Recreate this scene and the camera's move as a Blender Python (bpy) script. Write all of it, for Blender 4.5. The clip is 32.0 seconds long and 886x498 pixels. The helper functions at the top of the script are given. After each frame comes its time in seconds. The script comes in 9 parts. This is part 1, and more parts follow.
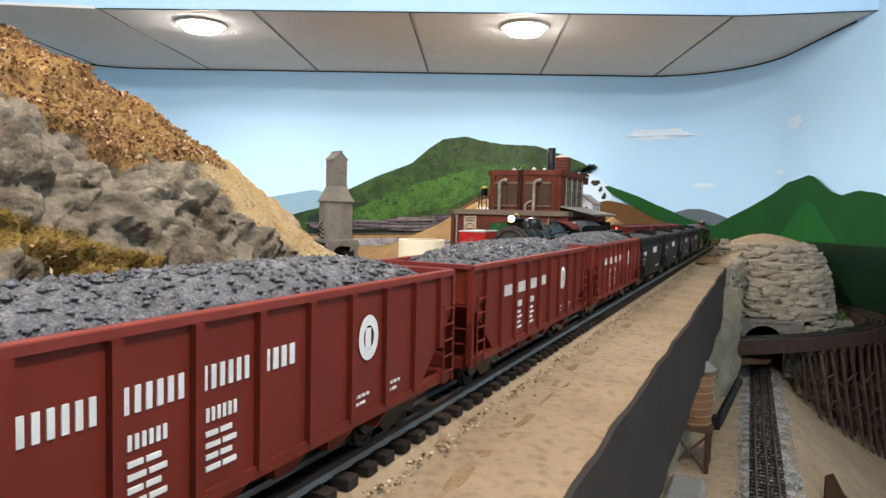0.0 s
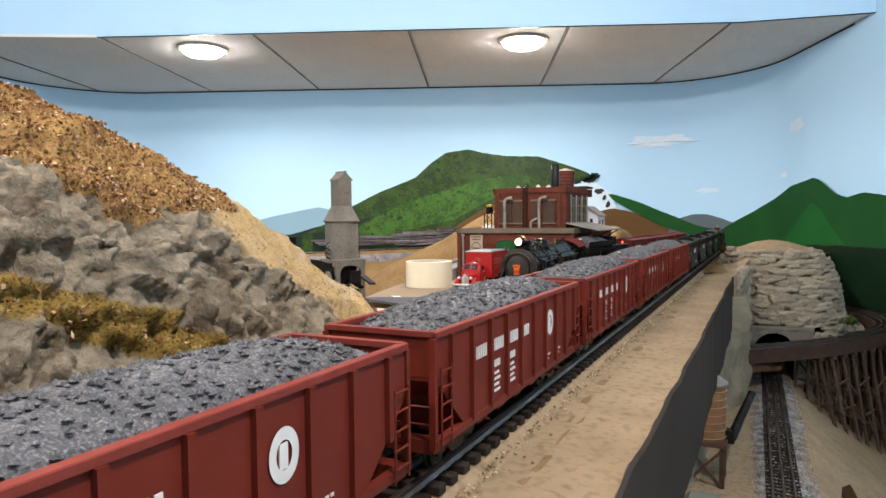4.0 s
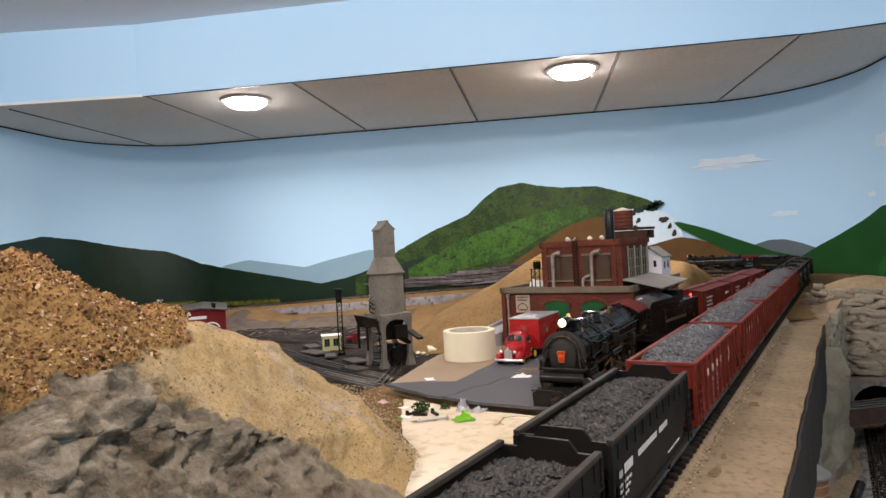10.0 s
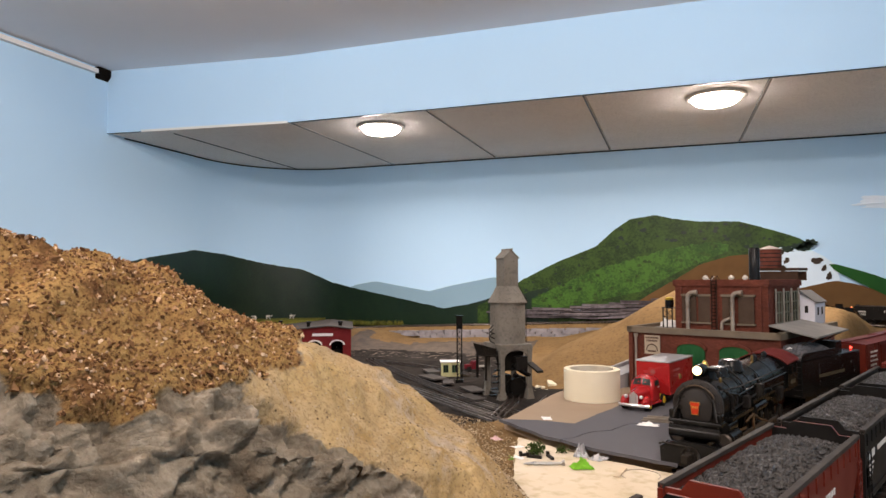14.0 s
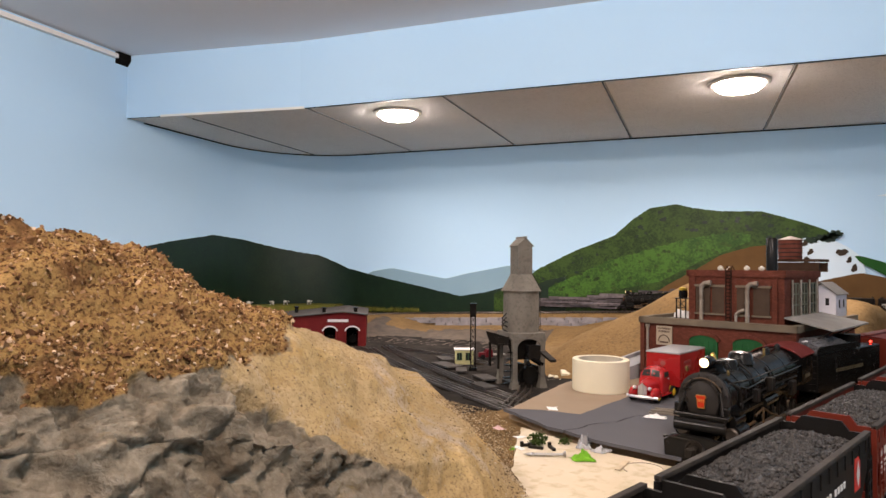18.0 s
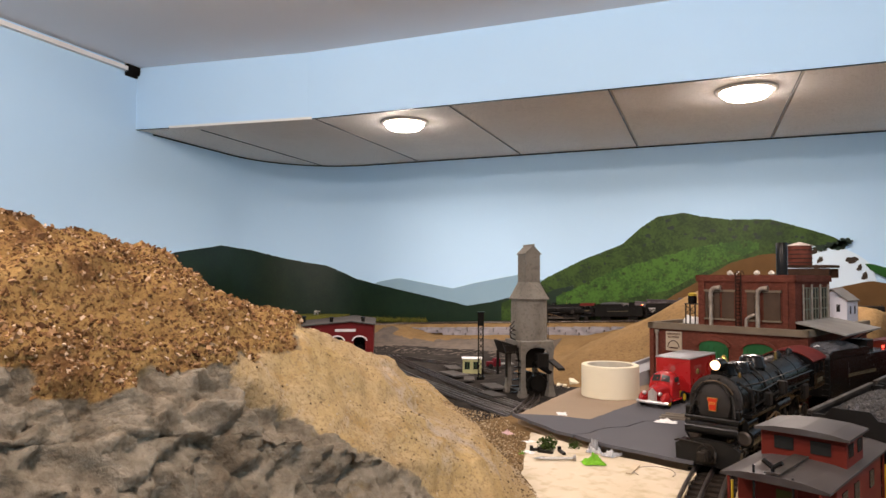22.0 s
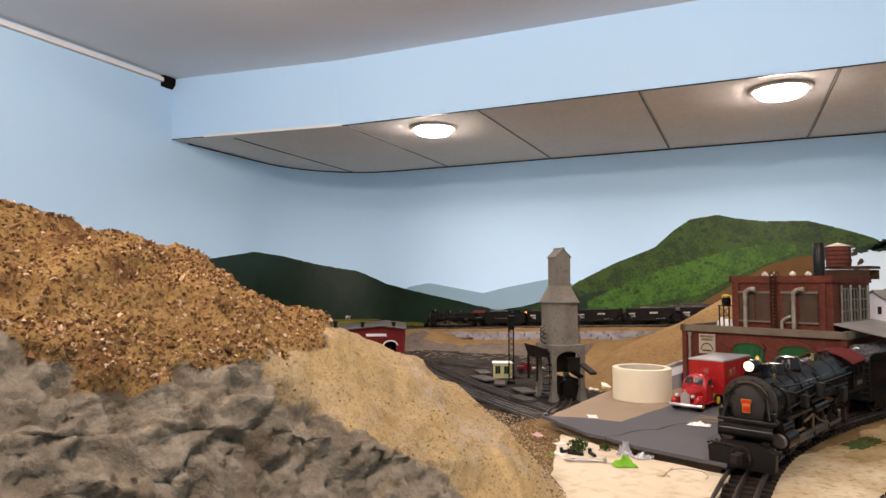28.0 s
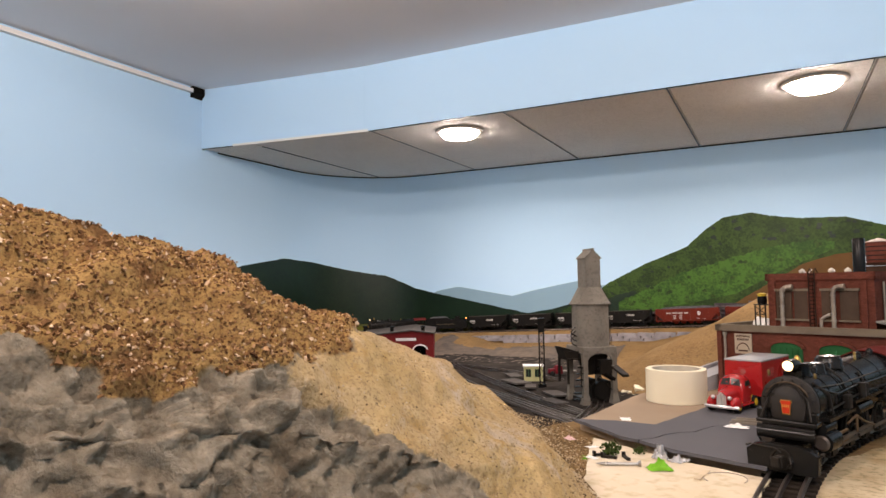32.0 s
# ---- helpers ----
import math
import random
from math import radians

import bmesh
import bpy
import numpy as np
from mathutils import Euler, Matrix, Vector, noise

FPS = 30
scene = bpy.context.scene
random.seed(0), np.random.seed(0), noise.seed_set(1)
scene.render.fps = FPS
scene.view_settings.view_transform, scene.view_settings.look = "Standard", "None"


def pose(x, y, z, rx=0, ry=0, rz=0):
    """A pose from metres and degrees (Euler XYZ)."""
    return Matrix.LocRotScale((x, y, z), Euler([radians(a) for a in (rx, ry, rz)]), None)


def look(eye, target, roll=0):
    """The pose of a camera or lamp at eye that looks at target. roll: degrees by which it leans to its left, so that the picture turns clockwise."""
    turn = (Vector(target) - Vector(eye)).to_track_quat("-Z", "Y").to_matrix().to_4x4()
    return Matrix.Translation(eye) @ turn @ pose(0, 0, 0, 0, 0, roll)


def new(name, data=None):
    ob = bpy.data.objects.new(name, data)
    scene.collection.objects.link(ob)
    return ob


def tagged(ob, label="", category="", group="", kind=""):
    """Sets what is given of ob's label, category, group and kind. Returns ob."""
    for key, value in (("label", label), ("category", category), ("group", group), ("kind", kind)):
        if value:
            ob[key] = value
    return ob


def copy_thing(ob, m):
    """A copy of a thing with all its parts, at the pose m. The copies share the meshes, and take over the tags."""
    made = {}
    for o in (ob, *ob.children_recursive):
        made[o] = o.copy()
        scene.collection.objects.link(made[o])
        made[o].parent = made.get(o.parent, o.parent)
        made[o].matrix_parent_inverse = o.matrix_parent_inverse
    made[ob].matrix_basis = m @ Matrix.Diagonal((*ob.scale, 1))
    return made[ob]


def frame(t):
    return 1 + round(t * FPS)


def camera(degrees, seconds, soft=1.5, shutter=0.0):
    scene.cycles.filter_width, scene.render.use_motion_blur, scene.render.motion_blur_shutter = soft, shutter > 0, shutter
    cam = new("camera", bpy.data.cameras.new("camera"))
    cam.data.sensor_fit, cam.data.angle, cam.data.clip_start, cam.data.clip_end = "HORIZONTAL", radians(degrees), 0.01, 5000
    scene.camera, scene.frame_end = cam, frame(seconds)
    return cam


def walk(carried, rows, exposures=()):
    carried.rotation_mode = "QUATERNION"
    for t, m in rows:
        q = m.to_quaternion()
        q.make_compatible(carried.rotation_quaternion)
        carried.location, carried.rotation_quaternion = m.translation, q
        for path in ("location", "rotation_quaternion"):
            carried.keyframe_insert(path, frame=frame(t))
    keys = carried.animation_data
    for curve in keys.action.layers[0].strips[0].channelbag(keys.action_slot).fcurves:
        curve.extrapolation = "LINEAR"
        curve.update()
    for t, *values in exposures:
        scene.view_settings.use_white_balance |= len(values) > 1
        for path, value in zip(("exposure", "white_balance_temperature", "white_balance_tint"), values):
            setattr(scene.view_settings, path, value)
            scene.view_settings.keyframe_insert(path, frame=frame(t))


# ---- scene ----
cam = camera(68.2, 32.0)
PATH = [
    (0, (0.258, -2.53, 1.376), (0.172, -0.535, 1.259), 1.4),
    (0.5, (0.257, -2.532, 1.379), (0.19, -0.536, 1.275), 1.3),
    (1, (0.255, -2.531, 1.384), (0.182, -0.535, 1.294), 1.4),
    (1.5, (0.255, -2.532, 1.386), (0.195, -0.535, 1.298), 1.0),
    (2, (0.254, -2.534, 1.389), (0.17, -0.538, 1.297), 0.5),
    (2.5, (0.253, -2.534, 1.393), (0.157, -0.539, 1.298), -0.0),
    (4.5, (0.254, -2.534, 1.401), (0.153, -0.538, 1.318), -0.5),
    (5, (0.258, -2.531, 1.403), (0.138, -0.536, 1.344), -0.4),
    (5.5, (0.269, -2.524, 1.412), (0.056, -0.535, 1.362), -1.6),
    (6, (0.278, -2.517, 1.42), (0.029, -0.533, 1.366), -1.6),
    (6.5, (0.279, -2.51, 1.43), (0.049, -0.524, 1.378), -1.6),
    (7, (0.282, -2.495, 1.437), (0.05, -0.509, 1.399), -1.4),
    (7.5, (0.282, -2.477, 1.442), (0.043, -0.492, 1.405), -1.7),
    (8, (0.286, -2.469, 1.449), (0.05, -0.483, 1.425), -2.1),
    (8.5, (0.286, -2.449, 1.457), (0.083, -0.459, 1.443), -2.0),
    (9, (0.285, -2.431, 1.463), (0.003, -0.451, 1.459), -3.0),
    (9.5, (0.288, -2.415, 1.468), (0.019, -0.433, 1.463), -3.0),
    (10, (0.294, -2.394, 1.47), (0.0, -0.416, 1.463), -3.1),
    (10.5, (0.3, -2.379, 1.469), (-0.027, -0.406, 1.443), -2.8),
    (11, (0.3, -2.376, 1.471), (-0.064, -0.409, 1.443), -2.2),
    (11.5, (0.292, -2.375, 1.468), (-0.142, -0.423, 1.451), -2.5),
    (12, (0.29, -2.369, 1.463), (-0.211, -0.433, 1.471), -2.4),
    (12.5, (0.287, -2.373, 1.464), (-0.26, -0.45, 1.482), -1.6),
    (13, (0.29, -2.37, 1.471), (-0.299, -0.459, 1.512), -2.0),
    (13.5, (0.29, -2.368, 1.471), (-0.347, -0.473, 1.543), -1.3),
    (15.5, (0.303, -2.334, 1.478), (-0.384, -0.458, 1.569), 2.2),
    (16, (0.301, -2.332, 1.477), (-0.424, -0.469, 1.536), 1.7),
    (16.5, (0.304, -2.335, 1.474), (-0.445, -0.481, 1.527), 0.6),
    (17, (0.307, -2.338, 1.473), (-0.449, -0.487, 1.524), 0.3),
    (17.5, (0.307, -2.341, 1.472), (-0.425, -0.48, 1.527), 0.8),
    (18, (0.308, -2.341, 1.471), (-0.414, -0.476, 1.522), 0.5),
    (18.5, (0.308, -2.34, 1.469), (-0.404, -0.472, 1.526), 0.6),
    (19, (0.307, -2.337, 1.468), (-0.401, -0.468, 1.538), 0.4),
    (19.5, (0.308, -2.338, 1.468), (-0.419, -0.477, 1.552), 0.4),
    (20, (0.306, -2.34, 1.467), (-0.431, -0.483, 1.555), 1.0),
    (20.5, (0.307, -2.34, 1.464), (-0.435, -0.485, 1.551), 0.6),
    (21, (0.307, -2.339, 1.463), (-0.438, -0.486, 1.556), 0.4),
    (21.5, (0.306, -2.343, 1.463), (-0.432, -0.486, 1.557), 0.6),
    (22, (0.306, -2.34, 1.461), (-0.435, -0.484, 1.547), 0.3),
    (22.5, (0.306, -2.34, 1.462), (-0.444, -0.488, 1.546), 0.8),
    (23, (0.307, -2.344, 1.46), (-0.447, -0.493, 1.541), 0.5),
    (23.5, (0.307, -2.343, 1.458), (-0.447, -0.493, 1.544), 0.5),
    (24, (0.306, -2.341, 1.458), (-0.454, -0.493, 1.541), 0.7),
    (24.5, (0.307, -2.34, 1.458), (-0.466, -0.497, 1.548), 0.4),
    (25, (0.309, -2.341, 1.458), (-0.492, -0.511, 1.561), -0.2),
    (25.5, (0.309, -2.341, 1.457), (-0.505, -0.517, 1.563), -0.2),
    (27.5, (0.309, -2.345, 1.457), (-0.517, -0.527, 1.568), 0.3),
    (28, (0.31, -2.342, 1.456), (-0.516, -0.524, 1.559), -0.0),
    (28.5, (0.309, -2.341, 1.456), (-0.524, -0.526, 1.562), 0.1),
    (29, (0.31, -2.345, 1.457), (-0.535, -0.536, 1.567), -0.2),
    (29.5, (0.31, -2.346, 1.458), (-0.552, -0.545, 1.567), -0.1),
    (30, (0.31, -2.345, 1.457), (-0.559, -0.548, 1.574), -0.4),
    (30.5, (0.31, -2.346, 1.457), (-0.573, -0.555, 1.57), -0.4),
    (31, (0.311, -2.349, 1.458), (-0.572, -0.557, 1.563), -0.2),
    (31.5, (0.309, -2.343, 1.457), (-0.575, -0.552, 1.563), -0.3),
    (32, (0.309, -2.335, 1.454), (-0.595, -0.555, 1.57), -0.9),
]
walk(cam, [(t, look(eye, target, roll)) for t, eye, target, roll in PATH], [(0, 0.72, 6450, 10), (2.5, 0.68, 6450, 10), (4.5, 0.64, 6450, 10), (6, 0.36, 6450, 11), (10, 0.26, 6650, 15), (16, 0.24, 7000, 19), (32, 0.26, 7150, 20)])

# ---- world and lights ----
world = bpy.data.worlds.new("world")
scene.world = world
world.use_nodes = True
world.node_tree.nodes["Background"].inputs[0].default_value = (0.75, 0.85, 1.0, 1)
world.node_tree.nodes["Background"].inputs[1].default_value = 0.05

LAMPS_SOFFIT = [(-0.89, 0.2, 2.128), (0.45, 0.18, 2.128)]
# Room lamps are out of view; rear pair added to light the near layout.
LAMPS_ROOM = [(-0.95, -1.15, 2.365), (0.45, -1.15, 2.365), (-0.80, -2.60, 2.365), (0.62, -2.60, 2.365)]
ROOM_WATTS = (9, 9, 42, 42)
WARM = (1.0, 0.905, 0.825)


def disc_lamp(name, at, watts, size):
    data = bpy.data.lights.new(name, "AREA")
    data.shape, data.size, data.energy, data.color = "DISK", size, watts, WARM
    data.spread = radians(165)
    ob = new(name, data)
    ob.matrix_world = pose(at[0], at[1], at[2] - 0.042)
    return ob


for p in LAMPS_SOFFIT:
    disc_lamp("soffit_lamp", p, 8.6, 0.14)
for p, watts in zip(LAMPS_ROOM, ROOM_WATTS):
    data = bpy.data.lights.new("dome_lamp", "POINT")
    data.energy, data.color, data.shadow_soft_size = watts, WARM, 0.04
    new("dome_lamp", data).matrix_world = pose(*p)


# ---- mesh helpers ----
class Mesh:
    """Points and faces of one part, in metres."""

    def __init__(self):
        self.v, self.f, self.smooth = [], [], False

    def add(self, pts, faces, m=None):
        b = len(self.v)
        if m is not None:
            pts = [tuple(m @ Vector(p)) for p in pts]
        self.v += [tuple(p) for p in pts]
        self.f += [[i + b for i in f] for f in faces]
        return self

    def box(self, x0, x1, y0, y1, z0, z1, m=None, c=0.0):
        if c <= 0:
            p = [(x, y, z) for z in (z0, z1) for y in (y0, y1) for x in (x0, x1)]
            return self.add(p, [(0, 2, 3, 1), (4, 5, 7, 6), (0, 1, 5, 4), (2, 6, 7, 3), (0, 4, 6, 2), (1, 3, 7, 5)], m)
        # a box with its upright and top edges cut by c
        ring = lambda e, z: [(x0 + e, y0 + c, z), (x0 + c, y0 + e, z), (x1 - c, y0 + e, z), (x1 - e, y0 + c, z),
                             (x1 - e, y1 - c, z), (x1 - c, y1 - e, z), (x0 + c, y1 - e, z), (x0 + e, y1 - c, z)]
        rings = [ring(0, z0), ring(0, z1 - c), ring(c * 0.9, z1)]
        return self.rings(rings, True, m)

    def rings(self, rings, caps=True, m=None, closed=True):
        n = len(rings[0])
        pts = [p for r in rings for p in r]
        faces = []
        for i in range(len(rings) - 1):
            for j in range(n if closed else n - 1):
                a, b2 = i * n + j, i * n + (j + 1) % n
                faces.append((a, b2, b2 + n, a + n))
        if caps:
            faces += [tuple(range(n))[::-1], tuple((len(rings) - 1) * n + j for j in range(n))]
        return self.add(pts, faces, m)

    def tube(self, p0, p1, r0, r1=None, seg=10, caps=True):
        p0, p1 = Vector(p0), Vector(p1)
        r1 = r0 if r1 is None else r1
        q = (p1 - p0).to_track_quat("Z", "Y").to_matrix()
        ring = lambda p, r: [tuple(p + q @ Vector((r * math.cos(6.28318 * k / seg), r * math.sin(6.28318 * k / seg), 0))) for k in range(seg)]
        return self.rings([ring(p0, r0), ring(p1, r1)], caps)

    def lathe(self, prof, at=(0, 0, 0), seg=20, m=None, caps=True):
        """Turned round z: rows of (r, z)."""
        return self.rings([[(at[0] + r * math.cos(6.28318 * k / seg), at[1] + r * math.sin(6.28318 * k / seg), at[2] + z) for k in range(seg)] for r, z in prof], caps, m)

    def pipe(self, pts, r, seg=6):
        for a, b2 in zip(pts, pts[1:]):
            self.tube(a, b2, r, r, seg)
        return self

    def prism(self, outline, y0, y1, m=None):
        """An outline in x, z drawn out along y."""
        n = len(outline)
        pts = [(x, y0, z) for x, z in outline] + [(x, y1, z) for x, z in outline]
        faces = [(i, (i + 1) % n, (i + 1) % n + n, i + n) for i in range(n)] + [tuple(range(n))[::-1], tuple(range(n, 2 * n))]
        return self.add(pts, faces, m)


def rounded(m):
    m.smooth = True
    return m


def soft(m):
    m.smooth = "soft"
    return m


def mesh_data(name, m, material):
    me = bpy.data.meshes.new(name)
    me.from_pydata(m.v, [], m.f)
    bm = bmesh.new()
    bm.from_mesh(me)
    bmesh.ops.recalc_face_normals(bm, faces=bm.faces)
    bm.to_mesh(me)
    bm.free()
    if m.smooth:
        me.polygons.foreach_set("use_smooth", [True] * len(me.polygons))
        if m.smooth != "soft":
            me.set_sharp_from_angle(angle=radians(38))
    me.materials.append(material)
    return me


def part(name, m, material, parent=None, label=""):
    ob = new(name, mesh_data(name, m, material))
    if parent:
        ob.parent = parent
    return tagged(ob, label)


def thing(name, label, category, at=None, group="", kind=""):
    ob = new(name)
    ob.empty_display_size = 0.02
    if at is not None:
        ob.matrix_basis = at
    return tagged(ob, label, category, group, kind)


# ---- materials ----
def mat(name, base, second=None, scale=30.0, rough=0.7, metal=0.0, bump=0.0, fine=None, amount=0.5, bump_scale=None, vary=0.0, emit=0.0, spec=0.06, coord="Object", detail=6.0):
    """Two-scale noise between base and second, with bump; vary: per-object change of value."""
    ma = bpy.data.materials.new(name)
    ma.use_nodes = True
    nt = ma.node_tree
    b = nt.nodes["Principled BSDF"]
    b.inputs["Roughness"].default_value, b.inputs["Metallic"].default_value = rough, metal
    b.inputs["Specular IOR Level"].default_value = spec
    second = second or tuple(c * 0.7 for c in base)
    tc = nt.nodes.new("ShaderNodeTexCoord")
    n1 = nt.nodes.new("ShaderNodeTexNoise")
    n1.inputs["Scale"].default_value, n1.inputs["Detail"].default_value = scale, detail
    n2 = nt.nodes.new("ShaderNodeTexNoise")
    n2.inputs["Scale"].default_value, n2.inputs["Detail"].default_value = scale * 0.17, 3.0
    nt.links.new(tc.outputs[coord], n1.inputs["Vector"])
    nt.links.new(tc.outputs[coord], n2.inputs["Vector"])
    add = nt.nodes.new("ShaderNodeMath")
    add.operation = "ADD"
    nt.links.new(n1.outputs["Fac"], add.inputs[0])
    nt.links.new(n2.outputs["Fac"], add.inputs[1])
    ramp = nt.nodes.new("ShaderNodeMapRange")
    ramp.inputs["From Min"].default_value, ramp.inputs["From Max"].default_value = 1.0 - amount * 0.6, 1.0 + amount * 0.6
    nt.links.new(add.outputs[0], ramp.inputs["Value"])
    mix = nt.nodes.new("ShaderNodeMix")
    mix.data_type = "RGBA"
    mix.inputs["A"].default_value, mix.inputs["B"].default_value = (*base, 1), (*second, 1)
    nt.links.new(ramp.outputs[0], mix.inputs["Factor"])
    out = mix.outputs["Result"]
    if fine:
        n3 = nt.nodes.new("ShaderNodeTexNoise")
        n3.inputs["Scale"].default_value, n3.inputs["Detail"].default_value = scale * 7, 5.0
        nt.links.new(tc.outputs[coord], n3.inputs["Vector"])
        r3 = nt.nodes.new("ShaderNodeMapRange")
        r3.inputs["From Min"].default_value, r3.inputs["From Max"].default_value, r3.inputs["To Max"].default_value = 0.5, 0.72, 0.7
        nt.links.new(n3.outputs["Fac"], r3.inputs["Value"])
        m3 = nt.nodes.new("ShaderNodeMix")
        m3.data_type = "RGBA"
        m3.inputs["B"].default_value = (*fine, 1)
        nt.links.new(r3.outputs[0], m3.inputs["Factor"])
        nt.links.new(out, m3.inputs["A"])
        out = m3.outputs["Result"]
    if vary:
        oi = nt.nodes.new("ShaderNodeObjectInfo")
        hsv = nt.nodes.new("ShaderNodeHueSaturation")
        mr = nt.nodes.new("ShaderNodeMapRange")
        mr.inputs["To Min"].default_value, mr.inputs["To Max"].default_value = 1 - vary, 1 + vary
        nt.links.new(oi.outputs["Random"], mr.inputs["Value"])
        nt.links.new(mr.outputs[0], hsv.inputs["Value"])
        nt.links.new(out, hsv.inputs["Color"])
        out = hsv.outputs["Color"]
    nt.links.new(out, b.inputs["Base Color"])
    rr = nt.nodes.new("ShaderNodeMapRange")
    rr.inputs["To Min"].default_value, rr.inputs["To Max"].default_value = max(0.02, rough - 0.1), min(1, rough + 0.1)
    nt.links.new(n1.outputs["Fac"], rr.inputs["Value"])
    nt.links.new(rr.outputs[0], b.inputs["Roughness"])
    if bump:
        bp = nt.nodes.new("ShaderNodeBump")
        bp.inputs["Strength"].default_value = min(1.0, bump)
        bp.inputs["Distance"].default_value = 0.004
        src = n1
        if bump_scale:
            src = nt.nodes.new("ShaderNodeTexNoise")
            src.inputs["Scale"].default_value, src.inputs["Detail"].default_value = bump_scale, 5.0
            nt.links.new(tc.outputs[coord], src.inputs["Vector"])
        nt.links.new(src.outputs["Fac"], bp.inputs["Height"])
        nt.links.new(bp.outputs["Normal"], b.inputs["Normal"])
    if emit:
        b.inputs["Emission Color"].default_value, b.inputs["Emission Strength"].default_value = (*base, 1), emit
    return ma


SKY = mat("sky_paint", (0.428, 0.655, 0.865), (0.48, 0.70, 0.89), 1.6, 0.8, amount=0.9, bump=0.05, bump_scale=60)
CEIL = mat("ceiling_paint", (0.82, 0.82, 0.85), (0.78, 0.78, 0.81), 3, 0.9)
TILE = mat("ceiling_tile", (0.84, 0.81, 0.78), (0.74, 0.71, 0.68), 40, 0.95, bump=0.9, bump_scale=190, fine=(0.32, 0.305, 0.29), amount=0.8)
SAND = mat("sand_ground", (0.315, 0.236, 0.152), (0.210, 0.152, 0.094), 17, 0.95, bump=0.6, bump_scale=130, fine=(0.13, 0.09, 0.055), amount=0.6)
TAN = mat("tan_soil", (0.225, 0.14, 0.062), (0.145, 0.09, 0.040), 14, 0.95, bump=0.8, bump_scale=120, fine=(0.10, 0.062, 0.030), amount=0.55)
YARD = mat("yard_cinder", (0.016, 0.0145, 0.014), (0.042, 0.037, 0.033), 30, 0.95, bump=0.8, bump_scale=200, spec=0.0)
SLAB = mat("slab_edge_paint", (0.034, 0.028, 0.024), (0.046, 0.038, 0.033), 12, 0.8, bump=0.15, spec=0.02)
BLACK = mat("black_paint", (0.0065, 0.0063, 0.006), (0.011, 0.0105, 0.010), 60, 0.24, bump=0.05, spec=0.12)
IRON = mat("dark_iron", (0.011, 0.010, 0.0095), (0.022, 0.018, 0.014), 60, 0.45, 0.0, spec=0.1)
RAIL = mat("rail_metal", (0.16, 0.14, 0.125), (0.10, 0.075, 0.06), 40, 0.38, 0.85, spec=0.5)
TIE = mat("tie_brown", (0.015, 0.0125, 0.011), (0.030, 0.023, 0.018), 70, 0.85, bump=0.3, vary=0.25, spec=0.02)
OXIDE_RED = mat("oxide_red", (0.120, 0.0180, 0.0100), (0.088, 0.0135, 0.0078), 25, 0.45, bump=0.05, spec=0.10)
RED_DARK = mat("dark_red_paint", (0.11, 0.017, 0.014), (0.08, 0.013, 0.011), 25, 0.5)
CAR_BLACK = mat("car_black", (0.0085, 0.0078, 0.0073), (0.014, 0.0122, 0.011), 25, 0.45, spec=0.05)
# Brownish grey, paler than the black car sides.
RIM_GREY = mat("grey_rim", (0.044, 0.037, 0.032), (0.022, 0.019, 0.017), 80, 0.6)
# Paler than the sides: wear and light on the top edges, in the colour.
RIM_RED = mat("worn_lit_red_rim", (0.165, 0.033, 0.024), (0.12, 0.023, 0.018), 80, 0.6)
COAL = mat("coal_gloss", (0.050, 0.050, 0.053), (0.095, 0.095, 0.102), 150, 0.34, bump=0.8, bump_scale=260, fine=(0.24, 0.24, 0.26))
COAL_BROWN = mat("coal_matt", (0.014, 0.0125, 0.012), (0.040, 0.036, 0.033), 150, 0.55, bump=1.0, bump_scale=260, spec=0.4)
WHITE = mat("white_lettering", (0.55, 0.53, 0.50), (0.46, 0.44, 0.41), 120, 0.6)
BRICK_RED = mat("brick_red", (0.098, 0.032, 0.021), (0.068, 0.022, 0.015), 40, 0.85, bump=0.3, bump_scale=400)
CONCRETE = mat("aged_concrete", (0.215, 0.195, 0.165), (0.145, 0.130, 0.108), 18, 0.85, bump=0.3, bump_scale=140, fine=(0.11, 0.098, 0.082))
CORNICE = mat("cornice_stone", (0.17, 0.135, 0.095), (0.12, 0.095, 0.07), 40, 0.8)
CREAM = mat("cream_paper", (0.72, 0.66, 0.50), (0.68, 0.62, 0.46), 20, 0.75)
TRUCK_RED = mat("truck_red", (0.36, 0.014, 0.015), (0.30, 0.012, 0.013), 8, 0.25, spec=0.4)
ROCK = mat("carved_rock", (0.26, 0.222, 0.160), (0.145, 0.120, 0.084), 22, 0.95, bump=0.9, bump_scale=90, fine=(0.22, 0.185, 0.13), spec=0.02)
BOARD = mat("plain_board", (0.66, 0.59, 0.48), (0.50, 0.41, 0.28), 9, 0.9, bump=0.2, fine=(0.36, 0.29, 0.17), amount=0.6)
GREY_BOARD = mat("slate_card", (0.075, 0.075, 0.085), (0.095, 0.093, 0.1), 9, 0.75, bump=0.15)
TAN_BOARD = mat("tan_card", (0.31, 0.235, 0.165), (0.26, 0.195, 0.135), 12, 0.85)
GLOW = mat("lamp_glow", (1.0, 0.95, 0.88), (1.0, 0.95, 0.88), 2, 0.5, emit=60.0)
GLOBE = mat("globe_glass", (1.0, 0.95, 0.88), (1.0, 0.95, 0.88), 2, 0.5, emit=10.0)
TRIM_WHITE = mat("white_trim", (0.75, 0.74, 0.72), (0.7, 0.69, 0.67), 10, 0.5)

# ---- the plan: v runs across the main line, u along it ----
O = Vector((0.4043, -1.7237))
D = Vector((0.395, 0.9187)).normalized()
N = Vector((D.y, -D.x))
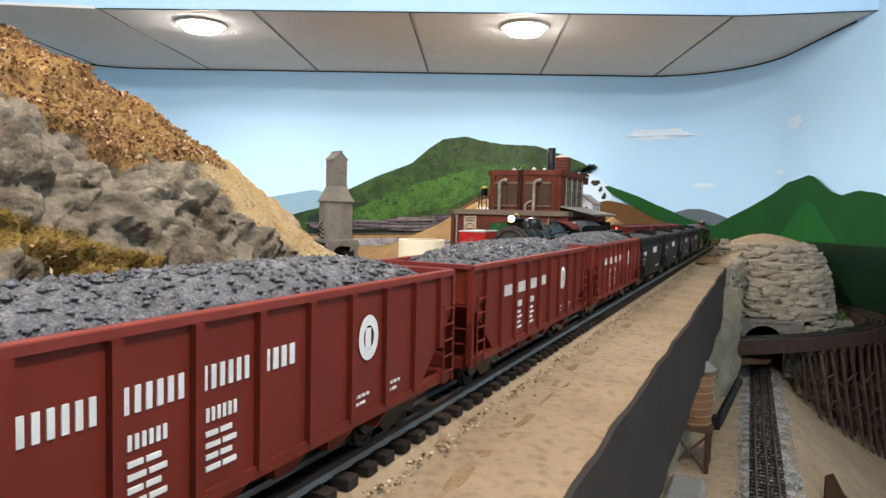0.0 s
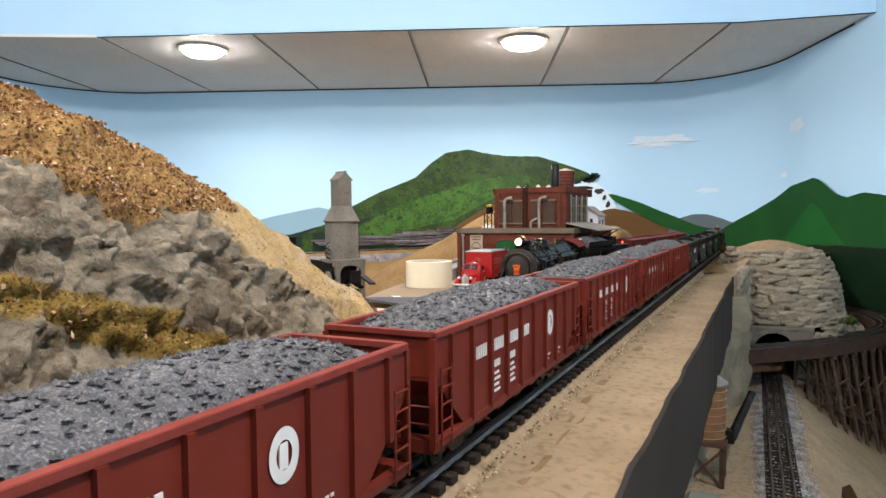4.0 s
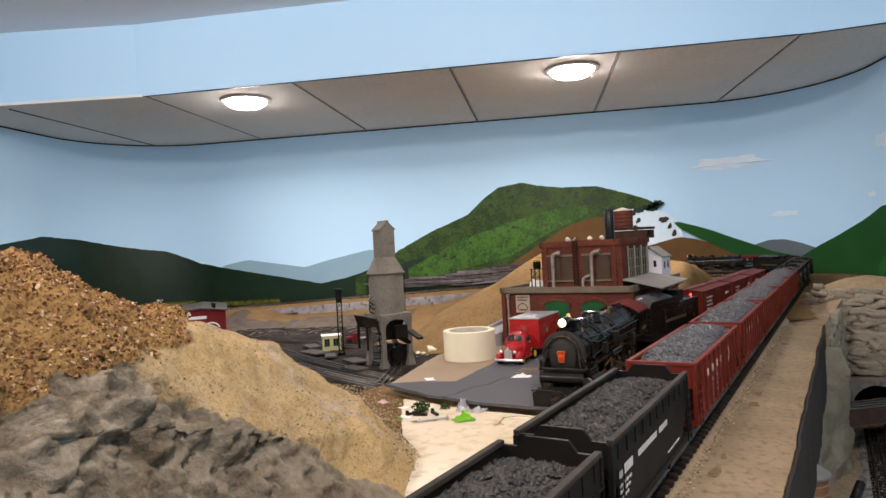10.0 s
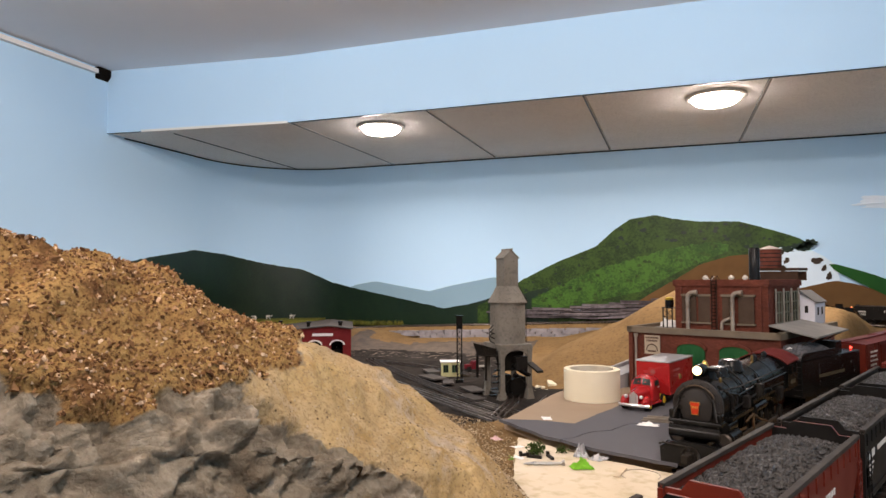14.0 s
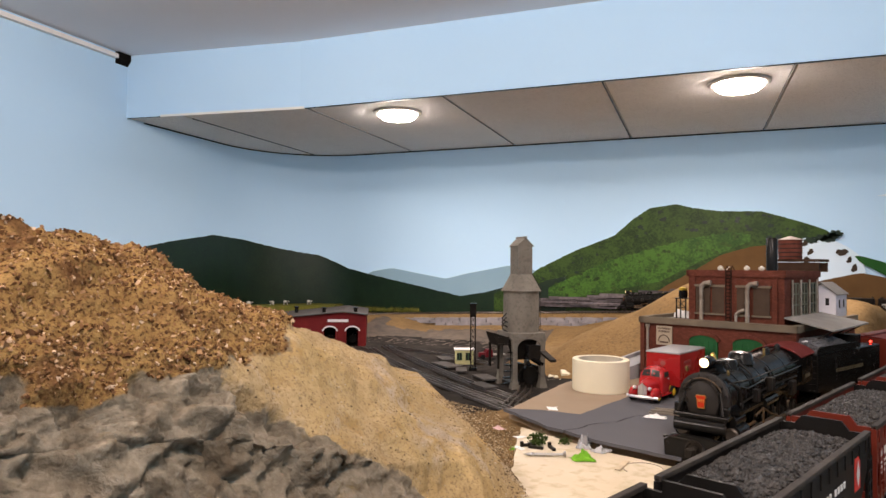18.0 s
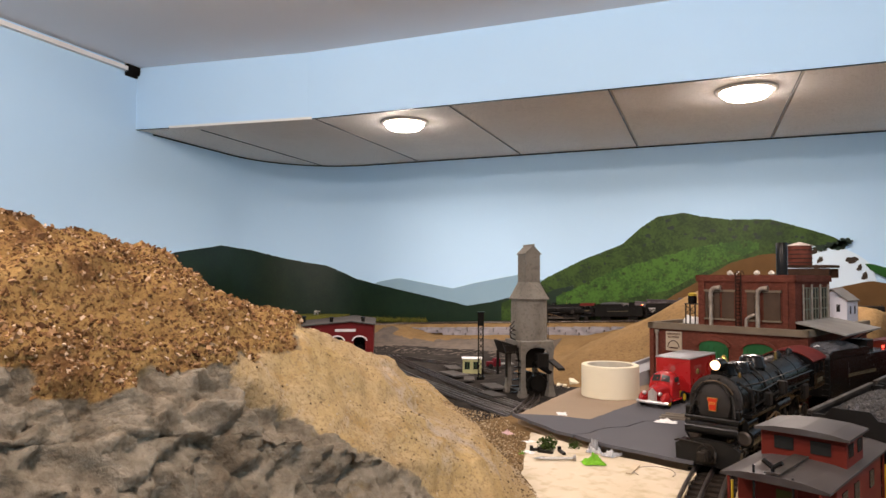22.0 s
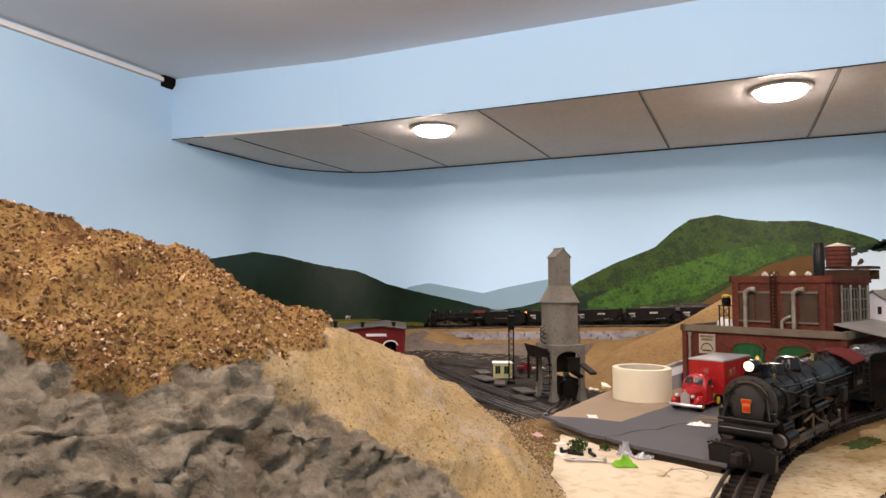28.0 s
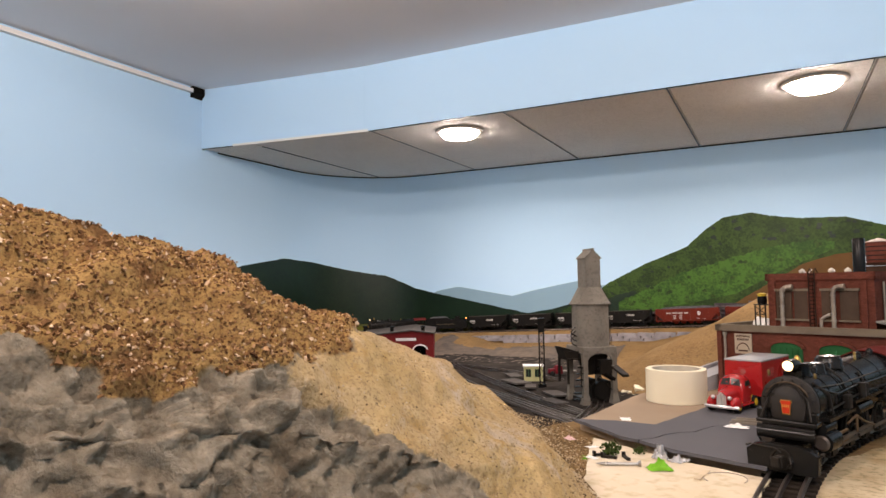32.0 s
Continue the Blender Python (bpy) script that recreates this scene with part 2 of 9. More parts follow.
YAW = math.degrees(math.atan2(D.y, D.x)) - 90.0
ZR = 1.264
DECK = 1.256


def plan(v, u, z=0.0):
    p = O + N * v + D * u
    return Vector((p.x, p.y, z))


def plan_pose(v, u, z, turn=0.0):
    p = plan(v, u, z)
    return pose(p.x, p.y, p.z, 0, 0, YAW + turn)


def lerp(x, xs, ys):
    return float(np.interp(x, xs, ys))


# ---- room ----
XL, XR, YB, YF, RC = -2.11, 1.69, 1.10, -4.2, 0.55
CEILING, SOFFIT = 2.415, 2.13
S_LEFT, S_RIGHT = XL + RC, XR - RC


def wall_at(s, off=0.0):
    """A place on the backdrop, s metres along it from x = 0, off metres towards the room."""
    q = RC * math.pi / 2
    if s > S_RIGHT + q:
        return (XR - off, YB - RC - (s - S_RIGHT - q))
    if s > S_RIGHT:
        a = (s - S_RIGHT) / RC
        return (S_RIGHT + (RC - off) * math.sin(a), YB - RC + (RC - off) * math.cos(a))
    if s > S_LEFT:
        return (s, YB - off)
    if s > S_LEFT - q:
        a = (S_LEFT - s) / RC
        return (S_LEFT - (RC - off) * math.sin(a), YB - RC + (RC - off) * math.cos(a))
    return (XL + off, YB - RC - (S_LEFT - q - s))


def wall_strip(s0, s1, low, high, step=0.03, off=0.0, thick=0.04):
    """A strip of wall between low(s) and high(s), thick metres deep behind its face."""
    n = max(2, int(abs(s1 - s0) / step) + 1)
    m = Mesh()
    rings = []
    for i in range(n + 1):
        s = s0 + (s1 - s0) * i / n
        f, b = wall_at(s, off), wall_at(s, off - thick)
        z0, z1 = low(s), max(low(s) + 0.0005, high(s))
        rings.append([(*f, z0), (*f, z1), (*b, z1), (*b, z0)])
    return m.rings(rings)


q = RC * math.pi / 2
tagged(part("backdrop", rounded(wall_strip(S_LEFT - q - 4.7, S_RIGHT + q + 4.7, lambda s: 0.0, lambda s: CEILING, 0.05)), SKY),
       "sky-blue painted backdrop wall with coved corners", "wall", kind="structure")
tagged(part("wall_front", Mesh().box(XL, XR, YF - 0.1, YF, 0, CEILING), SKY), "plain pale wall behind the aisle", "wall", kind="structure")
# The aisle floor is unseen; its dark colour cuts fill light from below.
tagged(part("floor", Mesh().box(XL, XR, YF, YB, -0.05, 0), mat("floor_dark", (0.12, 0.115, 0.11), (0.09, 0.086, 0.082), 9, 0.9)), "unseen aisle floor, plain dark grey to reduce bounce light", "floor", kind="structure")
tagged(part("ceiling", Mesh().box(XL - 0.05, XR + 0.05, YF, 0.3, CEILING, CEILING + 0.05), CEIL), "plain off-white painted ceiling", "ceiling", kind="structure")

# soffit: a boxed beam with a blue fascia and tiles below
front = lambda x: lerp(x, (XL, -1.25, 1.25, XR), (-0.10, 0.0, 0.0, -0.08))
m = Mesh()
rings = []
for x in (XL, -1.25, 0.0, 1.25, XR):
    y = front(x)
    rings.append([(x, y, SOFFIT), (x, y, CEILING), (x, y + 0.02, CEILING), (x, y + 0.02, SOFFIT)])
tagged(part("soffit_fascia", m.rings(rings), SKY), "blue painted fascia board of the soffit", "fascia", kind="structure")
tile_edges = [XL, -1.829, -1.2192, -0.6096, 0.0, 0.6096, 1.2192, XR]
soffit = thing("soffit", "speckled grey ceiling tiles under the soffit", "ceiling", kind="structure")
for a, b in zip(tile_edges, tile_edges[1:]):
    m = Mesh()
    g = 0.006
    m.add([(a + g, front(a + g) + 0.012, SOFFIT), (b - g, front(b - g) + 0.012, SOFFIT), (b - g, YB - 0.006, SOFFIT), (a + g, YB - 0.006, SOFFIT),
           (a + g, front(a + g) + 0.012, SOFFIT + 0.018), (b - g, front(b - g) + 0.012, SOFFIT + 0.018), (b - g, YB + 0.02, SOFFIT + 0.018), (a + g, YB + 0.02, SOFFIT + 0.018)],
          [(0, 3, 2, 1), (4, 5, 6, 7), (0, 1, 5, 4), (1, 2, 6, 5), (2, 3, 7, 6), (3, 0, 4, 7)])
    part("tile", m, TILE, soffit)
part("joint_backing", Mesh().box(XL, XR, 0.02, YB, SOFFIT + 0.02, SOFFIT + 0.03), BLACK, soffit, "dark gap above the tiles")
JOINT = mat("joint_strip", (0.55, 0.52, 0.48), None, 20, 0.6)
for x, w, side in ((-0.6096, 0.003, 1), (0.0, 0.004, 1), (0.6096, 0.0045, -1), (-1.2192, 0.003, 1)):
    part("joint_strip", Mesh().box(x + side * 0.0015 - w / 2, x + side * 0.0015 + w / 2, 0.016, YB - 0.03, SOFFIT - 0.001, SOFFIT + 0.008), JOINT, soffit, "pale joint strip")
for x in tile_edges[1:-1]:
    part("joint_gap", Mesh().box(x - 0.0062, x - 0.0028, 0.013, YB - 0.012, SOFFIT - 0.0008, SOFFIT + 0.004), BLACK, soffit, "dark gap between tiles")
for a, b in ((XL, -1.25), (-1.25, 1.25), (1.25, XR)):
    y0, y1 = front(a), front(b)
    part("front_gap", Mesh().add([(a, y0 + 0.003, SOFFIT - 0.002), (b, y1 + 0.003, SOFFIT - 0.002), (b, y1 + 0.011, SOFFIT - 0.002), (a, y0 + 0.011, SOFFIT - 0.002), (a, y0 + 0.003, SOFFIT + 0.006), (b, y1 + 0.003, SOFFIT + 0.006), (b, y1 + 0.011, SOFFIT + 0.006), (a, y0 + 0.011, SOFFIT + 0.006)], [(0, 3, 2, 1), (4, 5, 6, 7), (0, 1, 5, 4), (1, 2, 6, 5), (2, 3, 7, 6), (3, 0, 4, 7)]), BLACK, soffit, "dark gap behind the fascia")
for a, b in ((XL + 0.18, -1.23), ):
    y0, y1 = front(a), front(b)
    part("edge_strip", Mesh().add([(a, y0 - 0.003, SOFFIT - 0.004), (b, y1 - 0.003, SOFFIT - 0.004), (b, y1 + 0.012, SOFFIT - 0.004), (a, y0 + 0.012, SOFFIT - 0.004), (a, y0 - 0.003, SOFFIT + 0.006), (b, y1 - 0.003, SOFFIT + 0.006), (b, y1 + 0.012, SOFFIT + 0.006), (a, y0 + 0.012, SOFFIT + 0.006)], [(0, 3, 2, 1), (4, 5, 6, 7), (0, 1, 5, 4), (1, 2, 6, 5), (2, 3, 7, 6), (3, 0, 4, 7)]), TRIM_WHITE, soffit, "white edging strip")
q = RC * math.pi / 2
part("wall_joint", wall_strip(S_LEFT - q - 0.55, S_RIGHT + q + 0.5, lambda s: SOFFIT - 0.0065, lambda s: SOFFIT - 0.0005, 0.03, 0.004, 0.003), BLACK, soffit, "dark strip along the wall joint")


def downlight(at, label):
    t = thing("recessed_downlight", label, "ceiling light", pose(*at), group="ceiling lights")
    part("trim_ring", rounded(Mesh().lathe([(0.105, 0.004), (0.105, -0.004), (0.098, -0.008), (0.085, -0.007), (0.082, 0.004)], seg=40, caps=False)), mat("lamp_trim", (0.5, 0.47, 0.43), None, 20, 0.4), t)
    part("glowing_disc", rounded(Mesh().lathe([(0.083, -0.004), (0.081, -0.016), (0.066, -0.028), (0.036, -0.035), (0.001, -0.037)], seg=40)), GLOW, t, "glowing frosted dome")


for p in LAMPS_SOFFIT:
    downlight(p, "round recessed downlight glowing in the tiled soffit")
for p in LAMPS_ROOM:
    t = thing("ceiling_dome_light", "unseen white glass dome light on the ceiling over the layout", "ceiling light", pose(p[0], p[1], CEILING), group="ceiling lights")
    part("base_ring", rounded(Mesh().lathe([(0.105, 0.0), (0.105, -0.010), (0.092, -0.014)], seg=32)), TRIM_WHITE, t)
    g = part("dome", rounded(Mesh().lathe([(0.090, -0.012), (0.088, -0.040), (0.074, -0.072), (0.045, -0.094), (0.002, -0.102)], seg=32)), GLOBE, t, "glowing white glass dome")
    g.visible_shadow = False

# ---- painted scenery on the backdrop ----
FOLIAGE = mat("painted_foliage", (0.030, 0.066, 0.010), (0.010, 0.027, 0.006), 85, 0.5, amount=0.24, fine=(0.065, 0.125, 0.020), detail=8, spec=0.2)
FOLIAGE_LIGHT = mat("painted_light_foliage", (0.045, 0.122, 0.014), (0.015, 0.052, 0.008), 95, 0.5, amount=0.22, fine=(0.075, 0.165, 0.026), spec=0.2)
FOREST_DARK = mat("painted_dark_forest", (0.0035, 0.012, 0.006), (0.006, 0.020, 0.008), 20, 0.36, fine=(0.010, 0.030, 0.010), spec=0.3)
GREEN_FLAT = mat("painted_green_slope", (0.012, 0.085, 0.022), (0.02, 0.12, 0.022), 6, 0.7)
GREEN_DEEP = mat("painted_deep_green", (0.012, 0.06, 0.018), (0.018, 0.085, 0.02), 6, 0.7)
HILL_BLUE = mat("painted_blue_hills", (0.20, 0.33, 0.42), (0.24, 0.37, 0.45), 4, 0.8)
HILL_GREY = mat("painted_grey_hill", (0.10, 0.13, 0.15), (0.13, 0.16, 0.18), 8, 0.8)
CLOUD = mat("painted_cloud", (0.74, 0.78, 0.84), (0.50, 0.70, 0.88), 14, 0.8, amount=0.9)
TAN_PAINT = mat("painted_tan_slope", (0.135, 0.074, 0.030), (0.10, 0.055, 0.024), 12, 0.85)
LEAF_PAINT = mat("painted_leaf", (0.055, 0.042, 0.032), (0.035, 0.027, 0.022), 40, 0.8)
SKY_BARE = mat("bare_primer_patch", (0.62, 0.74, 0.83), (0.56, 0.71, 0.83), 6, 0.8)


def painted(name, s0, s1, low, high, material, off, label, step=0.012, rough=0.0):
    noise_top = (lambda s: high(s) + rough * (noise.noise(Vector((s * 90, 3.1, off * 900))) + 0.5 * noise.noise(Vector((s * 230, 7.7, 0))))) if rough else high
    ob = part(name, wall_strip(s0, s1, low, noise_top, step, off, 0.0015), material)
    return tagged(ob, label, "mural", group="painted hills", kind="structure")


K = lambda xs, ys: (lambda s: lerp(s, xs, ys))
flat = lambda z: (lambda s: z)
painted("painted_far_hills", -1.65, -0.45, flat(1.22), K((-1.65, -1.47, -1.34, -1.137, -1.005, -0.873, -0.63, -0.45), (1.36, 1.433, 1.455, 1.42, 1.398, 1.43, 1.476, 1.44)), HILL_BLUE, 0.003, "pale blue far hills painted on the backdrop", 0.03)
painted("painted_dark_hill", -3.9, -0.62, flat(1.12), K((-3.9, -3.3, -2.835, -2.493, -2.277, -2.03, -1.80, -1.62, -1.433, -1.177, -0.92, -0.772, -0.62), (1.40, 1.48, 1.573, 1.626, 1.611, 1.562, 1.526, 1.449, 1.407, 1.356, 1.304, 1.328, 1.37)), FOREST_DARK, 0.006, "dark green wooded hill painted on the backdrop", 0.02, 0.003)
painted("painted_main_hill", -0.72, 0.9, flat(1.2), K((-0.72, -0.567, -0.475, -0.282, -0.082, 0.01, 0.093, 0.218, 0.3, 0.42, 0.598, 0.74, 0.853, 0.89, 0.9), (1.32, 1.391, 1.459, 1.555, 1.632, 1.715, 1.769, 1.785, 1.764, 1.746, 1.742, 1.697, 1.656, 1.63, 1.62)), FOLIAGE, 0.009, "green wooded hill painted on the backdrop", 0.008, 0.004)
painted("painted_bush_belt", -0.42, 0.55, K((-0.42, -0.2, 0.135, 0.32, 0.55), (1.28, 1.33, 1.40, 1.50, 1.60)), K((-0.42, -0.282, -0.11, 0.055, 0.293, 0.492, 0.55), (1.36, 1.425, 1.505, 1.553, 1.62, 1.645, 1.63)), FOLIAGE_LIGHT, 0.012, "bright green belt of bushes painted below the hilltop", 0.006, 0.010)
painted("painted_forest_shadow", -0.66, -0.33, flat(1.22), K((-0.66, -0.5, -0.42, -0.33), (1.33, 1.37, 1.40, 1.42)), FOREST_DARK, 0.0105, "dark wood painted at the foot of the hill", 0.01, 0.006)
painted("painted_tan_slope", 0.12, 0.72, flat(1.3), K((0.12, 0.3, 0.42, 0.55, 0.66, 0.72), (1.35, 1.46, 1.535, 1.575, 1.585, 1.57)), TAN_PAINT, 0.015, "brown earth slope painted on the hill", 0.02, 0.003)
painted("painted_bare_patch", 0.64, 1.02, flat(1.3), K((0.64, 0.70, 0.78, 0.9, 0.95, 1.0, 1.02), (1.55, 1.585, 1.615, 1.60, 1.57, 1.53, 1.45)), SKY_BARE, 0.0165, "bare pale patch of unfinished mural", 0.02)
painted("painted_tan_gap", 0.78, 1.3, flat(1.2), K((0.78, 0.85, 1.0, 1.08, 1.2, 1.3), (1.40, 1.42, 1.455, 1.44, 1.40, 1.35)), TAN_PAINT, 0.018, "brown bank painted below the green slope", 0.02, 0.003)
painted("painted_green_slope", 0.975, 1.75, K((0.975, 0.998, 1.1, 1.25, 1.75), (1.528, 1.50, 1.44, 1.36, 1.2)), K((0.975, 0.998, 1.155, 1.288, 1.44, 1.595, 1.75), (1.529, 1.532, 1.481, 1.425, 1.361, 1.325, 1.30)), GREEN_DEEP, 0.0195, "deep green slope painted on the backdrop", 0.02, 0.002)
painted("painted_grey_hill", 1.28, 1.75, flat(1.2), K((1.28, 1.35, 1.418, 1.495, 1.572, 1.652, 1.75), (1.37, 1.395, 1.416, 1.418, 1.397, 1.368, 1.34)), HILL_GREY, 0.012, "grey far hill painted on the backdrop", 0.02, 0.002)
painted("painted_right_hill", 1.5, 3.4, flat(1.0), K((1.5, 1.652, 1.833, 2.055, 2.253, 2.30, 2.428, 2.508, 2.612, 2.74, 2.95, 3.4), (1.29, 1.378, 1.457, 1.537, 1.563, 1.552, 1.488, 1.472, 1.487, 1.473, 1.40, 1.3)), GREEN_DEEP, 0.021, "deep green hill painted in the coved corner", 0.02, 0.002)
painted("painted_right_meadow", 2.02, 2.5, flat(1.2), K((2.02, 2.15, 2.24, 2.32, 2.4, 2.5), (1.30, 1.40, 1.46, 1.43, 1.36, 1.29)), GREEN_FLAT, 0.0225, "lighter green meadow painted on the hillside", 0.02)
painted("painted_dark_wood", 1.98, 3.6, flat(0.7), K((1.98, 2.1, 2.28, 2.525, 2.732, 3.6), (1.24, 1.27, 1.282, 1.286, 1.288, 1.28)), FOREST_DARK, 0.024, "dark wood painted along the foot of the hill", 0.006, 0.006)


def painted_blob(name, s, z, a, b, material, off, label, lobes=5, tilt=0.0):
    m = Mesh()
    pts, n = [], 36
    for k in range(n):
        t = 2 * math.pi * k / n
        r = 1 + 0.16 * math.sin(lobes * t + s * 7) + 0.08 * math.sin(2 * lobes * t + z * 9)
        x, y = a * r * math.cos(t), b * r * math.sin(t) * (1.0 if math.sin(t) > 0 else 0.65)
        x, y = x * math.cos(tilt) - y * math.sin(tilt), x * math.sin(tilt) + y * math.cos(tilt)
        pts.append((*wall_at(s + x, off), z + y))
    m.add([(*wall_at(s, off), z)] + pts, [(0, 1 + i, 1 + (i + 1) % n) for i in range(n)])
    tagged(part(name, m, material), label, "mural", kind="structure")


for s, z, a, b in ((1.26, 1.812, 0.17, 0.034), (2.07, 1.803, 0.07, 0.035), (1.50, 1.539, 0.062, 0.016), (1.96, 1.592, 0.03, 0.014), (1.20, 1.795, 0.08, 0.018)):
    painted_blob("painted_cloud", s, z, a, b, CLOUD, 0.004, "small white cloud painted on the sky")
for s, z, r, t in ((0.775, 1.585, 0.017, 0.5), (0.75, 1.555, 0.017, -0.6), (0.80, 1.548, 0.016, 0.9), (0.785, 1.51, 0.018, 1.4), (0.925, 1.545, 0.024, 0.1), (0.955, 1.512, 0.015, 1.2), (0.975, 1.475, 0.018, 1.3)):
    painted_blob("painted_leaf", s, z, r, r * 0.75, LEAF_PAINT, 0.019, "brown leaf shape painted on the bare patch", 3, t)
for s, z in ((0.845, 1.612), (0.87, 1.605), (0.885, 1.62), (0.80, 1.60), (0.90, 1.63)):
    painted_blob("painted_tree_clump", s, z, 0.03, 0.018, FOREST_DARK, 0.0185, "dark overhanging tree clump painted on the hill", 7)

random.seed(5)
for k in range(150):
    s = random.uniform(-0.40, 0.50)
    lo, hi = lerp(s, (-0.42, -0.2, 0.135, 0.32, 0.55), (1.29, 1.34, 1.41, 1.51, 1.61)), lerp(s, (-0.42, -0.282, -0.11, 0.055, 0.293, 0.492, 0.55), (1.36, 1.425, 1.505, 1.553, 1.62, 1.645, 1.63))
    r = random.uniform(0.006, 0.013)
    painted_blob("painted_bush", s, random.uniform(lo, hi), r, r * 0.85, FOLIAGE_LIGHT if k % 3 else FOLIAGE, 0.0123 + 0.000015 * k, "small round bush painted on the hillside", 5)
for k in range(110):
    s = random.uniform(-0.5, 0.86)
    hi = lerp(s, (-0.567, -0.475, -0.282, -0.082, 0.01, 0.093, 0.218, 0.3, 0.42, 0.598, 0.74, 0.853), (1.391, 1.459, 1.555, 1.632, 1.715, 1.769, 1.785, 1.764, 1.746, 1.742, 1.697, 1.656))
    r = random.uniform(0.006, 0.014)
    z = hi - r - random.uniform(0.0, 0.14) ** 1.0
    if z > 1.40:
        painted_blob("painted_bush", s, z, r, r * 0.8, FOLIAGE if k % 2 else FOREST_DARK, 0.0092 + 0.000015 * k, "small round bush painted on the hillside", 5)

# ---- track lines ----
U1, R1 = 2.36, 0.42
TH0 = math.atan2(D.y, D.x)


class Line:
    """A track's centre line: places by running length."""

    def __init__(self, start, u0, u1, heading, height, step=0.01, back=None):
        us = [0.0]
        pts = [Vector(start)]
        u = 0.0
        while u < u1:
            a = heading(u + step / 2)
            pts.append(pts[-1] + Vector((math.cos(a), math.sin(a))) * step)
            u += step
            us.append(u)
        u, p = 0.0, Vector(start)
        pre, preu = [], []
        while u > u0:
            a = heading(u - step / 2)
            p = p - Vector((math.cos(a), math.sin(a))) * step
            u -= step
            pre.append(p)
            preu.append(u)
        pts, us = pre[::-1] + pts, preu[::-1] + us
        self.u = np.array(us)
        self.x, self.y = np.array([p.x for p in pts]), np.array([p.y for p in pts])
        self.z = np.array([height(p.x, p.y, w) for p, w in zip(pts, us)])

    def at(self, u):
        return Vector((np.interp(u, self.u, self.x), np.interp(u, self.u, self.y), np.interp(u, self.u, self.z)))

    def turn(self, u):
        a, b = self.at(u - 0.01), self.at(u + 0.01)
        return math.atan2(b.y - a.y, b.x - a.x)


ARC1 = (math.pi - TH0) * R1
U2 = U1 + ARC1
BACK = 2.05
U3 = U2 + BACK


def main_heading(u):
    if u < -1.45:
        return max(0.0, TH0 + radians(0.4) + (u + 1.45) / 0.7)
    if u < 0:
        return TH0 + radians(0.4) * min(1, -u / 0.5)
    if u < U1:
        return TH0
    if u < U2:
        return TH0 + (u - U1) / R1
    if u < U3:
        return math.pi
    return min(math.pi + (u - U3) / 0.7, 1.62 * math.pi)


def main_height(x, y, u):
    return ZR if u < U2 else ZR - 0.040 * max(0.0, min(1.9, u - U2 - 0.75))


MAIN = Line(O, -3.45, 7.6, main_heading, main_height)
SIDE_U = (-0.35, -0.25, -0.15, -0.07, 0.0, 0.12, 0.2, 0.3, 0.45, 0.6, 0.75, 1.0, 1.3, 1.6, 1.9, 2.2)
SIDE_V = (-0.012, -0.036, -0.062, -0.090, -0.112, -0.146, -0.160, -0.168, -0.165, -0.150, -0.131, -0.108, -0.092, -0.083, -0.078, -0.075)
side_spline = np.polyfit(SIDE_U, SIDE_V, 9)


class Side:
    def at(self, u):
        return plan(float(np.polyval(side_spline, u)), u, ZR)

    def turn(self, u):
        a, b = self.at(u - 0.01), self.at(u + 0.01)
        return math.atan2(b.y - a.y, b.x - a.x)


SIDE = Side()


def on_line(line, u, wheelbase=0.18):
    """The pose of a car whose middle is at u; x looks along the track."""
    a, b = line.at(u - wheelbase / 2), line.at(u + wheelbase / 2)
    d = b - a
    p = (a + b) / 2
    return pose(p.x, p.y, p.z, 0, -math.degrees(math.atan2(d.z, Vector((d.x, d.y)).length)), math.degrees(math.atan2(d.y, d.x)))


GAUGE = 0.0335


def track(name, line, u0, u1, label, tie=0.0165, near=(0, 0)):
    """Three-rail track: each rail a part, near ties parts, the rest joined."""
    t = thing(name, label, "railway track", kind="structure")
    n = int((u1 - u0) / 0.025)
    for off, w, h, nm in ((-GAUGE / 2, 0.0026, 0.006, "rail"), (GAUGE / 2, 0.0026, 0.006, "rail"), (0, 0.0022, 0.0055, "centre_rail")):
        m = Mesh()
        rings = []
        for i in range(n + 1):
            u = u0 + (u1 - u0) * i / n
            p, a = line.at(u), line.turn(u)
            s = Vector((-math.sin(a), math.cos(a), 0))
            prof = [(-w * 0.55, 0), (-w, -0.0004), (-w * 0.6, -0.0018), (-w * 0.3, -h * 0.6), (-w * 1.1, -h), (w * 1.1, -h), (w * 0.3, -h * 0.6), (w * 0.6, -0.0018), (w, -0.0004), (w * 0.55, 0)]
            rings.append([tuple(p + s * (off + a2 * 0.62) + Vector((0, 0, b2))) for a2, b2 in prof])
        part(nm, m.rings(rings), RAIL, t)
    tie_me = mesh_data("tie", Mesh().box(-0.0042, 0.0042, -0.027, 0.027, -0.0105, -0.0056, c=0.0006), TIE)
    rest = Mesh()
    k, u = 0, u0
    while u < u1:
        p, a = line.at(u), line.turn(u)
        mm = pose(p.x, p.y, p.z, 0, 0, math.degrees(a) + random.uniform(-1, 1))
        if near[0] <= u <= near[1]:
            ob = new("tie", tie_me)
            ob.parent, ob.matrix_basis = t, mm
        else:
            rest.box(-0.0042, 0.0042, -0.027, 0.027, -0.0105, -0.0056, mm)
        u += tie
    if rest.v:
        tagged(part("ties", rest, TIE, t), kind="stuff")
    return t


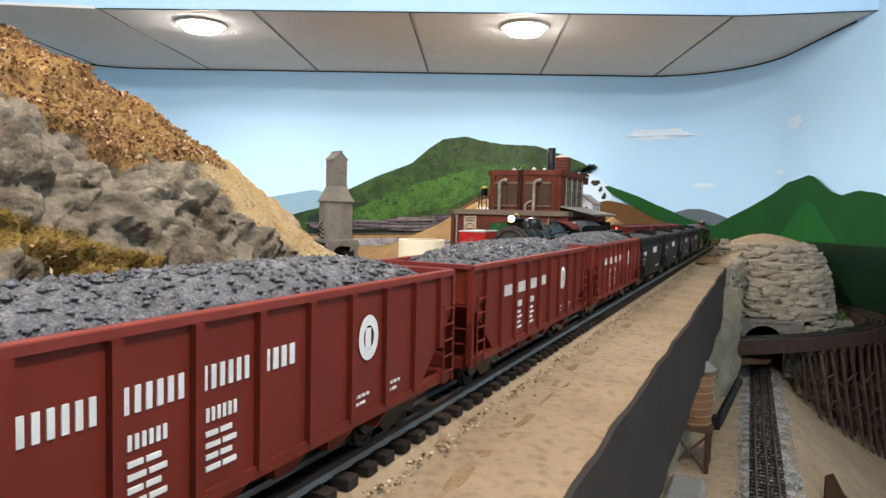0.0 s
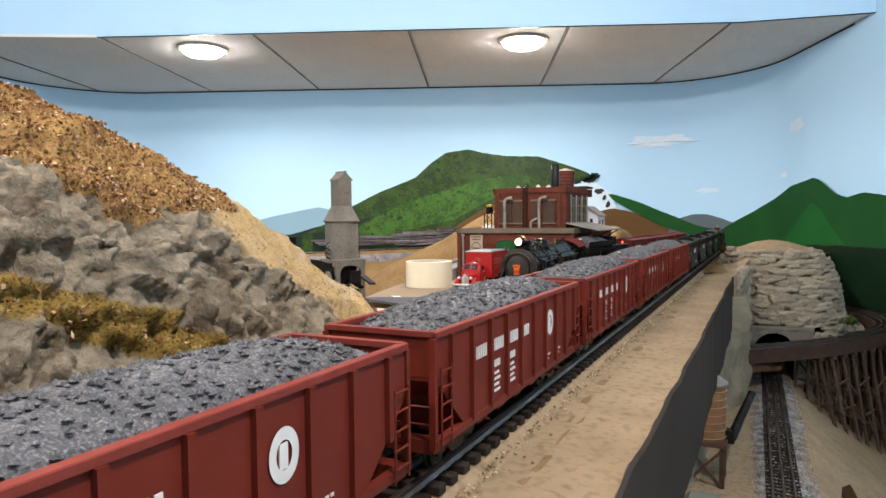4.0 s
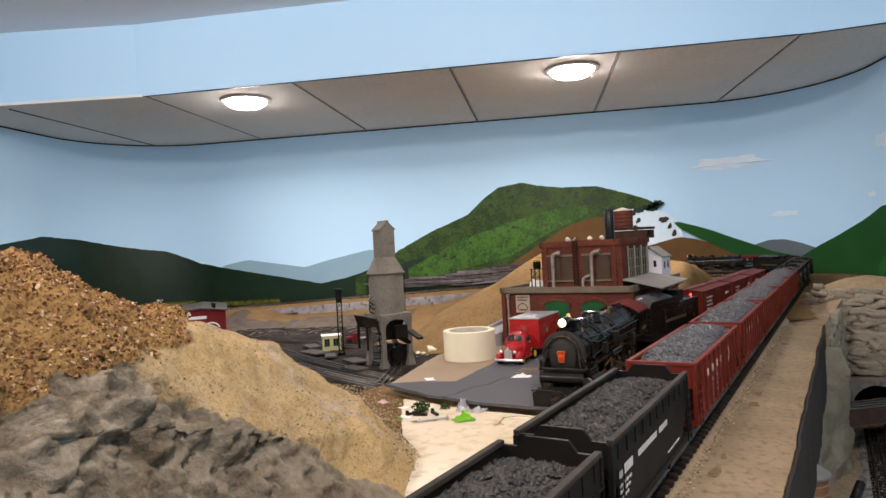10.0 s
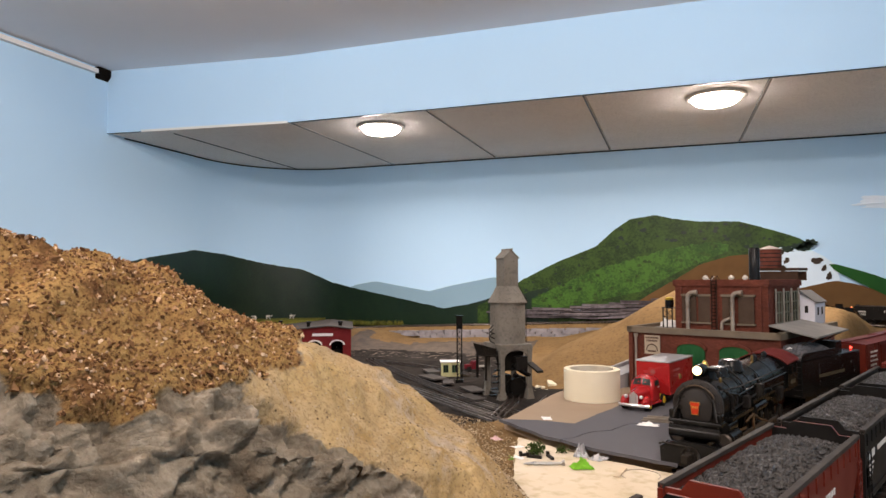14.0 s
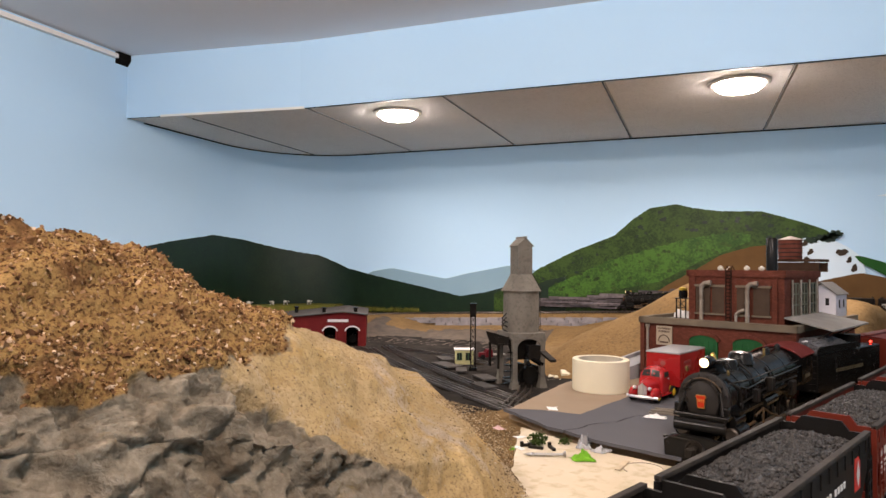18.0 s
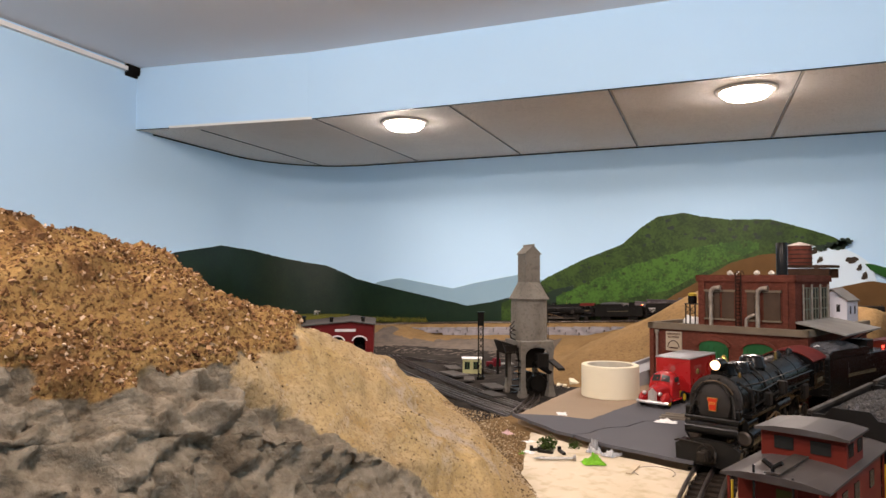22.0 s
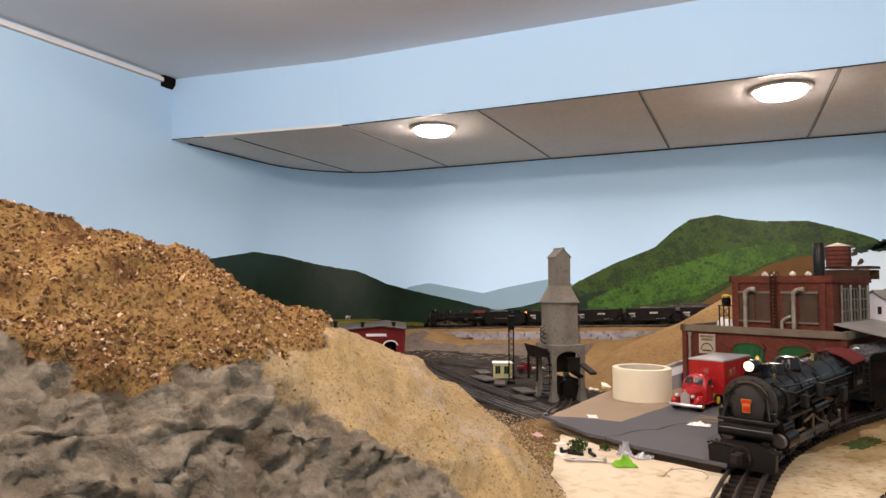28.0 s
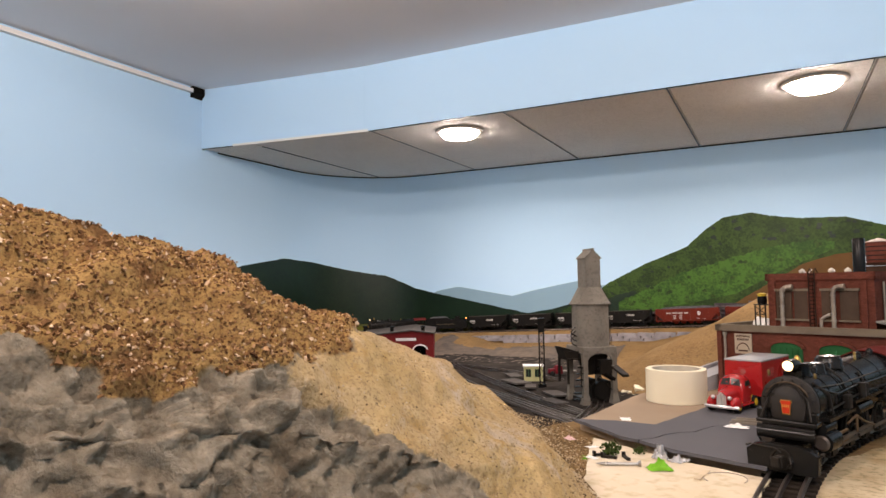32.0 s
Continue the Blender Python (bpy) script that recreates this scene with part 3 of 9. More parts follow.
# ---- terrain ----
def hill_foot(u):
    return lerp(u, (-1.2, -0.6, -0.45, -0.3, -0.2, -0.11, -0.05, 0.03, 0.085, 0.3), (-0.128, -0.128, -0.135, -0.15, -0.17, -0.215, -0.29, -0.40, -0.48, -0.80))


def hill_crest(u):
    return lerp(u, (-1.2, -0.8, -0.55, -0.47, -0.42, -0.34, -0.25, -0.15, -0.07, 0.03, 0.12, 0.3), (1.576, 1.556, 1.522, 1.505, 1.489, 1.457, 1.424, 1.388, 1.350, 1.31, 1.285, 1.262))


def hill_height(v, u):
    s = hill_foot(u) - v
    if s <= 0:
        return DECK - 0.02
    face = lerp(u, (-0.42, -0.2, 0.0), (1.0, 0.5, 0.0))
    steep = lerp(s, (0, 0.015, 0.04, 0.075, 0.12, 0.16, 0.20, 0.30, 0.6, 1.2), (0, 0.14, 0.50, 0.68, 0.855, 0.958, 0.984, 0.986, 0.986, 0.85))
    soft = lerp(s, (0, 0.04, 0.10, 0.2, 0.35, 0.6, 1.2), (0, 0.24, 0.55, 0.89, 1.0, 1.0, 0.8))
    dip = lerp(u, (-0.52, -0.47, -0.45, -0.43, -0.41, -0.385, -0.365, -0.33, -0.3), (0, -0.008, -0.011, -0.003, 0.004, -0.004, -0.012, -0.006, 0)) * max(0.0, min(1.0, (s - 0.19) / 0.08))
    return DECK + 0.002 + (hill_crest(u) - DECK) * (face * steep + (1 - face) * soft) + dip


CHIP_SOIL = mat("chip_soil", (0.15, 0.088, 0.034), (0.085, 0.05, 0.022), 30, 0.95, bump=0.9, bump_scale=160, fine=(0.28, 0.175, 0.085))
SOFT_SAND = mat("soft_sand", (0.30, 0.215, 0.105), (0.235, 0.175, 0.10), 13, 0.95, bump=0.45, bump_scale=170, fine=(0.19, 0.135, 0.07))
OCHRE = mat("ochre_soil", (0.20, 0.125, 0.025), (0.13, 0.085, 0.022), 26, 0.95, bump=0.8, bump_scale=150, fine=(0.3, 0.2, 0.06))


def soil_shader():
    """Rock, chip soil, soft sand and ochre soil, laid by the three weights of the soil mask."""
    ma = bpy.data.materials.new("hill_plaster")
    ma.use_nodes = True
    nt = ma.node_tree
    nd, ln = nt.nodes.new, nt.links.new
    b = nt.nodes["Principled BSDF"]
    b.inputs["Roughness"].default_value, b.inputs["Specular IOR Level"].default_value = 0.95, 0.03
    tc, at = nd("ShaderNodeTexCoord"), nd("ShaderNodeAttribute")
    at.attribute_name = "soil"
    sep = nd("ShaderNodeSeparateColor")
    ln(at.outputs["Color"], sep.inputs["Color"])

    def nz(scale, detail, lo, hi, warp=0.0):
        n = nd("ShaderNodeTexNoise")
        n.inputs["Scale"].default_value, n.inputs["Detail"].default_value, n.inputs["Distortion"].default_value = scale, detail, warp
        n.inputs["Roughness"].default_value = 0.64
        ln(tc.outputs["Object"], n.inputs["Vector"])
        r = nd("ShaderNodeMapRange")
        r.inputs["From Min"].default_value, r.inputs["From Max"].default_value = lo, hi
        ln(n.outputs["Fac"], r.inputs["Value"])
        return r.outputs[0], n.outputs["Fac"]

    def mix(f, a, c):
        m = nd("ShaderNodeMix")
        m.data_type = "RGBA"
        for src, key in ((a, "A"), (c, "B")):
            if isinstance(src, tuple):
                m.inputs[key].default_value = (*src, 1)
            else:
                ln(src, m.inputs[key])
        ln(f, m.inputs["Factor"])
        return m.outputs["Result"]

    big, _ = nz(9, 4, 0.30, 0.70)
    mid, mid_raw = nz(70, 8, 0.34, 0.66)
    fine, fine_raw = nz(420, 3, 0.36, 0.50)
    spot, _ = nz(150, 3, 0.58, 0.66)
    dirt, _ = nz(24, 5, 0.55, 0.70)
    rock = mix(mid, (0.140, 0.112, 0.080), mix(big, (0.325, 0.278, 0.212), (0.265, 0.222, 0.165)))
    rock = mix(dirt, rock, (0.135, 0.104, 0.072))
    gold, _ = nz(17, 5, 0.64, 0.74)
    rock = mix(gold, rock, (0.19, 0.13, 0.055))
    chip = mix(fine, (0.105, 0.052, 0.021), mix(dirt, mix(mid, (0.210, 0.118, 0.043), (0.36, 0.220, 0.086)), (0.130, 0.062, 0.029)))
    sand = mix(mid, mix(big, (0.400, 0.270, 0.112), (0.340, 0.245, 0.145)), mix(big, (0.490, 0.340, 0.150), (0.450, 0.335, 0.208)))
    grey, _ = nz(13, 6, 0.52, 0.66, 0.6)
    sand = mix(dirt, mix(grey, sand, (0.420, 0.342, 0.268)), (0.335, 0.205, 0.070))
    sand = mix(fine, (0.29, 0.200, 0.102), sand)
    ochre = mix(mid, (0.13, 0.085, 0.022), (0.26, 0.17, 0.045))
    ochre = mix(spot, mix(fine, (0.06, 0.035, 0.012), ochre), (0.30, 0.22, 0.09))

    def mask(out):
        s = nd("ShaderNodeMath")
        s.operation = "ADD"
        ln(out, s.inputs[0])
        k = nd("ShaderNodeMath")
        k.operation = "MULTIPLY_ADD"
        k.inputs[1].default_value, k.inputs[2].default_value = 1.5, -0.75
        ln(mid_raw, k.inputs[0])
        ln(k.outputs[0], s.inputs[1])
        r = nd("ShaderNodeMapRange")
        r.interpolation_type = "SMOOTHSTEP"
        r.inputs["From Min"].default_value, r.inputs["From Max"].default_value = 0.32, 0.68
        ln(s.outputs[0], r.inputs["Value"])
        return r.outputs[0]

    col = mix(mask(sep.outputs["Green"]), rock, sand)
    col = mix(mask(sep.outputs["Blue"]), col, ochre)
    col = mix(mask(sep.outputs["Red"]), col, chip)
    ln(col, b.inputs["Base Color"])
    h = nd("ShaderNodeMath")
    h.operation = "MULTIPLY_ADD"
    h.inputs[1].default_value = 0.22
    ln(fine_raw, h.inputs[0])
    ln(mid_raw, h.inputs[2])
    bp = nd("ShaderNodeBump")
    bp.inputs["Strength"].default_value, bp.inputs["Distance"].default_value = 0.85, 0.007
    ln(h.outputs[0], bp.inputs["Height"])
    ln(bp.outputs["Normal"], b.inputs["Normal"])
    return ma


def hill_zone(p, v, u, z):
    """0 rock, 1 chip soil, 2 soft sand, 3 ochre soil."""
    w = 0.010 * noise.noise(p * 28) + 0.005 * noise.noise(p * 75)
    if u < -0.20 + w and z > 1.412 + max(0.0, u + 0.40) * 0.13 + max(0.0, -0.5 - u) * 0.45 + 1.3 * w:
        return 1
    if u > lerp(z, (1.26, 1.326, 1.366, 1.416, 1.46), (-0.22, -0.268, -0.355, -0.425, -0.44)) + 2.2 * w:
        return 2
    if u < -0.30 and (z < 1.296 + 1.6 * w or (abs(z - (1.352 - 0.42 * (u + 0.56))) < 0.014 + w and u < -0.45)):
        return 3
    return 0


def hill_mesh(u0, u1, step):
    """The hill as rows across its face, closest together where it is steep."""
    nu = int((u1 - u0) / step)
    ss = np.concatenate([np.linspace(-0.02, 0.085, 132)[:-1], np.linspace(0.085, 0.21, 66)[:-1], np.linspace(0.21, 0.85, 96)])
    us, nv = np.linspace(u0, u1, nu + 1), len(ss) - 1
    vs = np.array([[hill_foot(u) - s for s in ss] for u in us])
    zs = np.array([[hill_height(v, u) for v in row] for u, row in zip(us, vs)])
    grid = np.array([[hill_zone(plan(v, u, z), v, u, z) for v, z in zip(row, zrow)] for u, row, zrow in zip(us, vs, zs)])
    gu = np.array([[(hill_height(v, u + 0.003) - z) / 0.003 for v, z in zip(row, zrow)] for u, row, zrow in zip(us, vs, zs)])
    gv = np.array([[(hill_height(v + 0.003, u) - z) / 0.003 for v, z in zip(row, zrow)] for u, row, zrow in zip(us, vs, zs)])

    def spread(w, n):
        for _ in range(n):
            w[1:-1, 1:-1] = (w[1:-1, 1:-1] * 2 + w[:-2, 1:-1] + w[2:, 1:-1] + w[1:-1, :-2] + w[1:-1, 2:]) / 6
        return w

    wt = [spread((grid == c).astype(float), n) for c, n in ((0, 14), (1, 6), (2, 14), (3, 6))]
    pts, faces = [], []
    for i, u in enumerate(us):
        for j, v in enumerate(vs[i]):
            z = zs[i, j]
            rise = max(0.0, min(1.0, (z - DECK) / 0.03))
            p = plan(v, u, z)
            nrm = Vector((-gv[i, j], -gu[i, j], 1.0)).normalized()
            out = rise * 0.012 * (noise.turbulence(p * 13, 3, False) - 0.7)
            a = wt[0][i, j] + wt[3][i, j]
            if a > 0.01:
                w = p + Vector((0.014 * noise.noise(p * 22), 0.014 * noise.noise(p * 22 + Vector((9, 0, 0))), 0.012 * noise.noise(p * 22 + Vector((0, 5, 0)))))
                r = lerp(u, (-0.36, -0.24), (1.0, 0.45)) * rise * a
                # chiselled plates that run down along the face, split by cracks
                along, across = u * 0.84 - z * 0.54, u * 0.54 + z * 0.84
                q1 = Vector((along * 17, v * 20, across * 36)) + Vector((noise.noise(w * 30), noise.noise(w * 30 + Vector((5, 1, 2))), noise.noise(w * 30 + Vector((2, 9, 4))))) * 0.55
                d1 = noise.voronoi(q1)[0]
                d2 = noise.voronoi(q1 * 2.3 + Vector((3, 3, 3)))[0]
                fold = noise.noise(Vector((w.x * 15, w.y * 15, w.z * 26)))
                ridge = noise.ridged_multi_fractal(w * 38, 0.85, 2.2, 4, 1.0, 2.0)
                pit = max(0.0, noise.noise(w * 22 + Vector((3, 7, 1))) - 0.22)
                out += r * (0.010 * fold + 0.0055 * (0.45 - d1[0]) + 0.0070 * (0.45 - d2[0]) + 0.0070 * (ridge - 1.0) + 0.0042 * noise.noise(w * 95) + 0.0022 * noise.noise(w * 210) - 0.046 * pit)
                out -= r * (0.0042 * max(0.0, 1 - (d1[1] - d1[0]) * 8) + 0.0042 * max(0.0, 1 - (d2[1] - d2[0]) * 7))
            if wt[1][i, j] > 0.01:
                out += wt[1][i, j] * (0.0030 * noise.noise(p * 190) + 0.005 * noise.noise(p * 70) + 0.006 * noise.noise(p * 24))
            if wt[2][i, j] > 0.01:
                out += wt[2][i, j] * rise * (0.0009 * noise.noise(p * 230) + 0.0016 * noise.noise(p * 110) + 0.0035 * noise.noise(p * 45) + 0.005 * noise.noise(p * 18) - 0.006 * max(0.0, noise.noise(p * 60 + Vector((2, 8, 5))) - 0.42))
            pts.append(tuple(plan(v + out * nrm.x, u + out * nrm.y, z + out * nrm.z)))
    for i in range(nu):
        for j in range(nv):
            a = i * (nv + 1) + j
            faces.append((a, a + 1, a + nv + 2, a + nv + 1))
    m = Mesh()
    m.v, m.f = pts, faces
    ob = part("rock_hill", soft(m), soil_shader())
    rgba = np.ones((nu + 1, nv + 1, 4))
    for c in (1, 2, 3):
        rgba[:, :, c - 1] = wt[c]
    ob.data.color_attributes.new("soil", "FLOAT_COLOR", "POINT").data.foreach_set("color", rgba.reshape(-1))
    return ob, pts, list(grid.reshape(-1))


def upper_ground(x, y):
    """Height of the scenery base left of the slab."""
    p = Vector((x, y)) - O
    v, u = p.dot(N), p.dot(D)
    deck = DECK - 0.004
    yard = 1.108
    # the yard lies lower, beyond a bank; the back slope climbs to the upper line
    edge = lerp(u, (-0.5, 0.0, 0.35, 0.6, 1.0, 1.5, 2.2), (-0.62, -0.60, -0.56, -0.52, -0.50, -0.55, -0.65))
    k = max(0.0, min(1.0, (v - edge) / 0.10))
    k = k * k * (3 - 2 * k)
    z = yard + (deck - yard) * k
    line_z = lerp(x, (-2.1, -1.4, 0.1, 1.7), (1.19, 1.198, 1.254, 1.254))
    back = max(0.0, min(1.0, (y - 0.30) / 0.52))
    back = back * back * (3 - 2 * back)
    shelf = 0.05 * lerp(x, (-1.2, -1.0, -0.2, 0.05), (0.0, 1.0, 1.0, 0.0)) * lerp(y, (0.86, 0.90), (1.0, 0.0))
    z = max(z, z + (line_z - 0.004 - shelf - z) * back) if y > 0.30 else z
    # soil mounds behind the engine house
    clear = max(0.0, min(1.0, (-0.235 - v) / 0.10)) if u < 2.0 else 1.0
    ridge = lerp(x, (-0.45, -0.2, -0.1, 0.0, 0.11, 0.22, 0.3, 0.45, 0.6, 0.72, 0.8, 0.88, 1.0), (1.10, 1.155, 1.215, 1.262, 1.312, 1.380, 1.425, 1.44, 1.39, 1.345, 1.37, 1.345, 1.25))
    f = max(0.0, min(1.0, (y + 0.45) / 0.45, (0.66 - y) / 0.40))
    f = f * f * (3 - 2 * f) * clear * clear * (3 - 2 * clear)
    z = max(z, z + (ridge - z) * f)
    if y > 0.93:
        z = min(z, line_z - 0.006 + max(0, (y - 1.06)) * 1.2)
    z += 0.004 * noise.noise(Vector((x * 14, y * 14, 0))) + 0.0015 * noise.noise(Vector((x * 60, y * 60, 1)))
    if abs(v + 0.08) < 0.2 and u > -1.5 and u < 2.6:
        z = min(z, DECK - 0.003)
    return z


def slab_v(u):
    """The slab's outer edge."""
    return 0.107 + 0.0035 * noise.noise(Vector((u * 6, 0, 3))) + 0.0018 * noise.noise(Vector((u * 17, 0, 5))) + 0.0008 * noise.noise(Vector((u * 70, 0, 5)))


def ground_mesh(keep, x0, x1, y0, y1, step, height):
    nx, ny = int((x1 - x0) / step), int((y1 - y0) / step)
    idx, pts, faces = {}, [], []

    def vert(i, j):
        if (i, j) not in idx:
            x, y = x0 + step * i, y0 + step * j
            idx[i, j] = len(pts)
            pts.append((x, y, height(x, y)))
        return idx[i, j]

    for i in range(nx):
        for j in range(ny):
            if keep(x0 + step * (i + 0.5), y0 + step * (j + 0.5)):
                faces.append((vert(i, j), vert(i + 1, j), vert(i + 1, j + 1), vert(i, j + 1)))
    m = Mesh()
    m.v, m.f = pts, faces
    return soft(m)


def left_of_slab(x, y):
    p = Vector((x, y)) - O
    v, u = p.dot(N), p.dot(D)
    return v < (-0.035 if u < 1.1 else lerp(u, (1.1, 1.15, 1.35, 1.7, 2.0, 2.6), (0.08, 0.10, 0.15, 0.22, 0.30, 0.6))) and u > -1.4


tagged(part("ground", ground_mesh(left_of_slab, XL + 0.005, XR - 0.005, -3.2, YB - 0.004, 0.02, upper_ground), TAN),
       "sandy tan layout scenery with soil mounds", "ground", kind="structure")
hill_ob, HILL_PTS, HILL_ZONE = hill_mesh(-0.84, 0.30, 0.0022)
tagged(hill_ob, "carved grey rock bluff topped with brown woodchip soil", "hill", kind="structure")

# slab under the main line: sandy top, dark outer face
m = Mesh()
rings = []
for i in range(180):
    u = -1.5 + 2.62 * i / 179
    e = slab_v(u)
    j = 0.003 * noise.noise(Vector((u * 40, 0, 0))) + 0.0015 * noise.noise(Vector((u * 130, 0, 0)))
    zt = DECK - 0.004
    rings.append([tuple(plan(-0.045, u, zt - 0.001)), tuple(plan(0.029 + 0.6 * j, u, zt + 0.001 + 0.5 * j)), tuple(plan(0.036 + j, u, zt - 0.006 + j)), tuple(plan(e - 0.02, u, zt - 0.008)), tuple(plan(e, u, zt - 0.0095 + j)), tuple(plan(e, u, 1.20)), tuple(plan(-0.045, u, 1.20))])
tagged(part("slab_top", m.rings(rings), SAND), "sandy ledge beside the main line", "ledge", kind="structure")
m = Mesh()
rings = []
for i in range(180):
    u = -1.5 + 2.62 * i / 179
    e = slab_v(u)
    rings.append([tuple(plan(e + 0.002, u, 1.2462)), tuple(plan(e + 0.0045, u, 1.2440)), tuple(plan(e + 0.0045, u, 1.112)), tuple(plan(e + 0.002, u, 1.112))])
tagged(part("slab_face", m.rings(rings), SLAB), "dark grey painted face of the layout edge", "fascia", kind="structure")

# lower level to the right
LOW = 0.935
LT0, LTD = Vector((0.749, -1.469)), Vector((0.384, 0.923)).normalized()
BC = Vector((0.35, 0.65))


def low_height(x, y):
    """Level beside the low track, falling away under the trestle, with a terrace inside the bridge's curve."""
    p = Vector((x, y)) - LT0
    across = p.x * LTD.y - p.y * LTD.x
    z = LOW - 0.85 * max(0.0, min(0.5, across - 0.05)) + 0.004 * noise.noise(Vector((x * 9, y * 9, 2))) + 0.0015 * noise.noise(Vector((x * 40, y * 40, 2)))
    k = max(0.0, min(1.0, (1.56 - (Vector((x, y)) - BC).length) / 0.07)) * max(0.0, min(1.0, (x - 1.17) / 0.05))
    return z + (1.045 - z) * k


tagged(part("lower_ground", ground_mesh(lambda x, y: True, 0.25, XR - 0.005, -3.2, 0.9, 0.02, low_height), SAND),
       "sandy floor of the lower level", "ground", kind="structure")

track("main_track", MAIN, -3.4, 7.4, "three-rail main line track on dark ties", near=(-0.75, 2.2))
track("siding_track", SIDE, -0.3, 2.2, "curved three-rail siding track on brown ties", near=(-0.15, 0.9))

# shelf that carries the line across the aisle behind
rings = []
for i in range(60):
    u = -3.45 + 1.99 * i / 59
    p, a = MAIN.at(u), MAIN.turn(max(-3.43, u))
    s = Vector((-math.sin(a), math.cos(a), 0))
    rings.append([tuple(p + s * w + Vector((0, 0, z))) for w, z in ((-0.09, -0.0105), (0.09, -0.0105), (0.09, -0.055), (-0.09, -0.055))])
tagged(part("track_shelf", Mesh().rings(rings), SAND), "sandy shelf carrying the main line", "shelf", kind="structure")

# ---- rolling stock; x runs forward, origin on the rail tops ----
def wheelset_truck(parent, x, name="truck", span=0.034):
    """A four-wheel truck at x: side frames, bolster and wheels."""
    t = part(name, Mesh().box(x - 0.006, x + 0.006, -0.016, 0.016, 0.008, 0.018), BLACK, parent)
    for s in (-1, 1):
        y = s * 0.0205
        m = Mesh().prism([(x - 0.027, 0.011), (x - 0.022, 0.016), (x - 0.010, 0.019), (x + 0.010, 0.019), (x + 0.022, 0.016), (x + 0.027, 0.011), (x + 0.022, 0.007), (x + 0.012, 0.010), (x + 0.006, 0.005), (x - 0.006, 0.005), (x - 0.012, 0.010), (x - 0.022, 0.007)], y - 0.0018, y + 0.0018)
        part("side_frame", m, BLACK, t)
    for dx in (-span / 2, span / 2):
        m = Mesh()
        for s in (-1, 1):
            m.add(*ring_wheel(x + dx, s * GAUGE / 2, 0.0086, s))
        m.tube((x + dx, -0.018, 0.0086), (x + dx, 0.018, 0.0086), 0.0017, seg=8)
        part("wheelset", rounded(m), IRON, t)
    return t


def ring_wheel(x, y, r, side, seg=18):
    prof = [(0.001, 0.0012), (r * 0.3, 0.0018), (r * 0.7, 0.0006), (r * 0.82, 0.0018), (r, 0.0016), (r, -0.0012), (r * 1.08, -0.0016), (r * 1.08, -0.0028), (0.001, -0.0028)]
    pts, faces = [], []
    for rr, o in prof:
        for k in range(seg):
            a = 2 * math.pi * k / seg
            pts.append((x + rr * math.cos(a), y + side * o, r + rr * math.sin(a)))
    for i in range(len(prof) - 1):
        for k in range(seg):
            a, b = i * seg + k, i * seg + (k + 1) % seg
            faces.append((a, b, b + seg, a + seg))
    return pts, faces


def coupler(parent, x, s):
    m = Mesh().box(x, x + s * 0.012, -0.0022, 0.0022, 0.010, 0.0145) if s > 0 else Mesh().box(x - 0.012, x, -0.0022, 0.0022, 0.010, 0.0145)
    m.box(*sorted((x + s * 0.009, x + s * 0.016)), -0.004, 0.004, 0.0085, 0.016, c=0.001)
    part("coupler", m, IRON, parent)


def bars(m, x, y, z, w, h, n, gap, side, t=0.0005):
    """A row of n plain bars for a word on a car's side."""
    n = n * 2
    gap = min(gap * 1.25, 0.50 * w / n)
    cw = (w - gap * (n - 1)) / n
    for i in range(n):
        x0 = x + i * (cw + gap)
        m.box(x0, x0 + cw, min(y, y + side * t), max(y, y + side * t), z, z + h)


def coal_load(L, W, z, material, heap, seed, chip=0.0045):
    random.seed(seed)
    m = Mesh()
    nx, ny = 46, 13
    for i in range(nx + 1):
        for j in range(ny + 1):
            a, b = i / nx * 2 - 1, j / ny * 2 - 1
            h = heap * (1 - abs(a) ** 5) * (1 - b * b) ** 0.6 + random.uniform(-0.0014, 0.0014)
            m.v.append((a * L / 2 + random.uniform(-1, 1) * 0.0016, b * W / 2 * 0.995, z + h - 0.0035 * (abs(a) > 0.97)))
    for i in range(nx):
        for j in range(ny):
            k = i * (ny + 1) + j
            m.f.append((k, k + 1, k + ny + 2, k + ny + 1))
    # loose lumps
    for _ in range(1200):
        a, b = random.uniform(-0.96, 0.96), random.uniform(-0.93, 0.93)
        h = heap * (1 - abs(a) ** 5) * (1 - b * b) ** 0.6
        r = random.uniform(0.4, 1.0) * chip / 2
        c = Vector((a * L / 2, b * W / 2, z + h + r * 0.3))
        pts = [tuple(c + Vector((random.uniform(0.6, 1.2) * r * sx, random.uniform(0.6, 1.2) * r * sy, random.uniform(0.5, 1) * r * sz))) for sx, sy, sz in ((1, 0, 0), (-1, 0, 0), (0, 1, 0), (0, -1, 0), (0, 0, 1), (0, 0, -1))]
        m.add(pts, [(0, 2, 4), (2, 1, 4), (1, 3, 4), (3, 0, 4), (2, 0, 5), (1, 2, 5), (3, 1, 5), (0, 3, 5)])
    return m


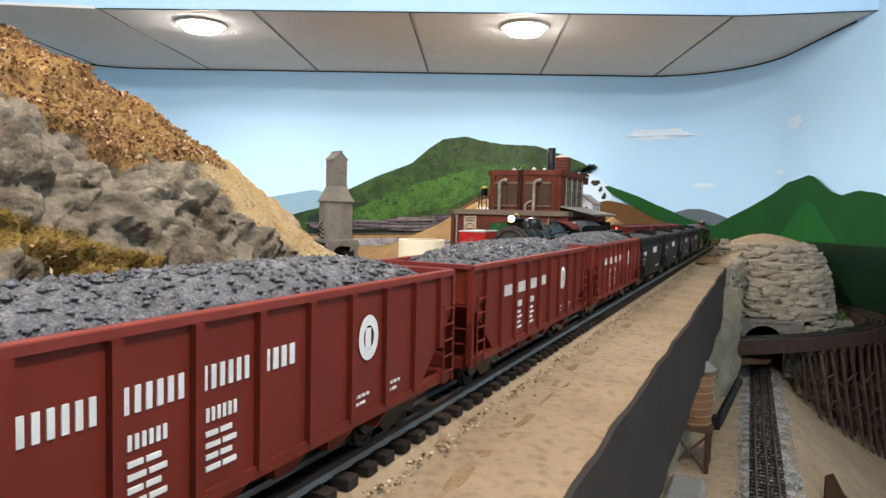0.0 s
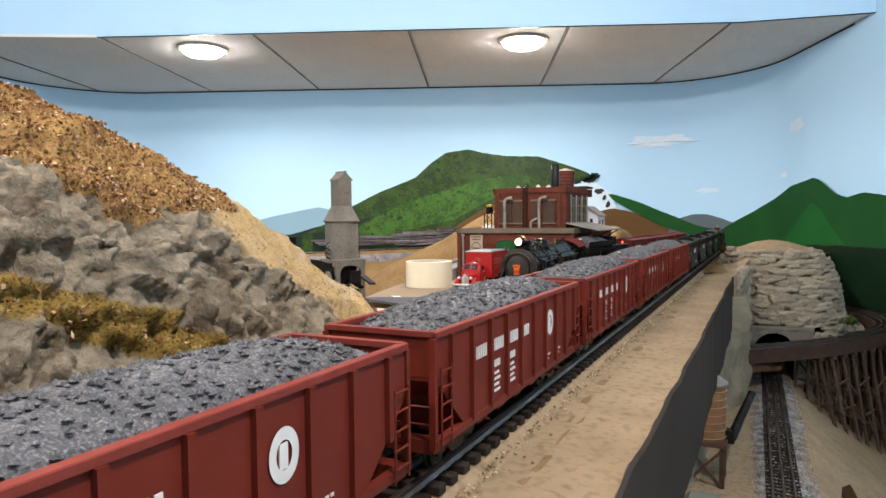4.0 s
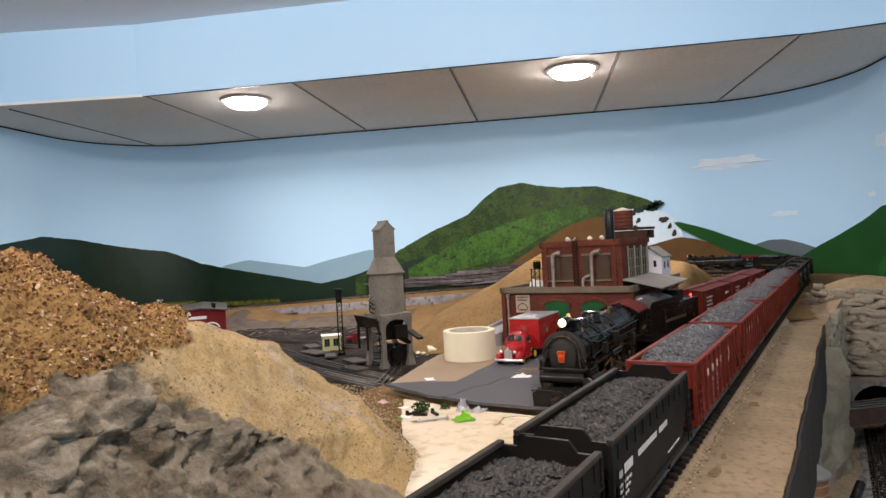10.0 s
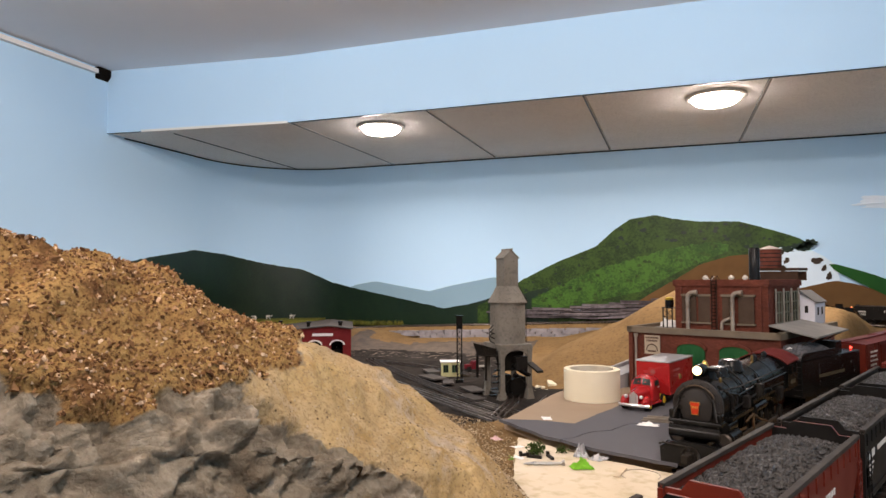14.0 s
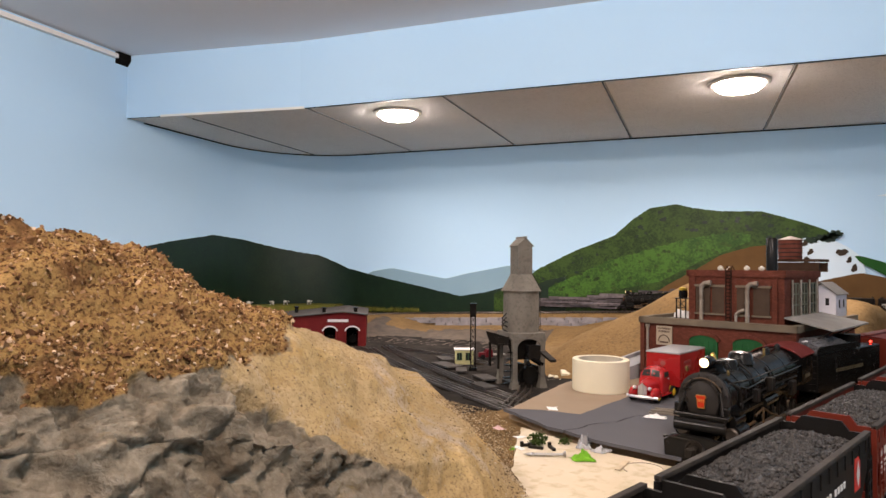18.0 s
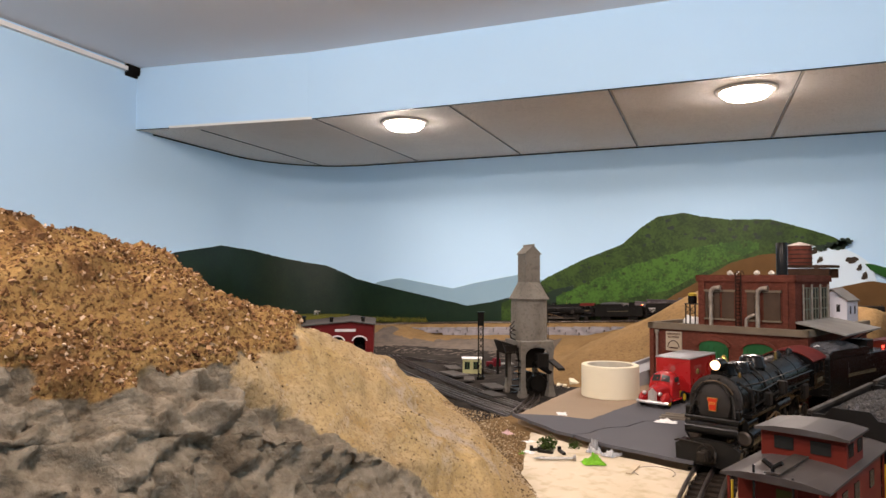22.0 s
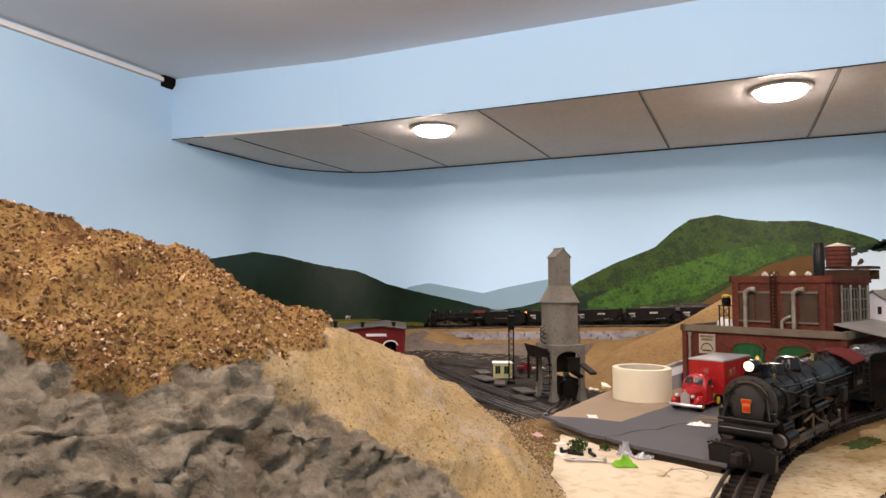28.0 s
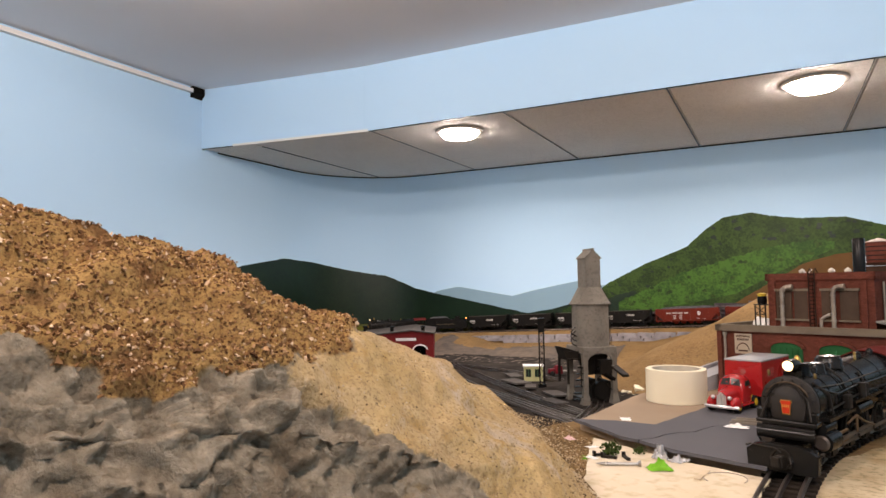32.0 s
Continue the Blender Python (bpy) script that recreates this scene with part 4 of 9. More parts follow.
def hopper(label, L, paint, rim_paint, coal, ribs, arched, letters, group, seed, heap=0.010):
    """An open hopper car with outside ribs or offset sides, end slope sheets, ladders, bays and trucks."""
    car = thing("hopper_car", label, "hopper car", group=group)
    W, zt, zs = 0.064, 0.079, 0.024
    h, y = L / 2, W / 2
    for s in (-1, 1):
        m = Mesh().prism([(-h, zt), (h, zt), (h, zt - 0.022), (h - 0.036, zs), (-h + 0.036, zs), (-h, zt - 0.022)], s * y - 0.0008, s * y + 0.0008)
        side = part("side_sheet", m, paint, car)
        m = Mesh().box(-h, h, s * y - 0.0022, s * y + 0.0022, zs - 0.003, zs + 0.0012)
        part("side_sill", m, paint, car)
        m = Mesh().box(-h, h, s * y - 0.0022, s * y + 0.0024, zt - 0.0018, zt + 0.0012, c=0.0004)
        part("top_chord", m, rim_paint, car)
        if ribs:
            for i in range(ribs):
                x = -h + 0.018 + (L - 0.036) * i / (ribs - 1)
                zb = zs if abs(x) < h - 0.036 else zs + (abs(x) - h + 0.036) * 0.9
                part("side_rib", Mesh().box(x - 0.0017, x + 0.0017, *sorted((s * y + s * 0.0008, s * y + s * 0.0034)), zb, zt - 0.0019), paint, car)
        else:
            for i in range(11):
                x = -h + 0.012 + (L - 0.024) * i / 10
                part("side_bracket", Mesh().box(x - 0.0010, x + 0.0010, *sorted((s * y + s * 0.0008, s * y + s * 0.0018)), zt - 0.014, zt - 0.004), paint, car)
        for e in (-1, 1):
            part("corner_post", Mesh().box(e * h - 0.0016, e * h + 0.0016, s * y - 0.0018, s * y + 0.0018, zs - 0.003, zt - 0.002), paint, car)
        # ladder beside the corner post
        for e in (1, -1) if s < 0 else (-1, 1):
            m = Mesh()
            x0, x1 = e * (h - 0.003), e * (h - 0.015)
            for k in range(5):
                z = zs + 0.002 + k * 0.0085
                m.tube((x0, s * (y + 0.0032), z), (x1, s * (y + 0.0032), z), 0.0006, seg=5)
            m.tube((x1, s * (y + 0.0032), zs - 0.004), (x1, s * (y + 0.0032), zs + 0.038), 0.0006, seg=5)
            m.tube((x0, s * (y + 0.0032), zs - 0.004), (x0, s * (y + 0.0032), zs + 0.038), 0.0006, seg=5)
            part("ladder", m, paint, car)
    for e in (-1, 1):
        x = e * h
        zr = zt + (0.006 if arched else 0.0)
        if arched:
            m = Mesh()
            ol = [(-y, zt - 0.024), (y, zt - 0.024), (y, zt - 0.001), (y * 0.62, zt - 0.001), (y * 0.45, zt + 0.006), (-y * 0.45, zt + 0.006), (-y * 0.62, zt - 0.001), (-y, zt - 0.001)]
            m.add([(x - e * 0.0004, a, b) for a, b in ol] + [(x - e * 0.0026, a, b) for a, b in ol], [tuple(range(8)), tuple(range(15, 7, -1))] + [(i, (i + 1) % 8, (i + 1) % 8 + 8, i + 8) for i in range(8)])
            part("end_sheet", m, paint, car)
            part("end_liner", Mesh().add([(x - e * 0.0027, a, b) for a, b in ol] + [(x - e * 0.0033, a, b) for a, b in ol], [tuple(range(8)), tuple(range(15, 7, -1))] + [(i, (i + 1) % 8, (i + 1) % 8 + 8, i + 8) for i in range(8)]), CAR_BLACK, car, "dark inner lining")
        else:
            part("end_sheet", Mesh().box(*sorted((x - e * 0.0004, x - e * 0.0022)), -y, y, zt - 0.024, zt - 0.0002), paint, car)
            part("end_rim", Mesh().box(*sorted((x + e * 0.0012, x - e * 0.0036)), -y, y, zt - 0.0012, zt + 0.0014), rim_paint, car)
        m = Mesh().add([(x, -y, zt - 0.022), (x, y, zt - 0.022), (x - e * 0.075, y, zs - 0.008), (x - e * 0.075, -y, zs - 0.008),
                        (x - e * 0.0015, -y, zt - 0.0235), (x - e * 0.0015, y, zt - 0.0235), (x - e * 0.0765, y, zs - 0.0095), (x - e * 0.0765, -y, zs - 0.0095)],
                       [(0, 1, 2, 3), (7, 6, 5, 4), (0, 4, 5, 1), (1, 5, 6, 2), (2, 6, 7, 3), (3, 7, 4, 0)])
        part("slope_sheet", m, paint, car)
        part("bulkhead", Mesh().box(*sorted((x - e * 0.034, x - e * 0.0355)), -y + 0.001, y - 0.001, zs - 0.006, zt - 0.030), paint, car)
        m = Mesh().box(*sorted((x, x - e * 0.008)), -y, y, zs - 0.006, zs + 0.001)
        m.box(*sorted((x - e * 0.001, x - e * 0.003)), -0.006, -0.002, zs, zt - 0.022).box(*sorted((x - e * 0.001, x - e * 0.003)), 0.002, 0.006, zs, zt - 0.022)
        part("end_sill", m, paint, car)
        for z in (zs + 0.009, zs + 0.018):
            for sy in (-1, 1):
                part("grab_iron", Mesh().tube((x, sy * y, z), (x, sy * (y - 0.022), z), 0.0006, seg=5), paint, car)
        m = Mesh().tube((x + e * 0.001, 0.012, zs - 0.002), (x + e * 0.001, 0.012, zs + 0.022), 0.0007, seg=6)
        m.lathe([(0.005, -0.0005), (0.005, 0.0005)], (x + e * 0.001, 0.012, zs + 0.022), 12)
        part("brake_wheel", m, BLACK, car)
        coupler(car, x, e)
        wheelset_truck(car, e * (h - 0.048))
    for i in range(4 if ribs else 2):
        x = (i - 1.5) * 0.034 if ribs else (i - 0.5) * 0.07
        w = 0.016 if ribs else 0.030
        m = Mesh().rings([[(x - w, -y + 0.004, zs), (x + w, -y + 0.004, zs), (x + w, y - 0.004, zs), (x - w, y - 0.004, zs)], [(x - 0.006, -0.02, 0.008), (x + 0.006, -0.02, 0.008), (x + 0.006, 0.02, 0.008), (x - 0.006, 0.02, 0.008)]])
        part("hopper_bay", m, paint, car)
    part("centre_sill", Mesh().box(-h, h, -0.005, 0.005, 0.014, 0.022), BLACK, car)
    part("coal_load", coal_load(L - 0.008, W - 0.003, zt - 0.006 if ribs else zt - 0.010, coal, heap + (0.006 if ribs else 0.0), seed, 0.0045 if ribs else 0.0060), coal, car, "heaped black coal")
    for s in (-1, 1):
        letters(car, s, y, zs, zt, h)
    return car


def letters_arc(car, s, y, zs, zt, h):
    """Spaced road name, number block and a round emblem."""
    f = s * y + s * 0.0008
    m = Mesh()
    for i, (n, w) in enumerate(((3, 0.020), (3, 0.0205), (3, 0.020), (2, 0.016))):
        x = -0.0935 + i * 0.02756
        bars(m, x if s < 0 else -x - w, f, zt - 0.023, w, 0.0074, n, 0.0014, s)
    for i in range(2):
        x = -0.0645 + i * 0.02756
        for k in range(5):
            hh = 0.0042 if k == 0 else 0.0016
            bars(m, x if s < 0 else -x - 0.015, f, zt - 0.033 - k * 0.0036 - (0.001 if k else 0), 0.013 - 0.002 * (k % 2), hh, 3 if k == 0 else 1, 0.0008, s)
    for x in (0.0445, 0.0716):
        bars(m, x if s < 0 else -x - 0.012, f, zs + 0.008, 0.012, 0.0013, 2, 0.001, s)
        bars(m, x if s < 0 else -x - 0.012, f, zs + 0.005, 0.009, 0.0011, 1, 0.001, s)
    tagged(part("lettering", m, WHITE, car), "white lettering bars", kind="stuff")
    x = (0.0551 if s < 0 else -0.0551)
    m = Mesh()
    seg = 24
    for r0, r1 in ((0.0052, 0.0098),):
        pts = [(x + r * 0.8 * math.cos(2 * math.pi * k / seg), f + s * 0.0007, zt - 0.022 + r * math.sin(2 * math.pi * k / seg)) for r in (r0, r1) for k in range(seg)]
        m.add(pts, [(k, (k + 1) % seg, (k + 1) % seg + seg, k + seg) for k in range(seg)])
    m.box(x - 0.0022, x + 0.0022, *sorted((f, f + s * 0.0005)), zt - 0.027, zt - 0.018)
    part("round_emblem", m, WHITE, car, "white round emblem")


def letters_row(n, w, x0, hh=0.007, low=True, diamond=None):
    def put(car, s, y, zs, zt, h):
        f = s * y + s * 0.0008
        m = Mesh()
        # one word, or a long and a short one
        for a, b, k in ((0.0, 0.60, n * 2 // 3), (0.70, 0.30, n // 3)) if n > 6 else ((0.0, 1.0, n),):
            xa, wa = x0 + a * w, b * w
            bars(m, xa if s < 0 else -xa - wa, f, zt - 0.026, wa, hh * (0.62 if n > 6 else 0.8), k, 0.0032, s)
        if low:
            bars(m, -0.10 if s < 0 else 0.10 - 0.03, f, zt - 0.027, 0.03, 0.006, 3, 0.001, s)
            for k in range(3):
                bars(m, -0.10 if s < 0 else 0.10 - 0.03, f, zt - 0.033 - k * 0.004, 0.026 - 0.004 * k, 0.0018, 2, 0.002, s)
        bars(m, 0.03 if s < 0 else -0.07, f, zs + 0.006, 0.04, 0.0015, 4, 0.003, s)
        tagged(part("lettering", m, WHITE, car), "white lettering bars", kind="stuff")
        if diamond:
            x = 0.075 if s < 0 else -0.075
            if diamond == "red":
                m = Mesh().box(x - 0.008, x + 0.008, *sorted((f, f + s * 0.0004)), zt - 0.036, zt - 0.012)
                part("badge", m, mat("badge_red", (0.5, 0.04, 0.03), None, 30, 0.5), car, "red and white badge")
            m = Mesh().add([(x - 0.005, f + s * 0.0008, zt - 0.024), (x, f + s * 0.0008, zt - 0.034), (x + 0.005, f + s * 0.0008, zt - 0.024), (x, f + s * 0.0008, zt - 0.014)], [(0, 1, 2, 3)])
            part("badge_diamond", m, WHITE, car, "white diamond")
    return put


PITCH_RED, PITCH_BLACK = 0.313, 0.253
L_RED, L_BLACK = 0.284, 0.226
FAR = pose(0, 0, 0)
red_hopper = hopper("oxide-red ribbed hopper car heaped with coal", L_RED, OXIDE_RED, RIM_RED, COAL, 10, False, letters_arc, "coal train cars", 1)
pale_hopper = hopper("black hopper car with large white initials, full of coal", L_BLACK, CAR_BLACK, RIM_GREY, COAL_BROWN, 0, True, letters_row(3, 0.036, 0.0, 0.011), "coal train cars", 2)
black_hopper = hopper("weathered black hopper car with white lettering, full of coal", L_BLACK, CAR_BLACK, RIM_GREY, COAL_BROWN, 0, True, letters_row(12, 0.085, -0.055), "coal train cars", 3)
brown_hopper = hopper("red-brown hopper car with grey rim, full of coal", L_BLACK, OXIDE_RED, RIM_GREY, COAL_BROWN, 0, True, letters_row(8, 0.085, -0.055), "coal train cars", 4)
badge_hopper = hopper("black hopper car with red badge, full of coal", L_BLACK, CAR_BLACK, RIM_GREY, COAL_BROWN, 0, True, letters_row(7, 0.09, -0.05, 0.007, True, "red"), "coal train cars", 5)
diamond_hopper = hopper("black hopper car with white diamond, full of coal", L_BLACK, CAR_BLACK, RIM_GREY, COAL_BROWN, 0, True, letters_row(6, 0.07, -0.05, 0.007, False, "white"), "coal train cars", 6)
TRAIN = []  # (thing, middle of the car behind the first red car's front, wheelbase)
for i in range(5):
    c = red_hopper if i == 0 else copy_thing(red_hopper, FAR)
    TRAIN.append((c, 0.163 - L_RED / 2 - i * PITCH_RED, 0.19))
for i in range(4):
    c = pale_hopper if i == 0 else copy_thing(pale_hopper, FAR)
    TRAIN.append((c, 0.19 + L_BLACK / 2 + i * PITCH_BLACK, 0.13))
kinds = [black_hopper, None, brown_hopper, None, badge_hopper, diamond_hopper]
fronts = [-1.412, -1.660, -1.908, -2.163, -2.412, -2.655]
for i, k in enumerate(kinds):
    c = k or copy_thing(kinds[i - 1], FAR)
    TRAIN.append((c, fronts[i] - L_BLACK / 2, 0.13))


def locomotive(label):
    """A heavy steam engine: smokebox front with a keystone plate, boiler, cab, running gear, pilot."""
    t = thing("steam_locomotive", label, "steam locomotive")
    zc, r = 0.0585, 0.0265
    ring = lambda x, rr, seg=28: [(x, rr * math.cos(2 * math.pi * k / seg), zc + rr * math.sin(2 * math.pi * k / seg)) for k in range(seg)]
    boiler = part("boiler", rounded(Mesh().rings([ring(0.118, r * 0.98), ring(0.06, r * 0.985), ring(0.0, r * 1.02), ring(-0.035, r * 1.12), ring(-0.115, r * 1.16)])), BLACK, t)
    for x in (0.112, 0.075, 0.045, 0.012, -0.02, -0.065):
        part("boiler_band", rounded(Mesh().rings([ring(x - 0.0012, lerp(x, (-0.115, -0.035, 0.0, 0.06), (1.175, 1.14, 1.04, 1.01)) * r), ring(x + 0.0012, lerp(x, (-0.115, -0.035, 0.0, 0.06), (1.175, 1.14, 1.04, 1.01)) * r)])), BLACK, boiler)
    front = part("smokebox_front", rounded(Mesh().rings([ring(0.118, r * 1.05), ring(0.1225, r * 1.05), ring(0.124, r * 0.98), ring(0.1245, r * 0.72), ring(0.128, r * 0.66), ring(0.131, r * 0.4), ring(0.1318, r * 0.05)])), mat("smokebox_graphite", (0.020, 0.0175, 0.016), (0.030, 0.026, 0.023), 50, 0.5, spec=0.12), t)
    arcp = [(0.1275, r * 0.84 * math.cos(math.pi * (0.14 + 0.72 * k / 14)), zc + r * 0.84 * math.sin(math.pi * (0.14 + 0.72 * k / 14))) for k in range(15)]
    part("front_handrail", Mesh().pipe(arcp, 0.0008, 6), mat("rail_bronze", (0.10, 0.070, 0.045), None, 50, 0.4, 0.5), t, "bronze handrail over the smokebox door")
    m = Mesh()
    for k in range(16):
        a = 2 * math.pi * (k + 0.5) / 16
        m.tube((0.123, r * 0.92 * math.cos(a), zc + r * 0.92 * math.sin(a)), (0.1262, r * 0.92 * math.cos(a), zc + r * 0.92 * math.sin(a)), 0.0009, seg=6)
    part("front_bolts", m, IRON, front)
    ks = [(-0.0058, -0.0085), (0.0058, -0.0085), (0.0072, 0.0035), (0.0088, 0.0045), (0.0078, 0.0085), (-0.0078, 0.0085), (-0.0088, 0.0045), (-0.0072, 0.0035)]
    plate = lambda x0, x1, k: Mesh().add([(x0, a * k, zc - 0.001 + b * k) for a, b in ks] + [(x1, a * k, zc - 0.001 + b * k) for a, b in ks], [tuple(range(8)), tuple(range(15, 7, -1))] + [(i, (i + 1) % 8, (i + 1) % 8 + 8, i + 8) for i in range(8)])
    p = part("number_plate", plate(0.1305, 0.1335, 0.66), mat("brass", (0.5, 0.27, 0.08), None, 60, 0.4, 0.6), t, "red keystone plate with brass edge")
    part("plate_face", plate(0.1336, 0.1342, 0.57), mat("plate_red", (0.5, 0.035, 0.012), None, 60, 0.5), p)
    gold = mat("plate_gold", (0.65, 0.32, 0.07), None, 60, 0.5)
    for y in (-0.0027, -0.0009, 0.0009, 0.0027):
        part("plate_bar", Mesh().box(0.1343, 0.1346, y - 0.0004, y + 0.0004, zc - 0.0022, zc + 0.0004), gold, p)
    hl = part("headlight", rounded(Mesh().rings([[(x, rr * math.cos(2 * math.pi * k / 20), 0.0965 + rr * math.sin(2 * math.pi * k / 20)) for k in range(20)] for x, rr in ((0.098, 0.005), (0.102, 0.0064), (0.120, 0.0066), (0.1215, 0.0060))])), BLACK, t)
    part("headlight_lens", rounded(Mesh().rings([[(x, rr * math.cos(2 * math.pi * k / 20), 0.0965 + rr * math.sin(2 * math.pi * k / 20)) for k in range(20)] for x, rr in ((0.1212, 0.0054), (0.1226, 0.0044), (0.1238, 0.0005))])), mat("headlight_glow", (1.0, 0.72, 0.38), None, 5, 0.3, emit=3.5), hl, "glowing warm headlight lens")
    part("headlight_bracket", Mesh().box(0.100, 0.118, -0.006, 0.006, 0.083, 0.090), BLACK, hl)
    m = Mesh()
    m.box(0.088, 0.100, -0.013, 0.013, 0.094, 0.0975, c=0.001)
    part("generator_shelf", m, BLACK, t)
    for s in (-1, 1):
        part("marker_lamp", rounded(Mesh().lathe([(0.0012, -0.002), (0.0018, 0), (0.0015, 0.0025), (0.0006, 0.004)], (0.112, s * 0.0225, 0.086), 10)), mat("lamp_brass", (0.12, 0.08, 0.03), None, 60, 0.4, 0.4, emit=0), t, "small marker lamp")
    # dome-top fittings
    part("smokestack", rounded(Mesh().lathe([(0.011, 0.0), (0.0085, 0.004), (0.0085, 0.0105), (0.0098, 0.012), (0.0065, 0.012), (0.0065, 0.004)], (0.082, 0, 0.083), 24, caps=False)), BLACK, t)
    part("steam_dome", rounded(Mesh().lathe([(0.017, 0.0), (0.0145, 0.004), (0.014, 0.010), (0.011, 0.0135), (0.001, 0.015)], (0.010, 0, 0.0835), 24)), BLACK, t)
    part("sand_dome", rounded(Mesh().lathe([(0.013, 0.0), (0.0115, 0.004), (0.0112, 0.008), (0.009, 0.0115), (0.001, 0.0125)], (0.048, 0, 0.0818), 24)), BLACK, t)
    part("bell", rounded(Mesh().lathe([(0.004, 0.0), (0.0035, 0.003), (0.0022, 0.0065), (0.0005, 0.008)], (0.094, 0, 0.0978), 14)), mat("bell_brass", (0.55, 0.36, 0.1), None, 50, 0.3, 0.9), t, "small brass bell")
    part("whistle", Mesh().tube((-0.045, 0.008, 0.086), (-0.045, 0.008, 0.096), 0.0015, seg=8), mat("whistle_brass", (0.45, 0.3, 0.1), None, 50, 0.3, 0.9), t)
    for x in (-0.03, -0.09):
        part("safety_valve", Mesh().lathe([(0.003, 0), (0.0025, 0.004), (0.0015, 0.007)], (x, -0.004, 0.0855), 10), IRON, t)
    m = Mesh()
    for s in (-1, 1):
        m.pipe([(0.108, s * 0.0205, 0.074), (0.05, s * 0.0262, 0.0725), (-0.06, s * 0.0285, 0.073), (-0.11, s * 0.029, 0.073)], 0.0007, 6)
        for x in (0.1, 0.06, 0.02, -0.02, -0.06, -0.1):
            m.tube((x, s * 0.024, 0.0725), (x, s * 0.0275, 0.0725), 0.0009, seg=6)
    part("handrail", m, IRON, t)
    for s in (-1, 1):
        for x0, x1, z in ((0.108, 0.03, 0.047), (0.03, -0.055, 0.0515), (-0.055, -0.115, 0.047)):
            part("running_board", Mesh().box(min(x0, x1), max(x0, x1), min(s * 0.019, s * 0.0335), max(s * 0.019, s * 0.0335), z, z + 0.0022), BLACK, t)
    for s in (-1, 1):
        m = Mesh()
        m.tube((0.02, s * 0.0295, 0.045), (-0.02, s * 0.0295, 0.045), 0.0048, seg=14)
        part("air_tank", rounded(m), BLACK, t)
        m = Mesh().tube((0.005, s * 0.031, 0.054), (0.005, s * 0.031, 0.068), 0.0042, seg=12).tube((-0.008, s * 0.031, 0.054), (-0.008, s * 0.031, 0.066), 0.0036, seg=12)
        part("air_pump", rounded(m), IRON, t)
        m = Mesh()
        m.pipe([(0.105, s * 0.018, 0.078), (0.085, s * 0.026, 0.066), (0.082, s * 0.028, 0.05)], 0.0018, 8)
        m.pipe([(0.04, s * 0.010, 0.088), (0.038, s * 0.022, 0.077), (0.036, s * 0.029, 0.06), (0.03, s * 0.030, 0.046)], 0.001, 6)
        m.pipe([(-0.01, s * 0.022, 0.078), (-0.012, s * 0.029, 0.065), (-0.012, s * 0.031, 0.05)], 0.001, 6)
        m.pipe([(0.09, s * 0.0275, 0.0525), (0.0, s * 0.029, 0.0565), (-0.1, s * 0.0305, 0.055)], 0.0008, 6)
        part("steam_pipe", m, IRON, t)
        # cylinders and gear
        cyl = part("cylinder", rounded(Mesh().tube((0.113, s * 0.026, 0.026), (0.079, s * 0.026, 0.026), 0.0105, seg=20).tube((0.113, s * 0.025, 0.040), (0.079, s * 0.025, 0.040), 0.0065, seg=16)), BLACK, t)
        part("cylinder_cover", rounded(Mesh().tube((0.1132, s * 0.026, 0.026), (0.1152, s * 0.026, 0.026), 0.008, 0.006, seg=16)), mat("rod_steel", (0.12, 0.10, 0.085), None, 40, 0.4, 0.6), cyl)
        ROD = bpy.data.materials["rod_steel"]
        part("main_rod", Mesh().box(-0.03, 0.078, *sorted((s * 0.0275, s * 0.0292)), 0.0195, 0.0235), ROD, t, "steel main rod")
        part("side_rod", Mesh().box(-0.085, 0.055, *sorted((s * 0.0252, s * 0.0268)), 0.0125, 0.0165, c=0.0004), ROD, t, "steel side rod")
        part("crosshead_guide", Mesh().box(0.042, 0.08, *sorted((s * 0.0275, s * 0.0295)), 0.0275, 0.0300).box(0.042, 0.08, *sorted((s * 0.0275, s * 0.0295)), 0.0175, 0.0195), mat("gear_brown", (0.16, 0.10, 0.055), None, 50, 0.5, 0.4), t)
        part("valve_gear", Mesh().pipe([(0.045, s * 0.030, 0.036), (0.02, s * 0.030, 0.040), (0.0, s * 0.030, 0.030), (-0.03, s * 0.030, 0.020)], 0.0013, 6).pipe([(0.02, s * 0.030, 0.040), (0.02, s * 0.030, 0.022)], 0.0013, 6), bpy.data.materials["gear_brown"], t)
        for x in (0.055, 0.008, -0.038, -0.085):
            w = Mesh()
            w.add(*ring_wheel(x, s * GAUGE / 2, 0.0185, s, 26))
            dw = part("driving_wheel", rounded(w), IRON, t)
            c = Mesh().box(x - 0.008, x + 0.008, *sorted((s * 0.0185, s * 0.0205)), 0.003, 0.011).tube((x, s * 0.019, 0.0145), (x, s * 0.028, 0.0145), 0.0022, seg=8)
            for k in range(10):
                a = 2 * math.pi * k / 10
                c.tube((x + 0.004 * math.cos(a), s * 0.0195, 0.0185 + 0.004 * math.sin(a)), (x + 0.0148 * math.cos(a), s * 0.0195, 0.0185 + 0.0148 * math.sin(a)), 0.0009, seg=5)
            part("spokes", c, IRON, dw)
    for x in (0.098, 0.128):
        w = Mesh()
        for s in (-1, 1):
            w.add(*ring_wheel(x if x > 0.11 else 0.090, s * GAUGE / 2, 0.0088, s))
        part("pilot_wheel", rounded(w), IRON, t)
    for s in (-1, 1):
        part("trailing_wheel", rounded(Mesh().add(*ring_wheel(-0.13, s * GAUGE / 2, 0.0105, s))), IRON, t)
    part("frame", Mesh().box(-0.15, 0.13, -0.0125, 0.0125, 0.020, 0.036), BLACK, t)
